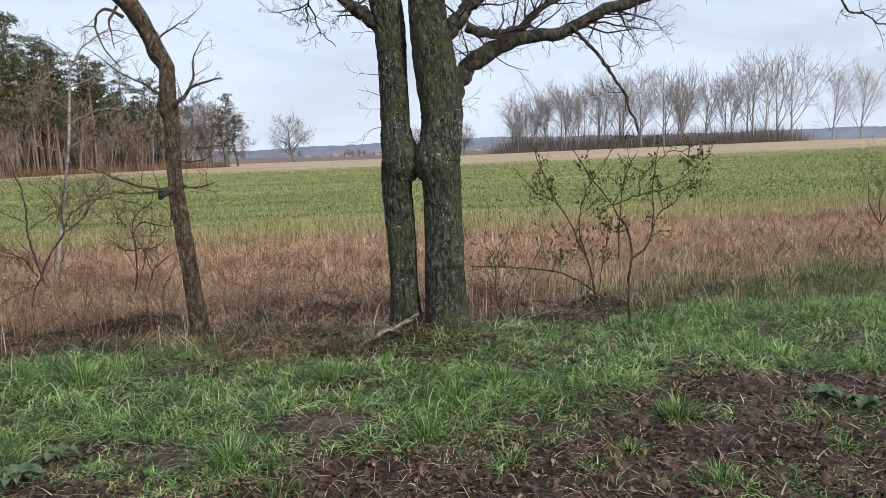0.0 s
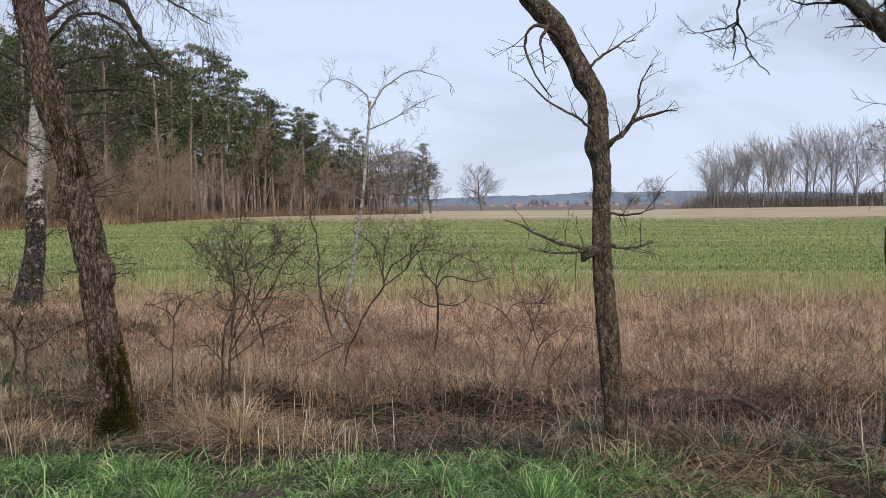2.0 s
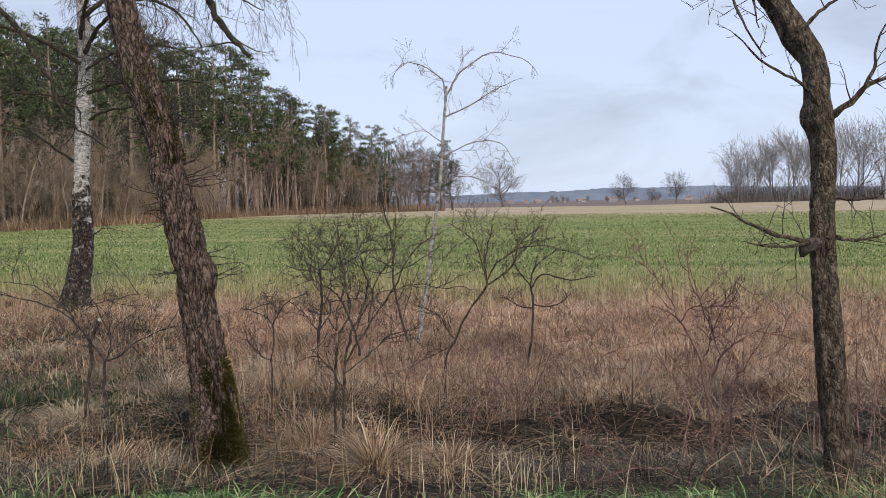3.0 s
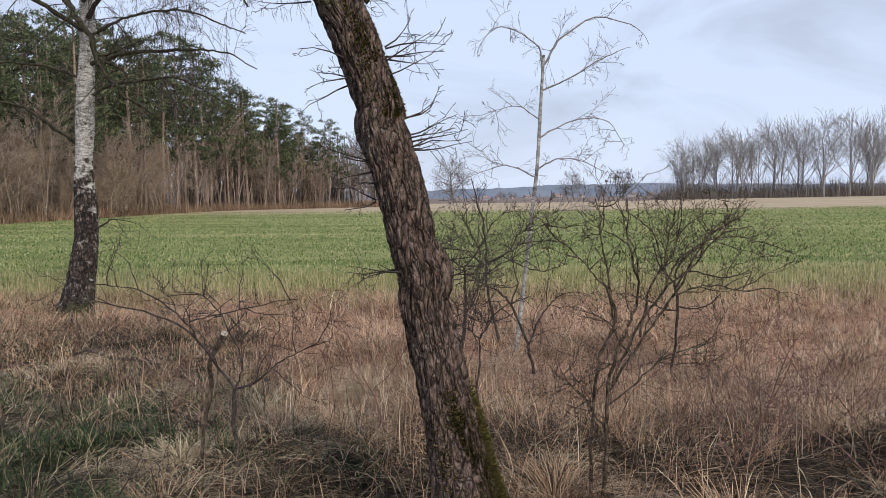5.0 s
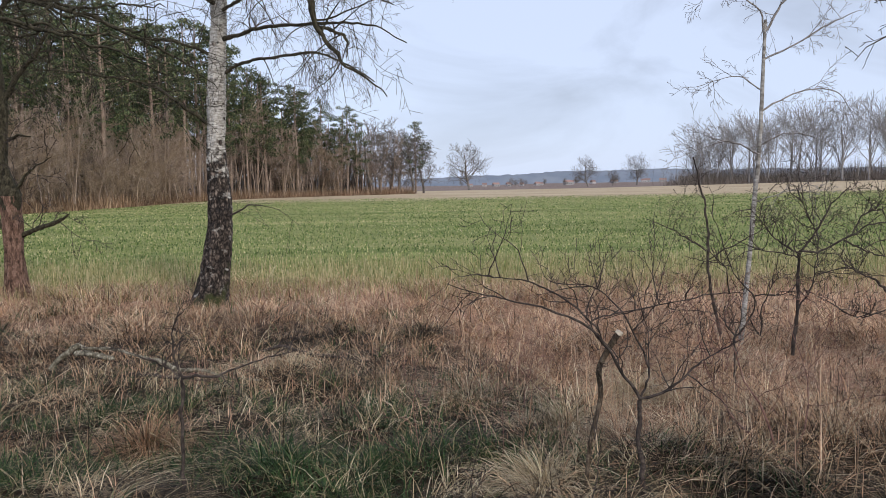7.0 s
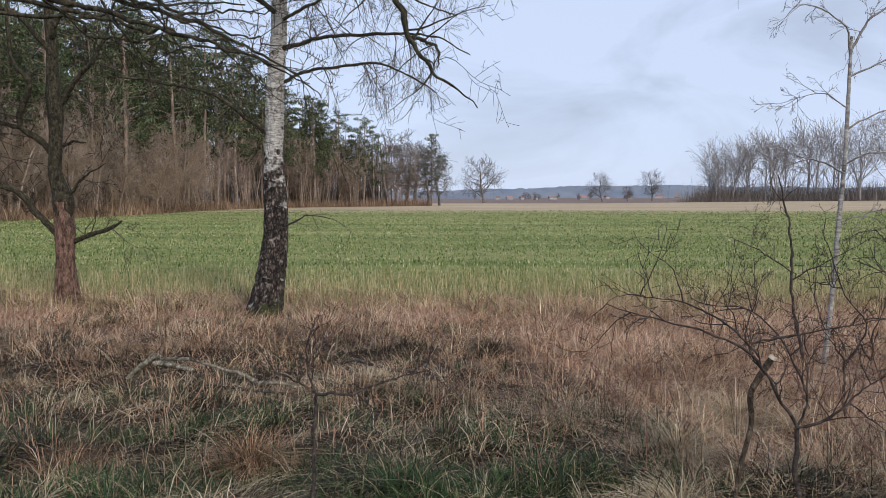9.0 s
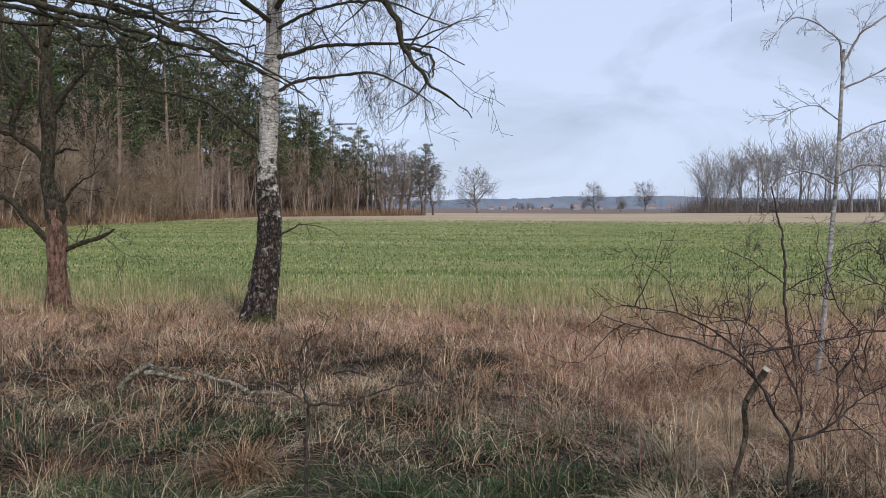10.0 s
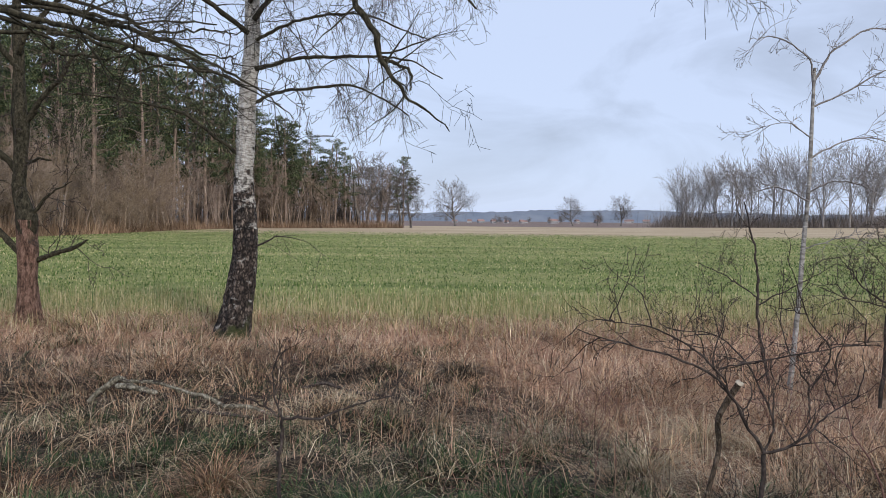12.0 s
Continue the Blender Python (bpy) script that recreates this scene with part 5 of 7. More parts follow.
trained_shrub((-6.70, 7.65, -0.45), "bare arching thorn shrub reaching over dead grass", [
    [(-6.68, 7.65, -0.48, 0.0180), (-6.69, 7.65, -0.15, 0.0158), (-6.71, 7.65, 0.20, 0.0128)],
    [(-6.71, 7.65, 0.20, 0.0105), (-6.83, 7.62, 0.40, 0.0090), (-6.96, 7.6, 0.61, 0.0083), (-7.22, 7.55, 0.73, 0.0067), (-7.49, 7.5, 0.80, 0.0045), (-7.76, 7.45, 0.89, 0.0023)],
    [(-6.95, 7.6, 0.59, 0.0067), (-7.12, 7.6, 0.76, 0.0060), (-7.34, 7.65, 0.86, 0.0045), (-7.57, 7.7, 0.90, 0.0023)],
    [(-6.71, 7.65, 0.20, 0.0097), (-6.56, 7.65, 0.26, 0.0083), (-6.44, 7.65, 0.36, 0.0067), (-6.31, 7.7, 0.43, 0.0045), (-6.12, 7.75, 0.50, 0.0023)],
    [(-6.71, 7.65, 0.20, 0.0075), (-6.65, 7.67, 0.39, 0.0067), (-6.78, 7.7, 0.67, 0.0053), (-6.96, 7.75, 0.82, 0.0037), (-7.14, 7.8, 0.84, 0.0023)],
    [(-6.98, 7.6, 0.66, 0.0060), (-6.75, 7.55, 0.73, 0.0045), (-6.45, 7.5, 0.79, 0.0037), (-6.22, 7.45, 0.82, 0.0023)]], 690, 8)
trained_shrub((-9.30, 7.75, -0.42), "thin bare shrub with forked twigs in matted grass", [
    [(-9.31, 7.75, -0.45, 0.014), (-9.29, 7.75, 0.10, 0.012), (-9.28, 7.75, 0.34, 0.010)],
    [(-9.28, 7.75, 0.34, 0.008), (-9.33, 7.75, 0.48, 0.006), (-9.33, 7.77, 0.61, 0.005), (-9.27, 7.79, 0.71, 0.003)],
    [(-9.28, 7.75, 0.34, 0.007), (-9.40, 7.73, 0.42, 0.005), (-9.53, 7.71, 0.48, 0.003)],
    [(-9.28, 7.75, 0.34, 0.010), (-9.09, 7.75, 0.34, 0.008), (-8.90, 7.77, 0.42, 0.005), (-8.65, 7.79, 0.47, 0.003)]], 691, 4, (0.12, 0.3))
trained_shrub((-4.66, 12.3, -0.55), "tall thin bare stem beside the birch sapling", [
    [(-4.58, 12.3, -0.55, 0.022), (-4.78, 12.3, 0.24, 0.019), (-4.80, 12.3, 0.86, 0.016)],
    [(-4.80, 12.3, 0.86, 0.015), (-4.87, 12.3, 1.27, 0.013), (-4.98, 12.3, 1.68, 0.007)],
    [(-4.80, 12.3, 0.6, 0.010), (-5.2, 12.2, 0.85, 0.007), (-5.6, 12.1, 1.0, 0.003)],
    [(-4.80, 12.3, 0.5, 0.010), (-4.4, 12.2, 0.75, 0.007), (-4.0, 12.1, 1.0, 0.003)]], 692, 5, (0.25, 0.6))

trained_shrub((-5.18, 9.20, 0.09), "dark zigzag thorn shrub with buds beside birch sapling", [
    [(-5.18, 9.20, 0.09, 0.0160), (-5.14, 9.20, 0.42, 0.0147), (-5.14, 9.20, 0.68, 0.0133), (-5.15, 9.20, 0.87, 0.0120)],
    [(-5.15, 9.20, 0.87, 0.0100), (-4.98, 9.20, 0.89, 0.0085), (-4.75, 9.20, 0.99, 0.0070), (-4.52, 9.20, 1.06, 0.0055), (-4.34, 9.20, 1.08, 0.0040)],
    [(-5.14, 9.20, 0.85, 0.0090), (-5.30, 9.20, 0.94, 0.0070), (-5.43, 9.20, 1.10, 0.0050), (-5.52, 9.20, 1.20, 0.0030)],
    [(-5.13, 9.20, 0.87, 0.0090), (-5.03, 9.20, 1.00, 0.0075), (-4.95, 9.20, 1.17, 0.0060), (-4.86, 9.20, 1.28, 0.0045), (-4.78, 9.20, 1.35, 0.0030)],
    [(-5.15, 9.20, 0.42, 0.0080), (-5.06, 9.20, 0.64, 0.0063), (-5.05, 9.20, 0.77, 0.0047), (-5.01, 9.20, 0.93, 0.0030)],
    [(-5.01, 9.20, 0.97, 0.0060), (-5.08, 9.20, 1.13, 0.0045), (-5.18, 9.20, 1.34, 0.0030)],
    [(-4.85, 9.20, 0.95, 0.0080), (-4.66, 9.20, 0.86, 0.0063), (-4.46, 9.20, 0.83, 0.0047), (-4.27, 9.20, 0.89, 0.0030)],
    [(-5.15, 9.20, 0.81, 0.0070), (-5.26, 9.20, 0.84, 0.0057), (-5.49, 9.20, 0.88, 0.0043), (-5.68, 9.20, 0.98, 0.0030)],
    [(-4.75, 9.20, 0.99, 0.0070), (-4.66, 9.20, 1.12, 0.0057), (-4.51, 9.20, 1.18, 0.0043), (-4.35, 9.20, 1.28, 0.0030)]], 710, 9, (0.16, 0.45), M_TWIG, 120)
trained_shrub((-5.33, 9.90, -0.40), "dark crooked thorn stem beside birch sapling", [
    [(-5.33, 9.90, -0.40, 0.0120), (-5.35, 9.90, -0.10, 0.0110), (-5.36, 9.90, 0.10, 0.0100)],
    [(-5.36, 9.90, 0.10, 0.0100), (-5.24, 9.90, 0.25, 0.0086), (-5.20, 9.90, 0.43, 0.0072), (-5.39, 9.90, 0.69, 0.0058), (-5.49, 9.90, 1.01, 0.0044), (-5.58, 9.90, 1.16, 0.0030)],
    [(-5.36, 9.90, 0.10, 0.0080), (-5.45, 9.90, 0.23, 0.0055), (-5.56, 9.90, 0.38, 0.0030)],
    [(-5.24, 9.90, 0.25, 0.0080), (-5.13, 9.90, 0.11, 0.0067), (-5.12, 9.90, 0.34, 0.0055), (-5.03, 9.90, 0.55, 0.0043), (-4.88, 9.90, 0.62, 0.0030)],
    [(-5.39, 9.90, 0.69, 0.0060), (-5.57, 9.90, 0.76, 0.0045), (-5.79, 9.90, 0.78, 0.0030)],
    [(-5.20, 9.90, 0.43, 0.0060), (-4.99, 9.90, 0.44, 0.0045), (-4.74, 9.90, 0.48, 0.0030)]], 711, 7, (0.14, 0.4), M_TWIG, 40)
trained_shrub((-4.62, 8.60, 0.07), "bare arching thorn shrub in pink dead grass", [
    [(-4.62, 8.60, 0.07, 0.0140), (-4.67, 8.60, 0.30, 0.0127), (-4.80, 8.60, 0.60, 0.0113), (-4.90, 8.60, 0.72, 0.0100)],
    [(-4.90, 8.60, 0.72, 0.0080), (-5.03, 8.60, 0.79, 0.0055), (-5.15, 8.60, 0.82, 0.0030)],
    [(-4.80, 8.60, 0.60, 0.0080), (-4.75, 8.60, 0.77, 0.0063), (-4.78, 8.60, 0.95, 0.0047), (-4.73, 8.60, 1.12, 0.0030)],
    [(-4.67, 8.60, 0.30, 0.0080), (-4.57, 8.60, 0.54, 0.0055), (-4.40, 8.60, 0.71, 0.0030)],
    [(-4.79, 8.60, 0.54, 0.0060), (-4.96, 8.60, 0.48, 0.0045), (-5.14, 8.60, 0.52, 0.0030)]], 712, 9, (0.14, 0.42), M_TWIG, 60)
# low red brambles dotted through the dead grass
for k, (x, y, tall) in enumerate(((-2.15, 5.6, 1.1), (-0.95, 6.1, 1.2), (-0.55, 6.9, 1.1), (0.1, 6.3, 1.15), (1.35, 5.6, 1.0), (-3.1, 8.3, 1.1), (-2.2, 9.0, 1.0), (-5.2, 10.8, 1.0), (-3.4, 7.6, 0.9), (-7.0, 10.4, 0.7), (-4.1, 8.1, 1.0), (-1.2, 8.4, 1.0))):
    shrub((x, y), "low bare red-brown bramble in dead grass", 4 + k % 3, tall, 0.45, 730 + k, M_REDTWIG, 0.009, (4, 3, 1))


def lying_branch(ctrl, label, seed, material, twig_count=6):
    rng = np.random.default_rng(seed)
    base = (ctrl[0][0], ctrl[0][1], float(height(ctrl[0][0], ctrl[0][1])))
    c = [(p[0] - base[0], p[1] - base[1], float(height(p[0], p[1])) + p[2] - base[2], p[3]) for p in ctrl]
    ob = thing("fallen_branch", base, label, "branch", "fallen branches")
    tw = Tubes()
    limb(ob, "stick", c, material, rng, tw, OAK_TWIG, twig_count, 26, 7, (0.15, 0.4), 2, 0.5)
    part("twigs", tw.mesh("twigs"), M_TWIG, ob)


lying_branch([(-11.80, 11.0, 0.10, 0.026), (-11.72, 11.0, 0.18, 0.029), (-11.62, 11.0, 0.25, 0.031), (-11.52, 11.0, 0.31, 0.029), (-11.44, 11.0, 0.28, 0.021), (-11.2, 11.0, 0.26, 0.017), (-10.95, 10.98, 0.20, 0.016), (-10.7, 10.92, 0.22, 0.019), (-10.45, 10.9, 0.16, 0.021), (-10.2, 10.85, 0.16, 0.018), (-9.95, 10.8, 0.05, 0.014), (-9.6, 10.75, 0.10, 0.007)], "pale lichened dead branch lying on matted grass", 91, M_LICHEN, 18)
lying_branch([(-11.5, 10.95, 0.24, 0.028), (-11.3, 10.9, 0.24, 0.029), (-11.08, 10.85, 0.20, 0.022)], "short pale broken stick lying on matted grass", 97, M_LICHEN, 2)
lying_branch([(-10.9, 10.75, 0.06, 0.014), (-10.5, 10.7, 0.09, 0.016), (-10.1, 10.72, 0.05, 0.010)], "short dark dead stick lying in matted grass", 98, M_TWIG, 3)
lying_branch([(0.05, 4.82, 0.03, 0.016), (0.25, 4.95, 0.06, 0.017), (0.42, 5.03, 0.11, 0.018), (0.58, 5.14, 0.16, 0.016)], "pale bare stick leaning at the foot of oak", 92, M_LICHEN, 1)
lying_branch([(-9.9, 11.9, 0.10, 0.016), (-9.6, 11.8, 0.13, 0.018), (-9.3, 11.65, 0.06, 0.020), (-8.9, 11.5, 0.08, 0.014), (-8.6, 11.4, 0.05, 0.008)], "dark dead branch lying in matted grass", 93, M_TWIG, 5)
lying_branch([(-0.45, 6.9, 0.30, 0.02), (-0.15, 6.8, 0.40, 0.022), (0.15, 6.7, 0.22, 0.02), (0.3, 6.6, 0.05, 0.014)], "bent dead branch in dead grass", 95, M_LICHEN, 2)

stub = thing("cut_stub", (-6.93, 7.78, float(height(-6.93, 7.78)) - 0.05), "thin crooked stump with pale freshly cut top", "stump")
tb = Tubes()
tb.add(spline([(-0.06, 0, 0.0), (-0.03, 0, 0.35), (0.03, 0, 0.62), (0.02, 0, 0.78), (0.06, 0, 0.88), (0.13, -0.01, 1.0)], 20), np.linspace(0.011, 0.019, 20), 9, True)
stub_stem = part("stem", tb.mesh("stem"), M_LOAM, stub)
tb = Tubes()
tb.add([(0.128, -0.010, 0.994), (0.134, -0.014, 1.006)], [0.023, 0.021], 12, True)
part("cut_face", tb.mesh("cut_face"), M_CUT, stub_stem, "pale freshly sawn wood")


# ---- distance: woods, tree rows, houses, ridge ----
def place(master, x, y, scale, rz, tilt=0.0):
    ob = copy_thing(master, pose(x, y, float(height(x, y)) - 0.1, tilt, 0, rz))
    ob.scale = (scale, scale, scale)
    return ob


def needle_clumps(centres, radius, count, size, rng):
    """Loose clumps of needle sprays round each centre."""
    n = len(centres)
    c = np.repeat(centres, count, 0)
    r = np.repeat(radius, count)
    off = rng.normal(0, 1, (n * count, 3))
    off /= np.linalg.norm(off, axis=1)[:, None]
    p = c + off * (r * rng.uniform(0.2, 1.0, n * count) ** 0.6)[:, None] * np.array([1, 1, 0.42])
    a = unit_rows(off + rng.normal(0, 0.6, off.shape))
    b = unit_rows(np.cross(a, rng.normal(0, 1, a.shape)))
    s = rng.uniform(size[0], size[1], n * count)[:, None]
    v = np.stack([p - a * s * 0.5 - b * s * 0.22, p - a * s * 0.3 + b * s * 0.3, p + a * s], 1).reshape(-1, 3)
    return v, np.arange(n * count * 3).reshape(-1, 3)


def unit_rows(a):
    return a / (np.linalg.norm(a, axis=1)[:, None] + 1e-9)


def pine(seed, tall, crown_from, width, dense):
    rng = np.random.default_rng(seed)
    tree = thing("pine_tree", (0, 0, -500), "tall dark green pine with bare lower trunk in the wood", "tree", "pines of the wood")
    t = Tubes()
    bend = rng.normal(0, 0.25, 2)
    line = spline([(0, 0, 0), (bend[0] * 0.5, bend[1] * 0.4, tall * 0.4), (bend[0], bend[1], tall * 0.75), (bend[0] * 0.6, bend[1], tall)], 10)
    t.add(line, np.linspace(0.24, 0.05, 10), 7)
    part("trunk", t.mesh("trunk"), M_PINE, tree)
    br, cent, rad = Tubes(), [], []
    for k in range(dense):
        s = crown_from + (1 - crown_from) * (k + rng.uniform()) / dense
        z = tall * s
        q = (s - crown_from) / (1 - crown_from)
        reach = width * (0.35 + 0.9 * math.sin(math.pi * min(1, 0.18 + 0.75 * q))) * rng.uniform(0.55, 1.15)
        az = rng.uniform(0, 2 * np.pi)
        x0, y0 = np.interp(z, line[:, 2], line[:, 0]), np.interp(z, line[:, 2], line[:, 1])
        end = np.array([x0 + reach * math.cos(az), y0 + reach * math.sin(az), z + reach * rng.uniform(0.0, 0.45)])
        br.add([(x0, y0, z - 0.3), ((x0 + end[0]) / 2, (y0 + end[1]) / 2, z + 0.05), end], [0.05, 0.035, 0.015], 3)
        for f in (1.0, 0.68):
            cent.append(np.array([x0, y0, z]) * (1 - f) + end * f + rng.normal(0, 0.15, 3))
            rad.append(rng.uniform(0.5, 1.05) * width / 2.4)
    for _ in range(6):        # dead snags below the crown
        z = tall * rng.uniform(crown_from * 0.5, crown_from)
        az = rng.uniform(0, 2 * np.pi)
        br.add([(0, 0, z), (0.7 * math.cos(az), 0.7 * math.sin(az), z + 0.05), (1.3 * math.cos(az), 1.3 * math.sin(az), z - 0.1)], [0.03, 0.02, 0.008], 3)
    part("branches", br.mesh("branches"), M_PINE, tree)
    v, tr = needle_clumps(np.array(cent), np.array(rad), 46, (0.13, 0.36), rng)
    part("crown", mesh_of("crown", v, None, tr, False), M_NEEDLE, tree)
    return tree


def bare_tree(seed, tall, name, label, group, habit, material, trunk_r, thick=0.02, trunk_material=None):
    rng = np.random.default_rng(seed)
    tree = thing(name, (0, 0, -500), label, "tree", group)
    st = dict(seg=tall * 0.11, wob=0.09, trop=(0.03, 0.06, 0.05, 0.03), taper=0.8, rmin=thick, sides=(6, 4, 3, 3), kids=(9, 6, 5), s0=0.3, ang=(25, 55), lr=(0.42, 0.62), rr=0.55)
    st.update(habit)
    a, b = Tubes(), Tubes()
    grow([a, b], (0, 0, 0), (rng.normal(0, 0.04), rng.normal(0, 0.04), 1), tall * 0.86, trunk_r, 0, st, rng)
    part("trunk", a.mesh("trunk"), trunk_material or material, tree)
    part("crown", b.mesh("crown"), material, tree)
    return tree


rw = np.random.default_rng(77)
PINES = [pine(101, 22, 0.38, 2.7, 27), pine(102, 20, 0.32, 2.9, 30), pine(103, 23, 0.50, 2.5, 22), pine(104, 18, 0.28, 2.7, 30), pine(105, 21, 0.55, 2.6, 19)]
WOODS = [bare_tree(110 + k, (17, 15, 13, 16)[k], "wood_edge_tree", "slender bare grey-brown tree at the wood's edge", "bare trees of the wood",
                   dict(kids=((10, 7, 5), (12, 6, 5), (9, 8, 5), (13, 6, 4))[k], ang=((20, 45), (35, 70), (30, 65), (15, 40))[k], s0=(0.35, 0.2, 0.25, 0.4)[k]), M_WOODTWIG, (0.15, 0.13, 0.16, 0.14)[k], 0.022) for k in range(4)]

# front edge of the wood, from beside the near oak to its far tip
EDGE = [(-95, 40), (-62, 50), (-46, 60), (-44, 85), (-45, 112), (-42, 140), (-32, 158), (-22, 172), (-16, 182)]
edge_line = spline(EDGE, 400)
deep = unit_rows(np.stack([-np.gradient(edge_line[:, 1]), np.gradient(edge_line[:, 0])], -1))     # into the wood


def wood_place(f, d):
    i = min(int(f * 399), 398)
    p = edge_line[i] + deep[i] * d
    return float(p[0]), float(p[1])


PINE_TOP = ((0.0, 19), (0.25, 18), (0.375, 21), (0.5, 25), (0.56, 27), (0.625, 24.5), (0.70, 22), (0.76, 20), (0.82, 17))
PINE_TALL = (22, 20, 23, 18, 21)
for k in range(200):
    f = 0.83 * ((k + rw.uniform()) / 200) ** 0.9
    x, y = wood_place(f, rw.uniform(2.0, 20))
    m = int(rw.integers(0, 5))
    top = float(np.interp(f, [a for a, _ in PINE_TOP], [c for _, c in PINE_TOP]))
    place(PINES[m], x, y, top / PINE_TALL[m] * rw.uniform(0.72, 1.10), rw.uniform(0, 360), rw.normal(0, 1.5))
TAN = [bare_tree(160 + k, (11, 9)[k], "wood_edge_bush", "broad tan leafless bush at the wood's edge", "bare trees of the wood",
                 dict(kids=(14, 8, 6), ang=(30, 70), s0=0.06, lr=(0.55, 0.85), wob=0.14), M_TANTWIG, 0.10, 0.018) for k in range(2)]
for k in range(150):
    f = (k + rw.uniform()) / 150 * 0.99
    x, y = wood_place(f, rw.uniform(0.5, 12))
    place(WOODS[rw.integers(0, 4)], x, y, rw.uniform(0.5, 0.9) * (0.82 if f < 0.6 else 0.95), rw.uniform(0, 360), rw.normal(0, 2))
for k in range(34):
    f = 0.05 + 0.45 * ((k + rw.uniform()) / 34)
    x, y = wood_place(f, rw.uniform(0.5, 6))
    place(WOODS[rw.integers(0, 4)], x, y, rw.uniform(0.42, 0.78), rw.uniform(0, 360), rw.normal(0, 2))
for k in range(32):
    f = 0.05 + 0.50 * ((k + rw.uniform()) / 32)
    x, y = wood_place(f, rw.uniform(0.0, 6))
    place(TAN[k % 2], x, y, rw.uniform(0.45, 1.0), rw.uniform(0, 360), rw.normal(0, 3))

tip_oak = bare_tree(120, 15, "spreading_oak", "broad bare oak at the tip of the wood", "bare trees of the wood", dict(kids=(9, 8, 7), ang=(45, 85), s0=0.22, lr=(0.55, 0.8), wob=0.18), M_FARTREE, 0.42, 0.035)
for x, y, s in ((-17.0, 183, 0.95), (-20, 181, 1.08), (-24, 177, 1.0), (-14.6, 187, 0.75), (-22, 184, 1.05)):
    place(tip_oak, x, y, s, rw.uniform(0, 360))
place(PINES[3], -16.3, 183, 0.93, 40)
place(PINES[4], -16.4, 186, 0.66, 140)

# brush, saplings and the wood's depth, its shade put into the bark colour
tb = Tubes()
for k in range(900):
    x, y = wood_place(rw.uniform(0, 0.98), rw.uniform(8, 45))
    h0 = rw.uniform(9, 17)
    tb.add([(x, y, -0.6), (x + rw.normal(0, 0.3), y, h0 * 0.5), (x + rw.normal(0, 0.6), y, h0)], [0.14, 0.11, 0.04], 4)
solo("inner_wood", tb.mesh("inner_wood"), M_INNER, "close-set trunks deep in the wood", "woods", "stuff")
n = 42000
f = rw.uniform(0, 0.985, n)
d = np.abs(rw.normal(0, 1, n)) * 6 - 0.8
ii = np.minimum((f * 399).astype(int), 398)
pts = edge_line[ii] + deep[ii] * d[:, None]
hh = rw.gamma(2.2, 0.38, n) * (0.5 + 0.9 * (0.5 + 0.5 * np.sin(f * 140) * np.sin(f * 57)))
roots = np.stack([pts[:, 0], pts[:, 1], height(pts[:, 0], pts[:, 1]) - 0.05], -1)
v, q, t = blades(roots, hh + 0.25, rw.uniform(0.03, 0.10, n), rw.uniform(0.1, 0.7, n), rw.uniform(0, 6.28, n), rw, 2)
solo("wood_edge_brush", mesh_of("wood_edge_brush", v, q, t), M_BRUSH, "russet brush and dead bracken along the wood", "brush", "stuff")
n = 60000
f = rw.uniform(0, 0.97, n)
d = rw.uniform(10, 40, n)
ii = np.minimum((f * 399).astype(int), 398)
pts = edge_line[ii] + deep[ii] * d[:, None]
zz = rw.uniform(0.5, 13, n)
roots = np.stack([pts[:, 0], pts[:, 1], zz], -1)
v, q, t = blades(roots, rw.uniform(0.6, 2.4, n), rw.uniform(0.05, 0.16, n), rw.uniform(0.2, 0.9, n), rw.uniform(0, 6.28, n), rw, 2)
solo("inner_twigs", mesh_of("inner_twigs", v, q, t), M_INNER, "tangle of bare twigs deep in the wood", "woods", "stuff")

# poplar row across the field, bark paled to imitate haze
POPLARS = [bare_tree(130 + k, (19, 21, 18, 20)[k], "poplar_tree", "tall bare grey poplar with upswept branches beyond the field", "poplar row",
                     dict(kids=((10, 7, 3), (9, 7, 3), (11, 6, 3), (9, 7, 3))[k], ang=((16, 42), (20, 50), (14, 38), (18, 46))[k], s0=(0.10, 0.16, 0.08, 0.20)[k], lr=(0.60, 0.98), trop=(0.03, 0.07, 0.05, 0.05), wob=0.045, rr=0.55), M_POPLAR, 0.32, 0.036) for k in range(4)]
row = spline([(80, 292), (94, 288), (118, 272), (142, 255), (170, 240)], 60)
for k in range(36):
    s = (k + rw.uniform(0.1, 0.9)) / 36
    p = row[int(s * 59)]
    if 0.76 < s < 0.82:
        continue
    ob = place(POPLARS[rw.integers(0, 4)], float(p[0] + rw.normal(0, 2)), float(p[1] + rw.normal(0, 4)), float(np.interp(s, (0, 0.06, 0.12, 0.4, 1), (0.40, 0.55, 0.86, 1.02, 1.12))) * rw.uniform(0.86, 1.1), rw.uniform(0, 360), rw.normal(0, 2))
for x, y, s, tilt in ((178, 232, 1.0, 9), (184, 226, 1.0, 7), (232, 215, 0.75, 5)):
    copy_thing(POPLARS[0], pose(x, y, float(height(x, y)) - 0.1, 0, tilt, 20)).scale = (s, s, s)
n = 20000
s = rw.uniform(0, 1, n)
p = row[(s * 59).astype(int)] + rw.normal(0, 4, (n, 2))
roots = np.stack([p[:, 0], p[:, 1], height(p[:, 0], p[:, 1])], -1)
v, q, t = blades(roots, rw.gamma(2.5, 1.5, n), rw.uniform(0.05, 0.16, n), rw.uniform(0.1, 0.6, n), rw.uniform(0, 6.28, n), rw, 2)
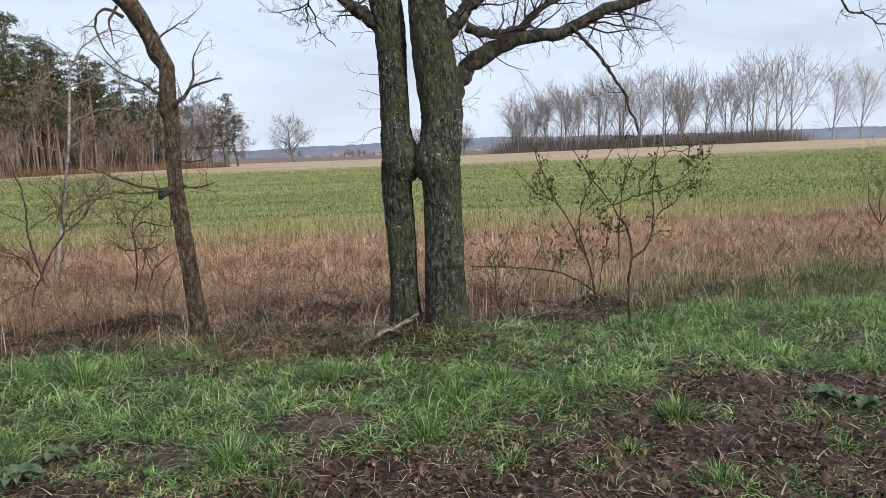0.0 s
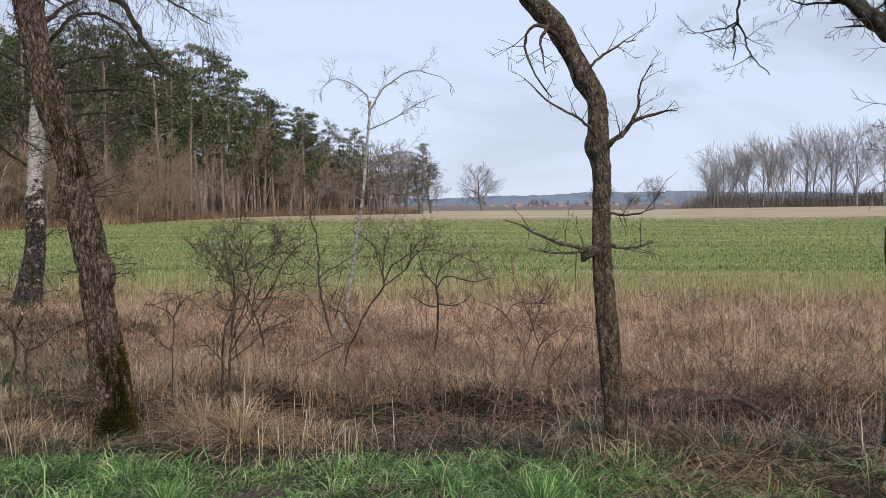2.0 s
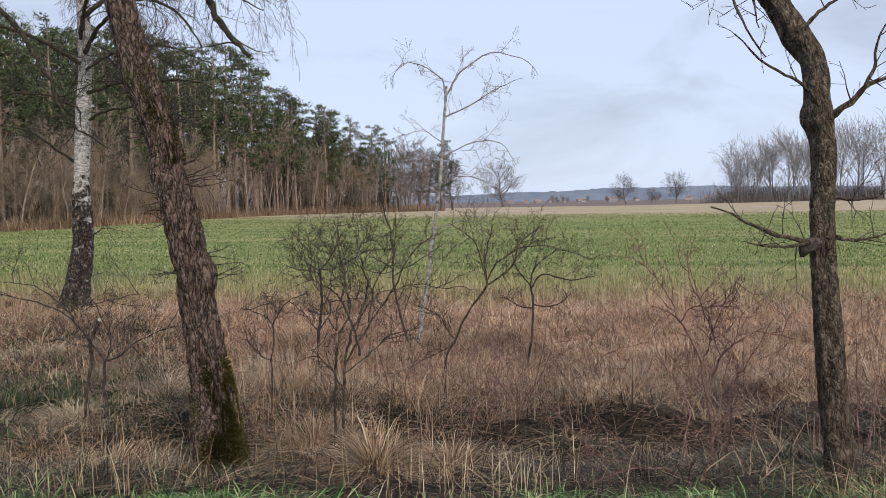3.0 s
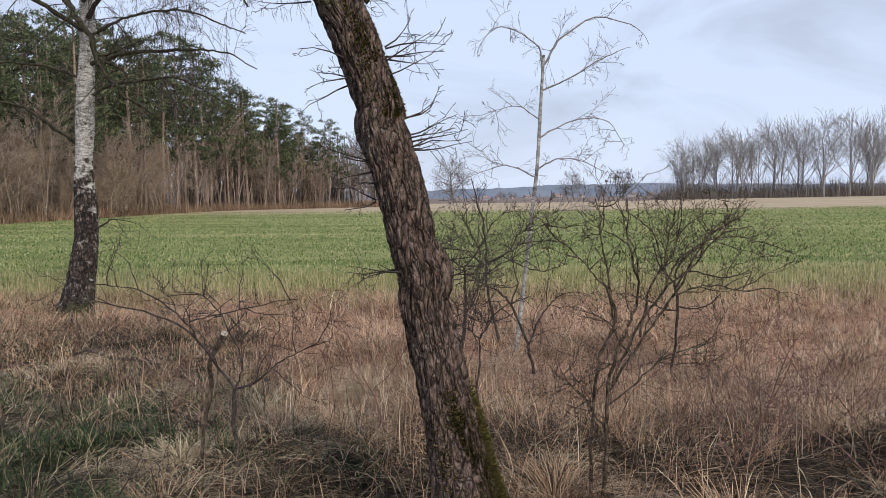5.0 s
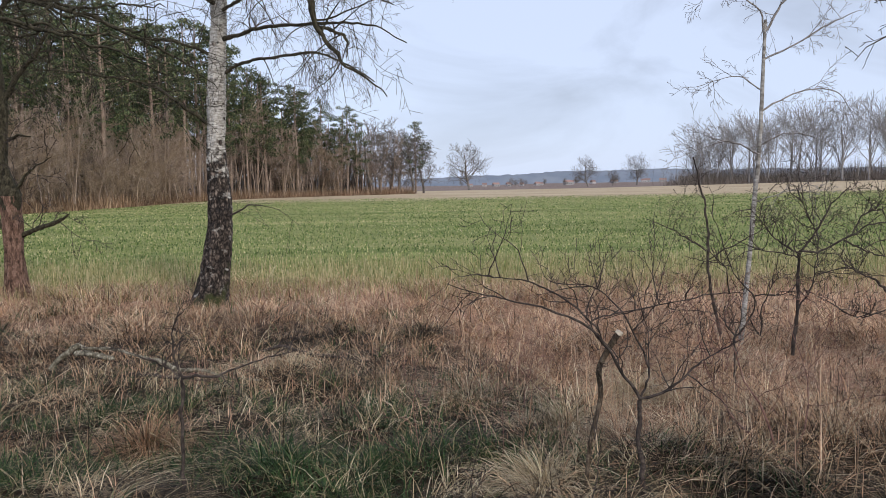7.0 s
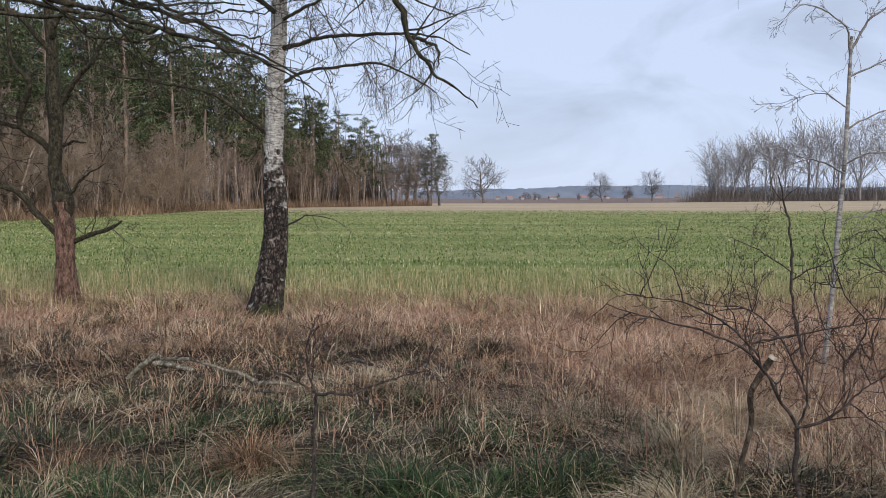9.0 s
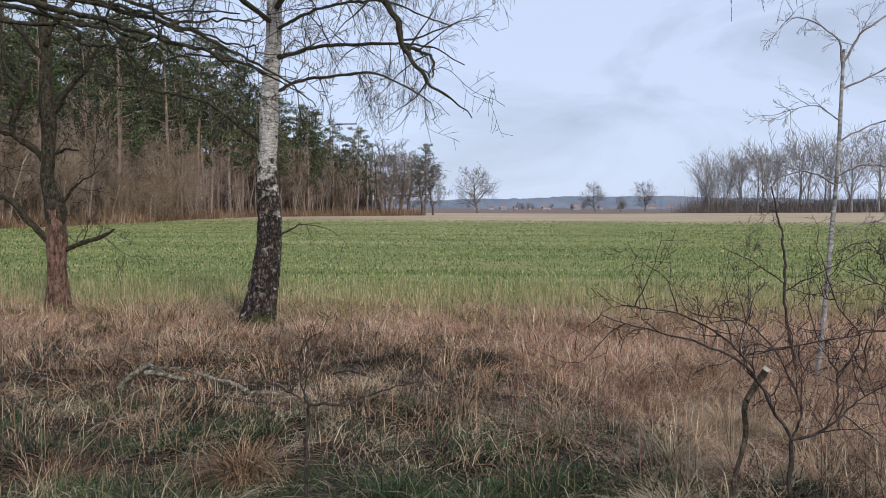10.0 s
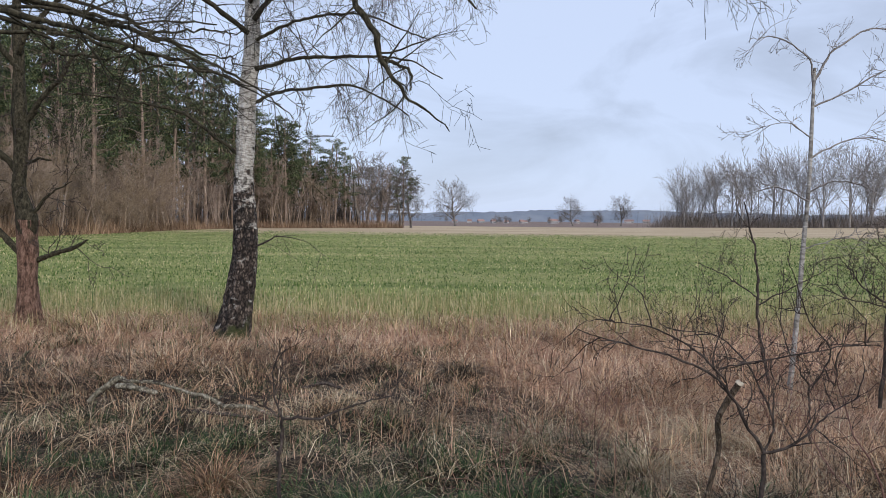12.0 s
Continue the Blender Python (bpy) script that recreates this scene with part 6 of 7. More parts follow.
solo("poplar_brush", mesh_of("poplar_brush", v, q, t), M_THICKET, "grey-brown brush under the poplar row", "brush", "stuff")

# single oaks far out in the field
LONE = bare_tree(140, 11.5, "lone_oak", "single round-crowned bare oak far out in the field", "lone field trees", dict(kids=(18, 8, 5), ang=(35, 80), s0=0.14, lr=(0.58, 0.8), wob=0.10, trop=(0.02, 0.07, 0.05, 0.03)), M_FARTREE, 0.34, 0.024)
LONE.matrix_basis = pose(-2, 262, -0.6) @ Matrix.Scale(1.27, 4)
for x, y, s in ((55.2, 360, 1.1), (77.7, 360, 1.15), (66.6, 360, 0.6)):
    place(LONE, x, y, s, rw.uniform(0, 360))
for k in range(16):
    x = rw.uniform(-60, 330)
    place(LONE, x, rw.uniform(560, 760), rw.uniform(0.3, 0.6), rw.uniform(0, 360))


def house(seed):
    r = random.Random(seed)
    w, dd, h, rh = r.uniform(9, 13), 8.0, r.uniform(3, 4.5), r.uniform(3.0, 4.0)
    ob = thing("village_house", (0, 0, -500), "small far village house with pale walls and red roof", "house", "village houses")
    bm = bmesh.new()
    bmesh.ops.create_cube(bm, size=1.0)
    for vv in bm.verts:
        vv.co = Vector((vv.co.x * w, vv.co.y * dd, (vv.co.z + 0.5) * h))
    me = bpy.data.meshes.new("wall")
    bm.to_mesh(me)
    bm.free()
    part("wall", me, M_WALL, ob)
    hw, hd = w / 2 + 0.4, dd / 2 + 0.5
    rv = [(-hw, -hd, h - 0.1), (hw, -hd, h - 0.1), (hw, hd, h - 0.1), (-hw, hd, h - 0.1), (-hw, 0, h + rh), (hw, 0, h + rh)]
    part("roof", mesh_of("roof", rv, [(0, 1, 5, 4), (2, 3, 4, 5), (0, 3, 2, 1)], [(0, 4, 3), (1, 2, 5)], False), M_ROOF, ob)
    for k in range(3):
        x = (k - 1) * w * 0.3
        win = [(x - 0.6, -dd / 2 - 0.03, 1.0), (x + 0.6, -dd / 2 - 0.03, 1.0), (x + 0.6, -dd / 2 - 0.03, 2.3), (x - 0.6, -dd / 2 - 0.03, 2.3)]
        part("window", mesh_of("window", win, [(0, 1, 2, 3)], None, False), M_PANE, ob)
    return ob


HOUSES = [house(k) for k in range(3)]
for x, y in ((38, 640), (52, 655), (66, 650), (74, 690), (88, 640), (112, 660), (128, 655), (150, 650), (172, 660), (190, 650), (20, 690), (8, 655), (205, 670), (232, 660)):
    place(HOUSES[rw.integers(0, 3)], x + rw.normal(0, 3), y, rw.uniform(0.34, 0.55), rw.uniform(-40, 40))

# wooded ridge on the horizon, distance haze put into its colour
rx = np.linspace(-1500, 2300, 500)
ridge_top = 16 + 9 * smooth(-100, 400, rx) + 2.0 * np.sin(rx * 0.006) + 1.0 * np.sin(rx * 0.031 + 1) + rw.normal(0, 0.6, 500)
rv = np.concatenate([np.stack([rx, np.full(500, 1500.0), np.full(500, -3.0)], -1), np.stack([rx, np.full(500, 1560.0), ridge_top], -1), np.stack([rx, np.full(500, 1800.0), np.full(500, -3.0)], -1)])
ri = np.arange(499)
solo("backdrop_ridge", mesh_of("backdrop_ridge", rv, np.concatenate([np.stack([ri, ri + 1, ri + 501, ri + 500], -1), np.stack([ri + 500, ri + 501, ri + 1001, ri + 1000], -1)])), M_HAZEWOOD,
     "low wooded ridge on the horizon, tinted blue-grey for haze", "backdrop", "structure")
# the first of each kind stands among its copies
for k, m in enumerate(PINES + WOODS + TAN):
    x, y = wood_place(0.12 + 0.065 * k, 6.0)
    m.matrix_basis = pose(x, y, float(height(x, y)) - 0.1, 0, 0, 37 * k)
tip_oak.matrix_basis = pose(-25.5, 172, -0.6)
for k, m in enumerate(POPLARS):
    m.matrix_basis = pose(100 + 19 * k, 279 - 10 * k, float(height(100 + 19 * k, 279 - 10 * k)) - 0.1)
for k, m in enumerate(HOUSES):
    m.matrix_basis = pose(30 + 65 * k, 668, float(height(30 + 65 * k, 668)) - 0.1, 0, 0, 20 - 15 * k) @ Matrix.Scale(0.45, 4)


# ---- grass, litter and crop ----
rg = np.random.default_rng(500)


def view_span(y):
    """How far the open strip is built to each side at depth y."""
    return -9.2 - (y - 3.0) * 0.62, 0.6 + (y + 1.3) * 0.86


def wavy(x, y, a, b, ph):
    return 0.5 + 0.25 * np.sin(a * x + 1.7 * np.sin(b * y + ph)) + 0.25 * np.sin(b * 1.3 * y + 1.3 * np.sin(a * 0.8 * x - ph))


def scatter(n, y0, y1, power=1.0):
    """Points thinning with distance."""
    u = rg.uniform(0, 1, n)
    k = 2.2 if power else 0
    y = (y0 + k) * ((y1 + k) / (y0 + k)) ** u - k
    lo, hi = view_span(y)
    x = lo + (hi - lo) * rg.uniform(0, 1, n)
    return x, y


def ground_points(x, y, sink=0.01):
    return np.stack([x, y, height(x, y) - sink], -1)


def tufts(cx, cy, per, spread):
    """Blade roots round tuft centres, and the outward bearing of each."""
    n = len(cx) * per
    ang = rg.uniform(0, 2 * np.pi, n)
    r = np.abs(rg.normal(0, 1, n)) * np.repeat(spread, per)
    return np.repeat(cx, per) + r * np.cos(ang), np.repeat(cy, per) + r * np.sin(ang), ang


def straw(name, tn, per, y0, y1, tall, width, label, material, share):
    cx, cy = scatter(tn, y0, y1)
    edge = 5.15 + 0.5 * (wavy(cx, cy, 1.1, 0.9, 0.3) - 0.5) * 2 + 1.9 * smooth(3.0, 5.5, cx)
    keep = (cy > edge) & (rg.uniform(0, 1, tn) > 0.50 * smooth(3.2, 6.0, cx) * smooth(13, 8, cy))
    keep &= rg.uniform(0, 1, tn) > 0.75 * smooth(-6.3, -7.6, cx) * smooth(11.5, 9.0, cy) * smooth(0.30, 0.75, wavy(cx, cy, 2.9, 3.7, 4.0))
    keep &= rg.uniform(0, 1, tn) < share(cx, cy)
    cx, cy = cx[keep], cy[keep]
    big = 0.45 + 0.65 * wavy(cx, cy, 0.9, 1.2, 1.0) * rg.uniform(0.5, 1.4, len(cx)) + 0.45 * wavy(cx, cy, 4.1, 4.7, 2.2)
    x, y, ang = tufts(cx, cy, per, 0.05 + 0.09 * big)
    n = len(x)
    comb = np.repeat(rg.uniform(0, 2 * np.pi, len(cx)), per)          # each tuft lies over its own way
    az = np.where(rg.uniform(0, 1, n) < 0.55, comb + rg.normal(0, 0.5, n), ang)
    h = np.repeat(big, per) * rg.uniform(0.45, 1.15, n) * tall
    trod = np.maximum(smooth(-6.3, -8.0, x) * smooth(11.0, 9.0, y), 0.75 * smooth(8.4, 6.9, y))        # beaten flat
    h = h * (1 - 0.12 * trod)
    lean = np.clip(rg.normal(0.90, 0.16, n) + 0.24 * trod, 0.2, 1.22)
    dist = np.hypot(x + 5, y)
    v, q, t = blades(ground_points(x, y, 0.02), h, width * (1 + 0.15 * trod) * rg.uniform(0.6, 1.4, n) * (0.6 + dist / 16), lean, az, rg, 3, 0.55)
    solo(name, mesh_of(name, v, q, t), material, label, "grass", "stuff")


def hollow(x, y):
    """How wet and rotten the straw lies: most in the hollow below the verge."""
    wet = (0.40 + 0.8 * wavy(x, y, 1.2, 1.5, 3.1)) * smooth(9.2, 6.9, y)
    # last term adds dark straw at left in place of dimmer light there
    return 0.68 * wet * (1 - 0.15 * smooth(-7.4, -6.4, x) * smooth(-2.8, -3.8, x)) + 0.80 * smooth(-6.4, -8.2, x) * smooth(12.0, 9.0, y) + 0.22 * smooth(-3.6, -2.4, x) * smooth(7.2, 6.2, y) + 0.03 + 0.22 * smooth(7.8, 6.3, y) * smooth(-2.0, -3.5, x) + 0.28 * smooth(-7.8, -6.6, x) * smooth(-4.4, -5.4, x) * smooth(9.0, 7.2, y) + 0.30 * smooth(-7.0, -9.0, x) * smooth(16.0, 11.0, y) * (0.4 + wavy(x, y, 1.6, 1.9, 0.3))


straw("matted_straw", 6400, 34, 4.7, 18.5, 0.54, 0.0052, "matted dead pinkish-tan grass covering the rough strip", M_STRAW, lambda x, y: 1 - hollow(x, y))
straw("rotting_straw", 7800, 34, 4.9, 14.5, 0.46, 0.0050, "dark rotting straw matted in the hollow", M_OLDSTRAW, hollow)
# fine lying straw that fills the drier strip towards the field
n = 110000
y = rg.uniform(7.6, 17.6, n)
lo, hi = view_span(y)
x = lo + (hi - lo) * rg.uniform(0, 1, n)
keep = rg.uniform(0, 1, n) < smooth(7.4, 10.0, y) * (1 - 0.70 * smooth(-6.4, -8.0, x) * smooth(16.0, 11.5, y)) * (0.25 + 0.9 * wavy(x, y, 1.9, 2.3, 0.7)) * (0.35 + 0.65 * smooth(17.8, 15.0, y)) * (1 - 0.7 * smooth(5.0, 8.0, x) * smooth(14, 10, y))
x, y = x[keep], y[keep]
n = len(x)
v, q, t = blades(ground_points(x, y), rg.uniform(0.14, 0.42, n), rg.uniform(0.0032, 0.0062, n) * (0.5 + y / 15), np.clip(rg.normal(0.82, 0.22, n), 0.1, 1.12), 2.2 * wavy(x, y, 0.7, 0.9, 1.4) * 3 + rg.normal(0, 0.9, n), rg, 2, 0.5)
solo("fine_straw", mesh_of("fine_straw", v, q, t), M_STALK, "fine pinkish dead grass laid flat beside the field", "grass", "stuff")
# blond stems standing along the rim of the verge
n = 800
x = rg.uniform(-7.5, 0.2, n)
y = 5.25 + 0.18 * rg.normal(0, 1, n) + 0.5 * (wavy(x, x * 0.7, 1.1, 0.9, 0.3) - 0.5)
keep = wavy(x, y, 3.1, 2.7, 1.9) > rg.uniform(0.3, 0.75, n)
x, y = x[keep], y[keep]
n = len(x)
v, q, t = blades(ground_points(x, y), rg.uniform(0.12, 0.42, n), rg.uniform(0.003, 0.006, n), np.abs(rg.normal(0, 0.35, n)), rg.uniform(0, 6.28, n), rg, 3, 0.3)
solo("rim_stems", mesh_of("rim_stems", v, q, t), M_BLOND, "thin blond dead stems standing along the verge", "grass", "stuff")
# long blond strands combed over the matted corner
cn = 420
cx, cy = rg.uniform(-13.5, -4.5, cn), rg.uniform(5.9, 11.5, cn)
lo, _ = view_span(cy)
keep = (cx > lo) & (wavy(cx, cy, 1.7, 2.1, 5.0) > rg.uniform(0.2, 0.8, cn))
cx, cy = cx[keep], cy[keep]
x, y, ang = tufts(cx, cy, 26, np.full(len(cx), 0.13))
n = len(x)
az = np.repeat(rg.uniform(0, 6.28, len(cx)), 26) + rg.normal(0, 0.55, n)
v, q, t = blades(ground_points(x, y, -0.03), rg.uniform(0.25, 0.62, n), rg.uniform(0.0030, 0.0058, n) * (0.6 + y / 18), np.clip(rg.normal(0.98, 0.10, n), 0.5, 1.15), az, rg, 3, 0.75)
solo("blond_strands", mesh_of("blond_strands", v, q, t), M_BLOND, "long pale blond grass strands lying over dark thatch", "grass", "stuff")
# dark dead weed stalks
n = 2600
x, y = scatter(n, 5.5, 12.0)
keep = (x < 3.0) & (wavy(x, y, 1.6, 1.3, 0.6) > 0.45)
x, y = x[keep], y[keep]
n = len(x)
v, q, t = blades(ground_points(x, y), rg.uniform(0.2, 0.7, n), rg.uniform(0.003, 0.006, n), np.abs(rg.normal(0, 0.6, n)), rg.uniform(0, 6.28, n), rg, 3)
solo("dead_weed_stalks", mesh_of("dead_weed_stalks", v, q, t), M_OLDSTRAW, "dark dead weed stalks among the straw", "weeds", "stuff")
# upright dead stems
n = 12000
x, y = scatter(n, 6.2, 17.5)
keep = (wavy(x, y, 0.8, 1.1, 2.0) > 0.35) & (x < 4.5 + 0.6 * rg.uniform(0, 1, n) + 5 * smooth(9, 13, y))
x, y = x[keep], y[keep]
n = len(x)
v, q, t = blades(ground_points(x, y), rg.uniform(0.25, 0.70, n) * (0.5 + 0.7 * wavy(x, y, 0.8, 1.1, 2.0)) * (0.55 + 0.45 * smooth(-9, -5, x)), rg.uniform(0.003, 0.006, n) * (0.5 + y / 14), np.abs(rg.normal(0, 0.42, n)), rg.uniform(0, 6.28, n), rg, 2)
solo("dead_stems", mesh_of("dead_stems", v, q, t), M_STALK, "thin upright dead grass stems", "grass", "stuff")
# pale stubble along the field edge
n = 30000
y = 15.5 + 8.5 * rg.beta(2.0, 2.4, n)
lo, hi = view_span(y)
x = lo + (hi - lo) * rg.uniform(0, 1, n)
v, q, t = blades(ground_points(x, y), rg.uniform(0.12, 0.42, n), rg.uniform(0.010, 0.020, n), np.abs(rg.normal(0, 0.35, n)), rg.uniform(0, 6.28, n), rg, 1)
solo("field_edge_stubble", mesh_of("field_edge_stubble", v, q, t), M_STUBBLE, "pale stubble along the edge of the crop", "grass", "stuff")
# young crop
n = 150000
u = rg.uniform(0, 1, n)
y = 18.0 * (120 / 18.0) ** u
lo, hi = view_span(y)
x = lo + (hi - lo) * rg.uniform(0, 1, n)
keep = rg.uniform(0, 1, n) < 0.35 + 0.65 * smooth(17.5, 22, y)
x, y = x[keep], y[keep]
n = len(x)
dist = np.hypot(x + 4, y)
v, q, t = blades(ground_points(x, y), rg.uniform(0.04, 0.12, n), 0.0014 * dist * rg.uniform(0.6, 1.5, n), np.abs(rg.normal(0, 0.5, n)), rg.uniform(0, 6.28, n), rg, 1)
solo("young_crop", mesh_of("young_crop", v, q, t), M_CROP, "low green young crop mixed with straw over the field", "crop", "stuff")

# green verge
def muddy(x, y):
    """Bare mud and litter on the walked side of the verge, with an uneven rim."""
    rim = np.interp(x, (-3.6, -1.6, -0.8, 0.7, 1.5, 2.4, 3.6, 6.0), (1.5, 2.95, 2.5, 2.72, 3.0, 3.65, 3.0, 2.8))
    return smooth(0.25, -0.25, y - rim - 0.55 * (wavy(x, y, 2.3, 2.9, 0.9) - 0.5) - 0.25 * (wavy(x, y, 6.1, 5.3, 2.0) - 0.5))


tn = 11500
cy = rg.uniform(0.9, 5.6, tn)
lo, hi = view_span(cy)
cx = np.maximum(lo, -8.0) + (hi + 0.5 - np.maximum(lo, -8.0)) * rg.uniform(0, 1, tn)
mudden = muddy(cx, cy)
bare = wavy(cx, cy, 2.3, 2.9, 0.9)
keep = (cy < 5.2 + 0.35 * (bare - 0.5) + 0.3 * smooth(2.0, 3.0, cx)) & (rg.uniform(0, 1, tn) > mudden * (0.96 - 0.80 * smooth(0.48, 0.75, wavy(cx, cy, 3.7, 4.3, 1.1))))
keep &= rg.uniform(0, 1, tn) > 0.97 * np.exp(-((cx - 0.4) ** 2 / 0.5 + (cy - 4.85) ** 2 / 0.12))
keep &= rg.uniform(0, 1, tn) > smooth(-6.4, -8.0, cx)
keep &= wavy(cx, cy, 5.3, 6.1, 0.8) + rg.normal(0, 0.10, tn) > 0.26 + 0.16 * smooth(3.9, 2.8, cy)
cx, cy, mudden = cx[keep], cy[keep], mudden[keep]
vig = (0.5 + 0.85 * wavy(cx, cy, 2.6, 3.1, 0.2)) * rg.uniform(0.7, 1.3, len(cx)) * (1 - 0.45 * mudden)
x, y, ang = tufts(cx, cy, 24, 0.030 + 0.045 * vig)
n = len(x)
v, q, t = blades(ground_points(x, y), np.repeat(vig, 24) * rg.uniform(0.08, 0.27, n), rg.uniform(0.0042, 0.0092, n), np.clip(rg.normal(0.93, 0.20, n), 0.1, 1.2), ang + rg.normal(0, 0.6, n), rg, 3, 0.95)
solo("verge_grass", mesh_of("verge_grass", v, q, t), M_GRASS, "fresh green grass in loose tufts on the verge", "grass", "stuff")
# the verge goes on behind the walker and along the way ahead
cx, cy = np.concatenate([rg.uniform(-16, 9, 2900), rg.uniform(-17, -8, 1300)]), np.concatenate([rg.uniform(-4.5, 0.9, 2900), rg.uniform(0.9, 5.0, 1300)])
x, y, ang = tufts(cx, cy, 11, np.full(len(cx), 0.11))
n = len(x)
v, q, t = blades(ground_points(x, y), rg.uniform(0.10, 0.30, n), rg.uniform(0.007, 0.014, n), np.clip(rg.normal(0.8, 0.2, n), 0.1, 1.1), ang, rg, 2, 0.6)
solo("path_side_grass", mesh_of("path_side_grass", v, q, t), M_GRASS, "green grass tufts over the muddy verge", "grass", "stuff")
# dull green grass: hollow beneath the straw, and the open corner beyond the verge
parts_xy = []
for tn, box in ((850, (-13.4, -5.8, 6.0, 8.6)), (110, (-3.0, 0.3, 5.4, 7.0)), (2100, (-13.8, -6.8, 6.8, 10.6)), (260, (-15.5, -8.0, 10.5, 15.5)), (90, (-1.6, 0.2, 5.2, 6.2)), (120, (-9.0, -4.8, 5.4, 6.6)), (110, (-14.5, -10.0, 14.5, 16.3))):
    parts_xy.append(np.stack([rg.uniform(box[0], box[1], tn), rg.uniform(box[2], box[3], tn)], -1))
cxy = np.concatenate(parts_xy)
cxy = cxy[wavy(cxy[:, 0], cxy[:, 1], 2.9, 3.7, 4.0) > rg.uniform(0.25, 0.85, len(cxy))]
x, y, ang = tufts(cxy[:, 0], cxy[:, 1], 20, np.full(len(cxy), 0.09))
n = len(x)
v, q, t = blades(ground_points(x, y), rg.uniform(0.10, 0.32, n), rg.uniform(0.004, 0.008, n) * (0.6 + y / 14), np.clip(rg.normal(0.8, 0.2, n), 0.05, 1.1), ang + rg.normal(0, 0.8, n), rg, 3, 0.5)
solo("rough_green_grass", mesh_of("rough_green_grass", v, q, t), M_GRASS_DIM, "dull green rough grass showing between dead straw", "grass", "stuff")


n = 1150
cx, cy = rg.uniform(2.6, 13.0, n), rg.uniform(4.7, 12.0, n)
x, y, ang = tufts(cx, cy, 24, np.full(n, 0.22))
n = len(x)
v, q, t = blades(ground_points(x, y), rg.uniform(0.10, 0.34, n), rg.uniform(0.005, 0.009, n) * (0.6 + y / 14), np.clip(rg.normal(0.7, 0.25, n), 0.05, 1.1), ang + rg.normal(0, 0.8, n), rg, 3, 0.5)
solo("open_corner_grass", mesh_of("open_corner_grass", v, q, t), M_CORNER, "green grass mixed with straw beside the verge", "grass", "stuff")


def tussock(name, loc, count, tall, material, label, seed, spread=0.10, lean=0.85, width=0.005):
    r = np.random.default_rng(seed)
    ang = r.uniform(0, 2 * np.pi, count)
    rad = np.abs(r.normal(0, 1, count)) * spread
    z = float(height(loc[0], loc[1])) - 0.02
    roots = np.stack([rad * np.cos(ang), rad * np.sin(ang), np.zeros(count)], -1)
    v, q, t = blades(roots, r.uniform(0.5, 1.1, count) * tall, r.uniform(0.6, 1.3, count) * width, np.clip(r.normal(lean, 0.2, count), 0.05, 1.2), ang + r.normal(0, 0.4, count), r, 4, 0.7)
    ob = solo(name, mesh_of(name, v, q, t), material, label, "grass tussock", "stuff", "grass tussocks")
    ob.location = (loc[0], loc[1], z)


for k, (x, y, tall, cnt) in enumerate(((-4.05, 5.95, 0.62, 900), (-3.6, 6.1, 0.5, 600), (-11.17, 8.59, 0.5, 900), (-9.96, 8.84, 0.6, 1000), (-5.9, 6.2, 0.5, 700), (-4.7, 7.0, 0.6, 800), (-7.9, 7.3, 0.5, 700), (-2.4, 5.7, 0.5, 600),
                                       (-7.2, 9.8, 0.6, 700), (-12.6, 13.6, 0.6, 600), (-8.1, 13.0, 0.55, 600), (-0.6, 5.9, 0.45, 500), (-6.6, 8.6, 0.5, 700), (-2.9, 6.4, 0.55, 600), (-8.6, 9.3, 0.5, 600))):
    dark = x < -7 or (x > -3 and y < 6.5)
    m, words = (M_OLDSTRAW, "flattened tussock of dead brown grass") if dark else (M_STRAW, "arching tussock of dead blond grass")
    if k in (2, 3):
        m, words = M_RUSSET, "arching tussock of russet dead grass"
    tussock("straw_tussock", (x, y), cnt, tall * (0.75 if x < -7 else 0.9), m, words, 600 + k, 0.10 + 0.04 * (k % 3))
for k, (x, y) in enumerate(((-7.2, 8.0), (-6.4, 7.5), (-5.8, 8.4), (-6.9, 9.2), (-5.3, 7.5), (-7.6, 9.9), (-6.1, 10.3), (-5.2, 9.4), (-7.0, 7.1), (-5.9, 6.9), (-4.7, 8.2), (-8.4, 10.8))):
    tussock("straw_tussock", (x, y), 620, 0.46 + 0.04 * (k % 4), (M_BLOND, M_OLDSTRAW, M_STRAW)[k % 3], ("pale blond", "dark rotting", "tawny")[k % 3] + " grass tussock combed flat among dead straw", 620 + k, 0.12, 0.97, 0.0055)
for k, (x, y, tall, cnt) in enumerate(((-1.95, 4.35, 0.30, 420), (1.75, 2.75, 0.20, 380), (-0.8, 2.6, 0.22, 380), (0.25, 2.75, 0.17, 320), (1.25, 2.3, 0.13, 220), (2.3, 2.05, 0.13, 220), (1.5, 1.85, 0.14, 240), (-0.55, 2.2, 0.12, 200), (0.62, 2.35, 0.13, 220), (0.55, 3.4, 0.2, 300), (-0.25, 4.1, 0.26, 320), (0.9, 3.6, 0.22, 300), (-4.0, 4.5, 0.24, 320), (2.9, 3.9, 0.24, 300))):
    tussock("green_tussock", (x, y), cnt, tall, M_GRASS, "bright green grass tussock on the muddy verge", 640 + k, 0.07, 0.6, 0.0055)


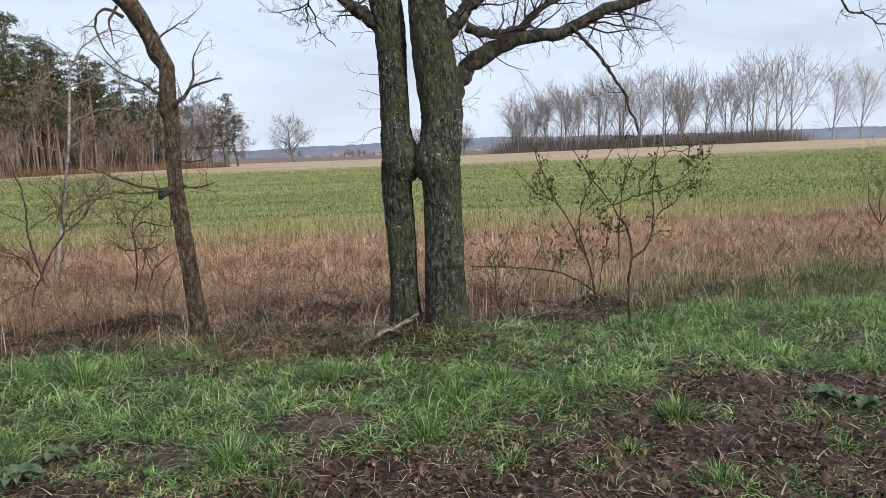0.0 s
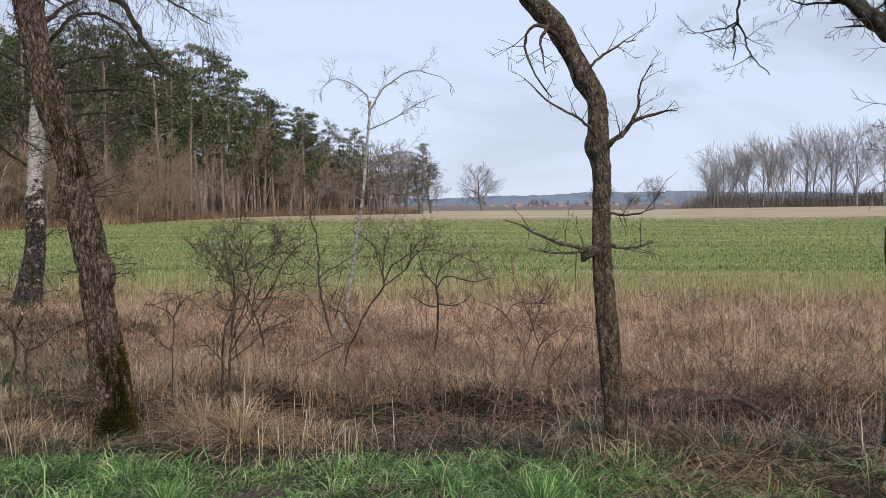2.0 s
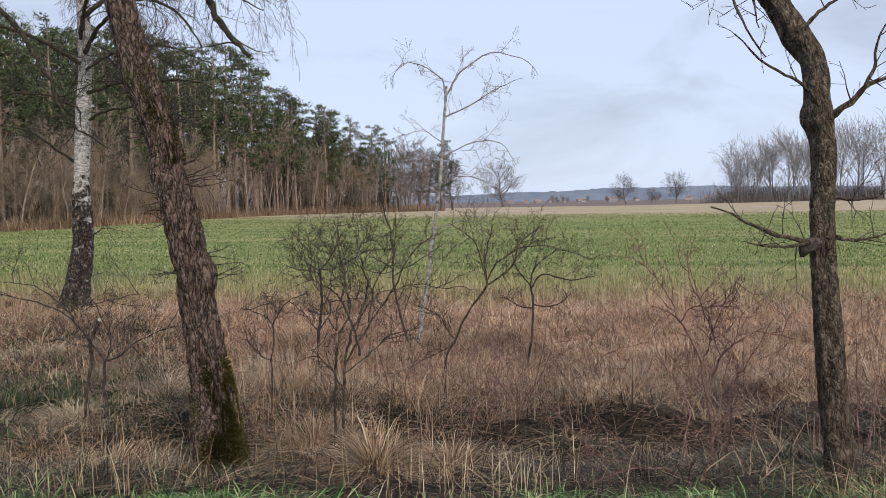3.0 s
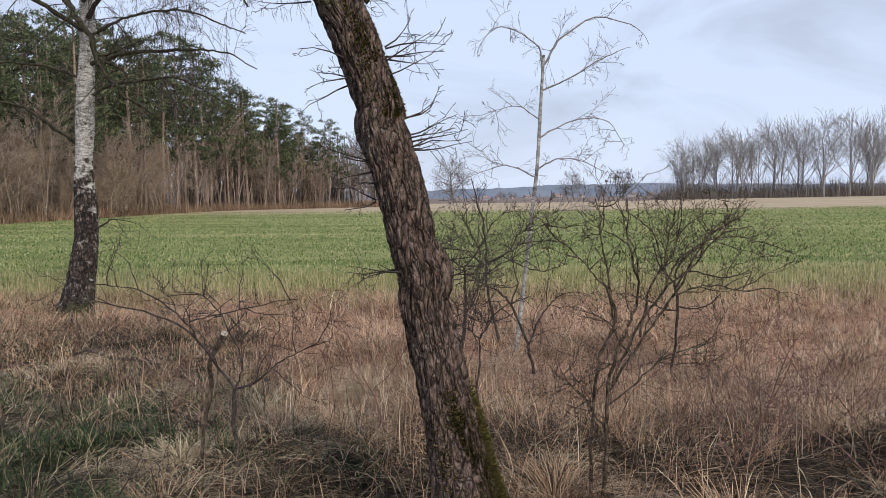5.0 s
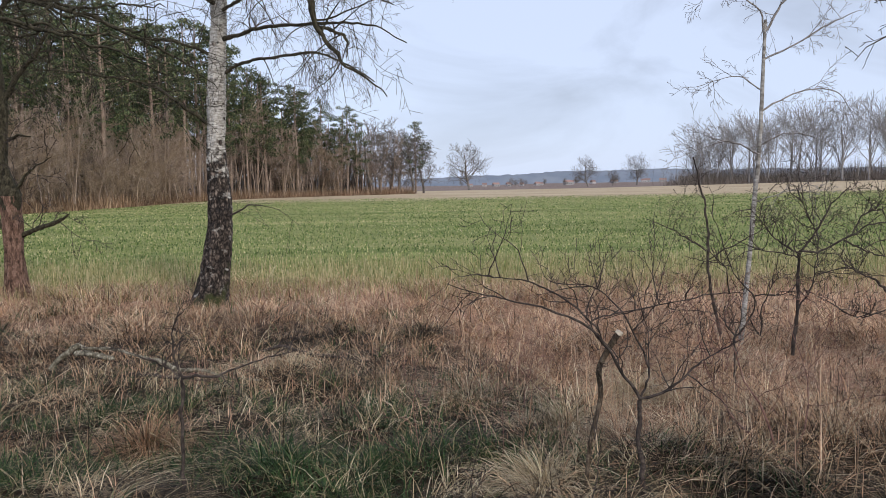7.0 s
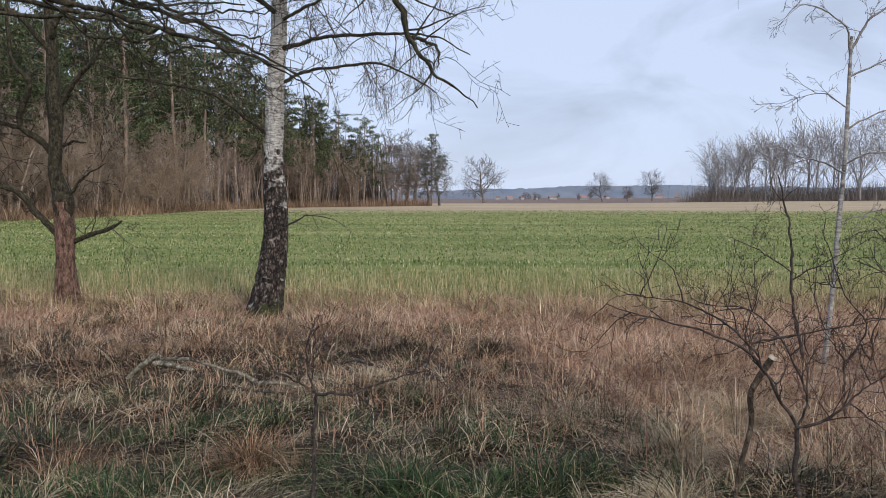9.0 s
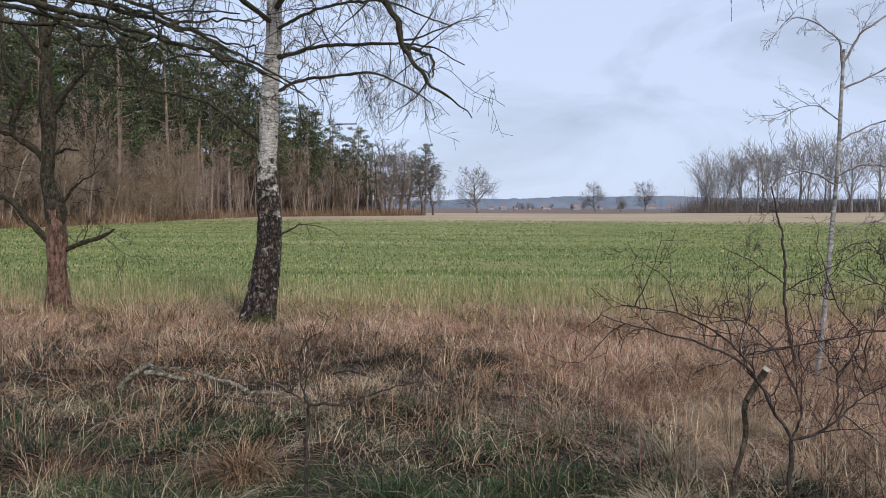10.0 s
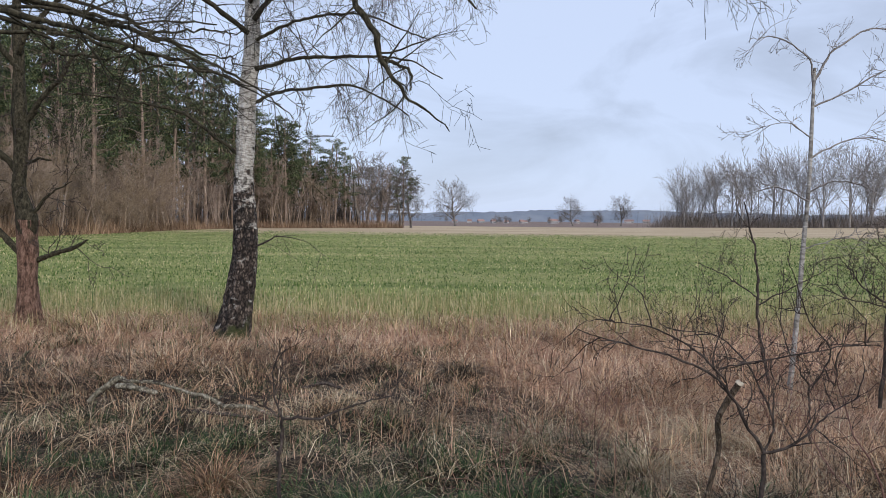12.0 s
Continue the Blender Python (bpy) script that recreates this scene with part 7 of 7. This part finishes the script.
def dock_plant(loc, seed, size=0.13):
    """A low rosette of broad green leaves."""
    r = np.random.default_rng(seed)
    ob = thing("dock_plant", (loc[0], loc[1], float(height(*loc))), "low leafy green weed on bare mud", "weed", "verge weeds")
    for k in range(13):
        a, ln = r.uniform(0, 6.28), size * r.uniform(0.7, 1.4)
        bm = bmesh.new()
        rows = []
        for i in range(6):
            s = i / 5
            w = ln * 0.34 * math.sin(math.pi * min(0.98, 0.12 + 0.86 * s)) + 0.002
            px, pz = ln * s, 0.05 * math.sin(2.6 * s) + 0.02 + 0.012 * math.sin(9 * s + k)
            rows.append([bm.verts.new((px * math.cos(a) - o * w * math.sin(a), px * math.sin(a) + o * w * math.cos(a), pz + 0.012 * abs(o))) for o in (-1, 0, 1)])
        for i in range(5):
            for j in range(2):
                bm.faces.new((rows[i][j], rows[i + 1][j], rows[i + 1][j + 1], rows[i][j + 1]))
        me = bpy.data.meshes.new("leaf")
        bm.to_mesh(me)
        bm.free()
        part("leaf", me, M_DOCK, ob)


dock_plant((2.62, 2.62), 1, 0.10)
dock_plant((2.70, 2.40), 2, 0.09)
dock_plant((-1.83, 2.72), 3, 0.10)
dock_plant((-1.70, 2.95), 4, 0.08)

# dead oak leaves: curled, each a bent strip with a ragged edge
n = 40000
y = rg.uniform(0.8, 5.5, n)
x = rg.uniform(-4.2, 5.8, n)
keep = 0.55 * wavy(x, y, 2.3, 2.9, 2.6) + 0.55 * muddy(x, y) + 0.8 * np.exp(-((x - 0.4) ** 2 + (y - 4.85) ** 2 / 0.5)) > rg.uniform(0.3, 0.95, n)
x, y = x[keep], y[keep]
n = len(x)
c = ground_points(x, y, -0.008)
a = rg.uniform(0, 6.28, n)
s = rg.gamma(6.0, 0.0027, n).clip(0.008, 0.032)
fx = np.stack([np.cos(a), np.sin(a), rg.normal(0, 0.4, n)], -1) * s[:, None]
fy = np.stack([-np.sin(a), np.cos(a), rg.normal(0, 0.5, n)], -1) * (s * 0.5)[:, None]
rows = []
curl = s * rg.uniform(-0.3, 0.7, n)
for k, (u, w) in enumerate(((-1.0, 0.15), (-0.35, 0.9), (0.15, 0.6), (0.55, 0.85), (1.0, 0.1))):
    lift = np.zeros((n, 3))
    lift[:, 2] = curl * (u * u) + 0.004
    edge = np.zeros((n, 3))
    edge[:, 2] = s * rg.uniform(0.0, 0.5, n)
    wl, wr = w * rg.uniform(0.6, 1.3, n), w * rg.uniform(0.6, 1.3, n)
    rows += [c + fx * u + lift - fy * wl[:, None] + edge, c + fx * u + lift + fy * wr[:, None] + edge * 0.6]
lv = np.stack(rows, 1).reshape(-1, 3)
lb = (np.arange(n) * 10)[:, None]
lq = np.concatenate([lb + np.array([[2 * k, 2 * k + 1, 2 * k + 3, 2 * k + 2]]) for k in range(4)])
solo("leaf_litter", mesh_of("leaf_litter", lv, lq, None, False), M_LITTER, "curled brown dead leaves strewn over the mud", "leaf litter", "stuff")
# pale straw bits and clods on the mud
n = 7000
x, y = rg.uniform(-4.0, 5.5, n), rg.uniform(0.9, 5.3, n)
v, q, t = blades(ground_points(x, y, -0.01), rg.uniform(0.05, 0.2, n), rg.uniform(0.0025, 0.005, n), np.full(n, 1.05), rg.uniform(0, 6.28, n), rg, 2)
solo("straw_bits", mesh_of("straw_bits", v, q, t), M_STALK, "pale bits of straw lying on the verge", "straw", "stuff")
n = 5200
x, y = rg.uniform(-3.5, 5.5, n), rg.uniform(0.8, 4.4, n)
keep = muddy(x, y) + 0.1 > rg.uniform(0, 1, n)
x, y = x[keep], y[keep]
n = len(x)
c = ground_points(x, y, -0.002)
r = rg.gamma(2.0, 0.008, n).clip(0.006, 0.05)
corner = np.array([(1, 0, 0), (0, 1, 0), (-1, 0, 0), (0, -1, 0), (0, 0, 0.7), (0, 0, -0.5)])
cv = (c[:, None, :] + corner[None] * r[:, None, None] * rg.uniform(0.55, 1.35, (n, 6, 1)) + rg.normal(0, 1, (n, 6, 3)) * (r * 0.22)[:, None, None]).reshape(-1, 3)
cb = (np.arange(n) * 6)[:, None]
ct = np.concatenate([cb + np.array([[k, (k + 1) % 4, 4]]) for k in range(4)] + [cb + np.array([[(k + 1) % 4, k, 5]]) for k in range(4)])
solo("mud_clods", mesh_of("mud_clods", cv, None, ct), M_CLOD, "small dark clods of earth on the verge", "earth", "stuff")

# short sticks in the litter
for k in range(10):
    x, y, a = rg.uniform(-0.5, 3.2), rg.uniform(1.9, 4.0), rg.uniform(0, 3.14)
    ln = rg.uniform(0.15, 0.4)
    tb = Tubes()
    tb.add([(-ln / 2 * math.cos(a), -ln / 2 * math.sin(a), 0.008), (0.01, 0.01, 0.014), (ln / 2 * math.cos(a), ln / 2 * math.sin(a), 0.006)], [0.005, 0.006, 0.003], 5, True)
    ob = solo("small_stick", tb.mesh("small_stick"), M_TWIG, "short dead twig lying on the mud", "stick", "", "small sticks")
    ob.location = (x, y, float(height(x, y)))
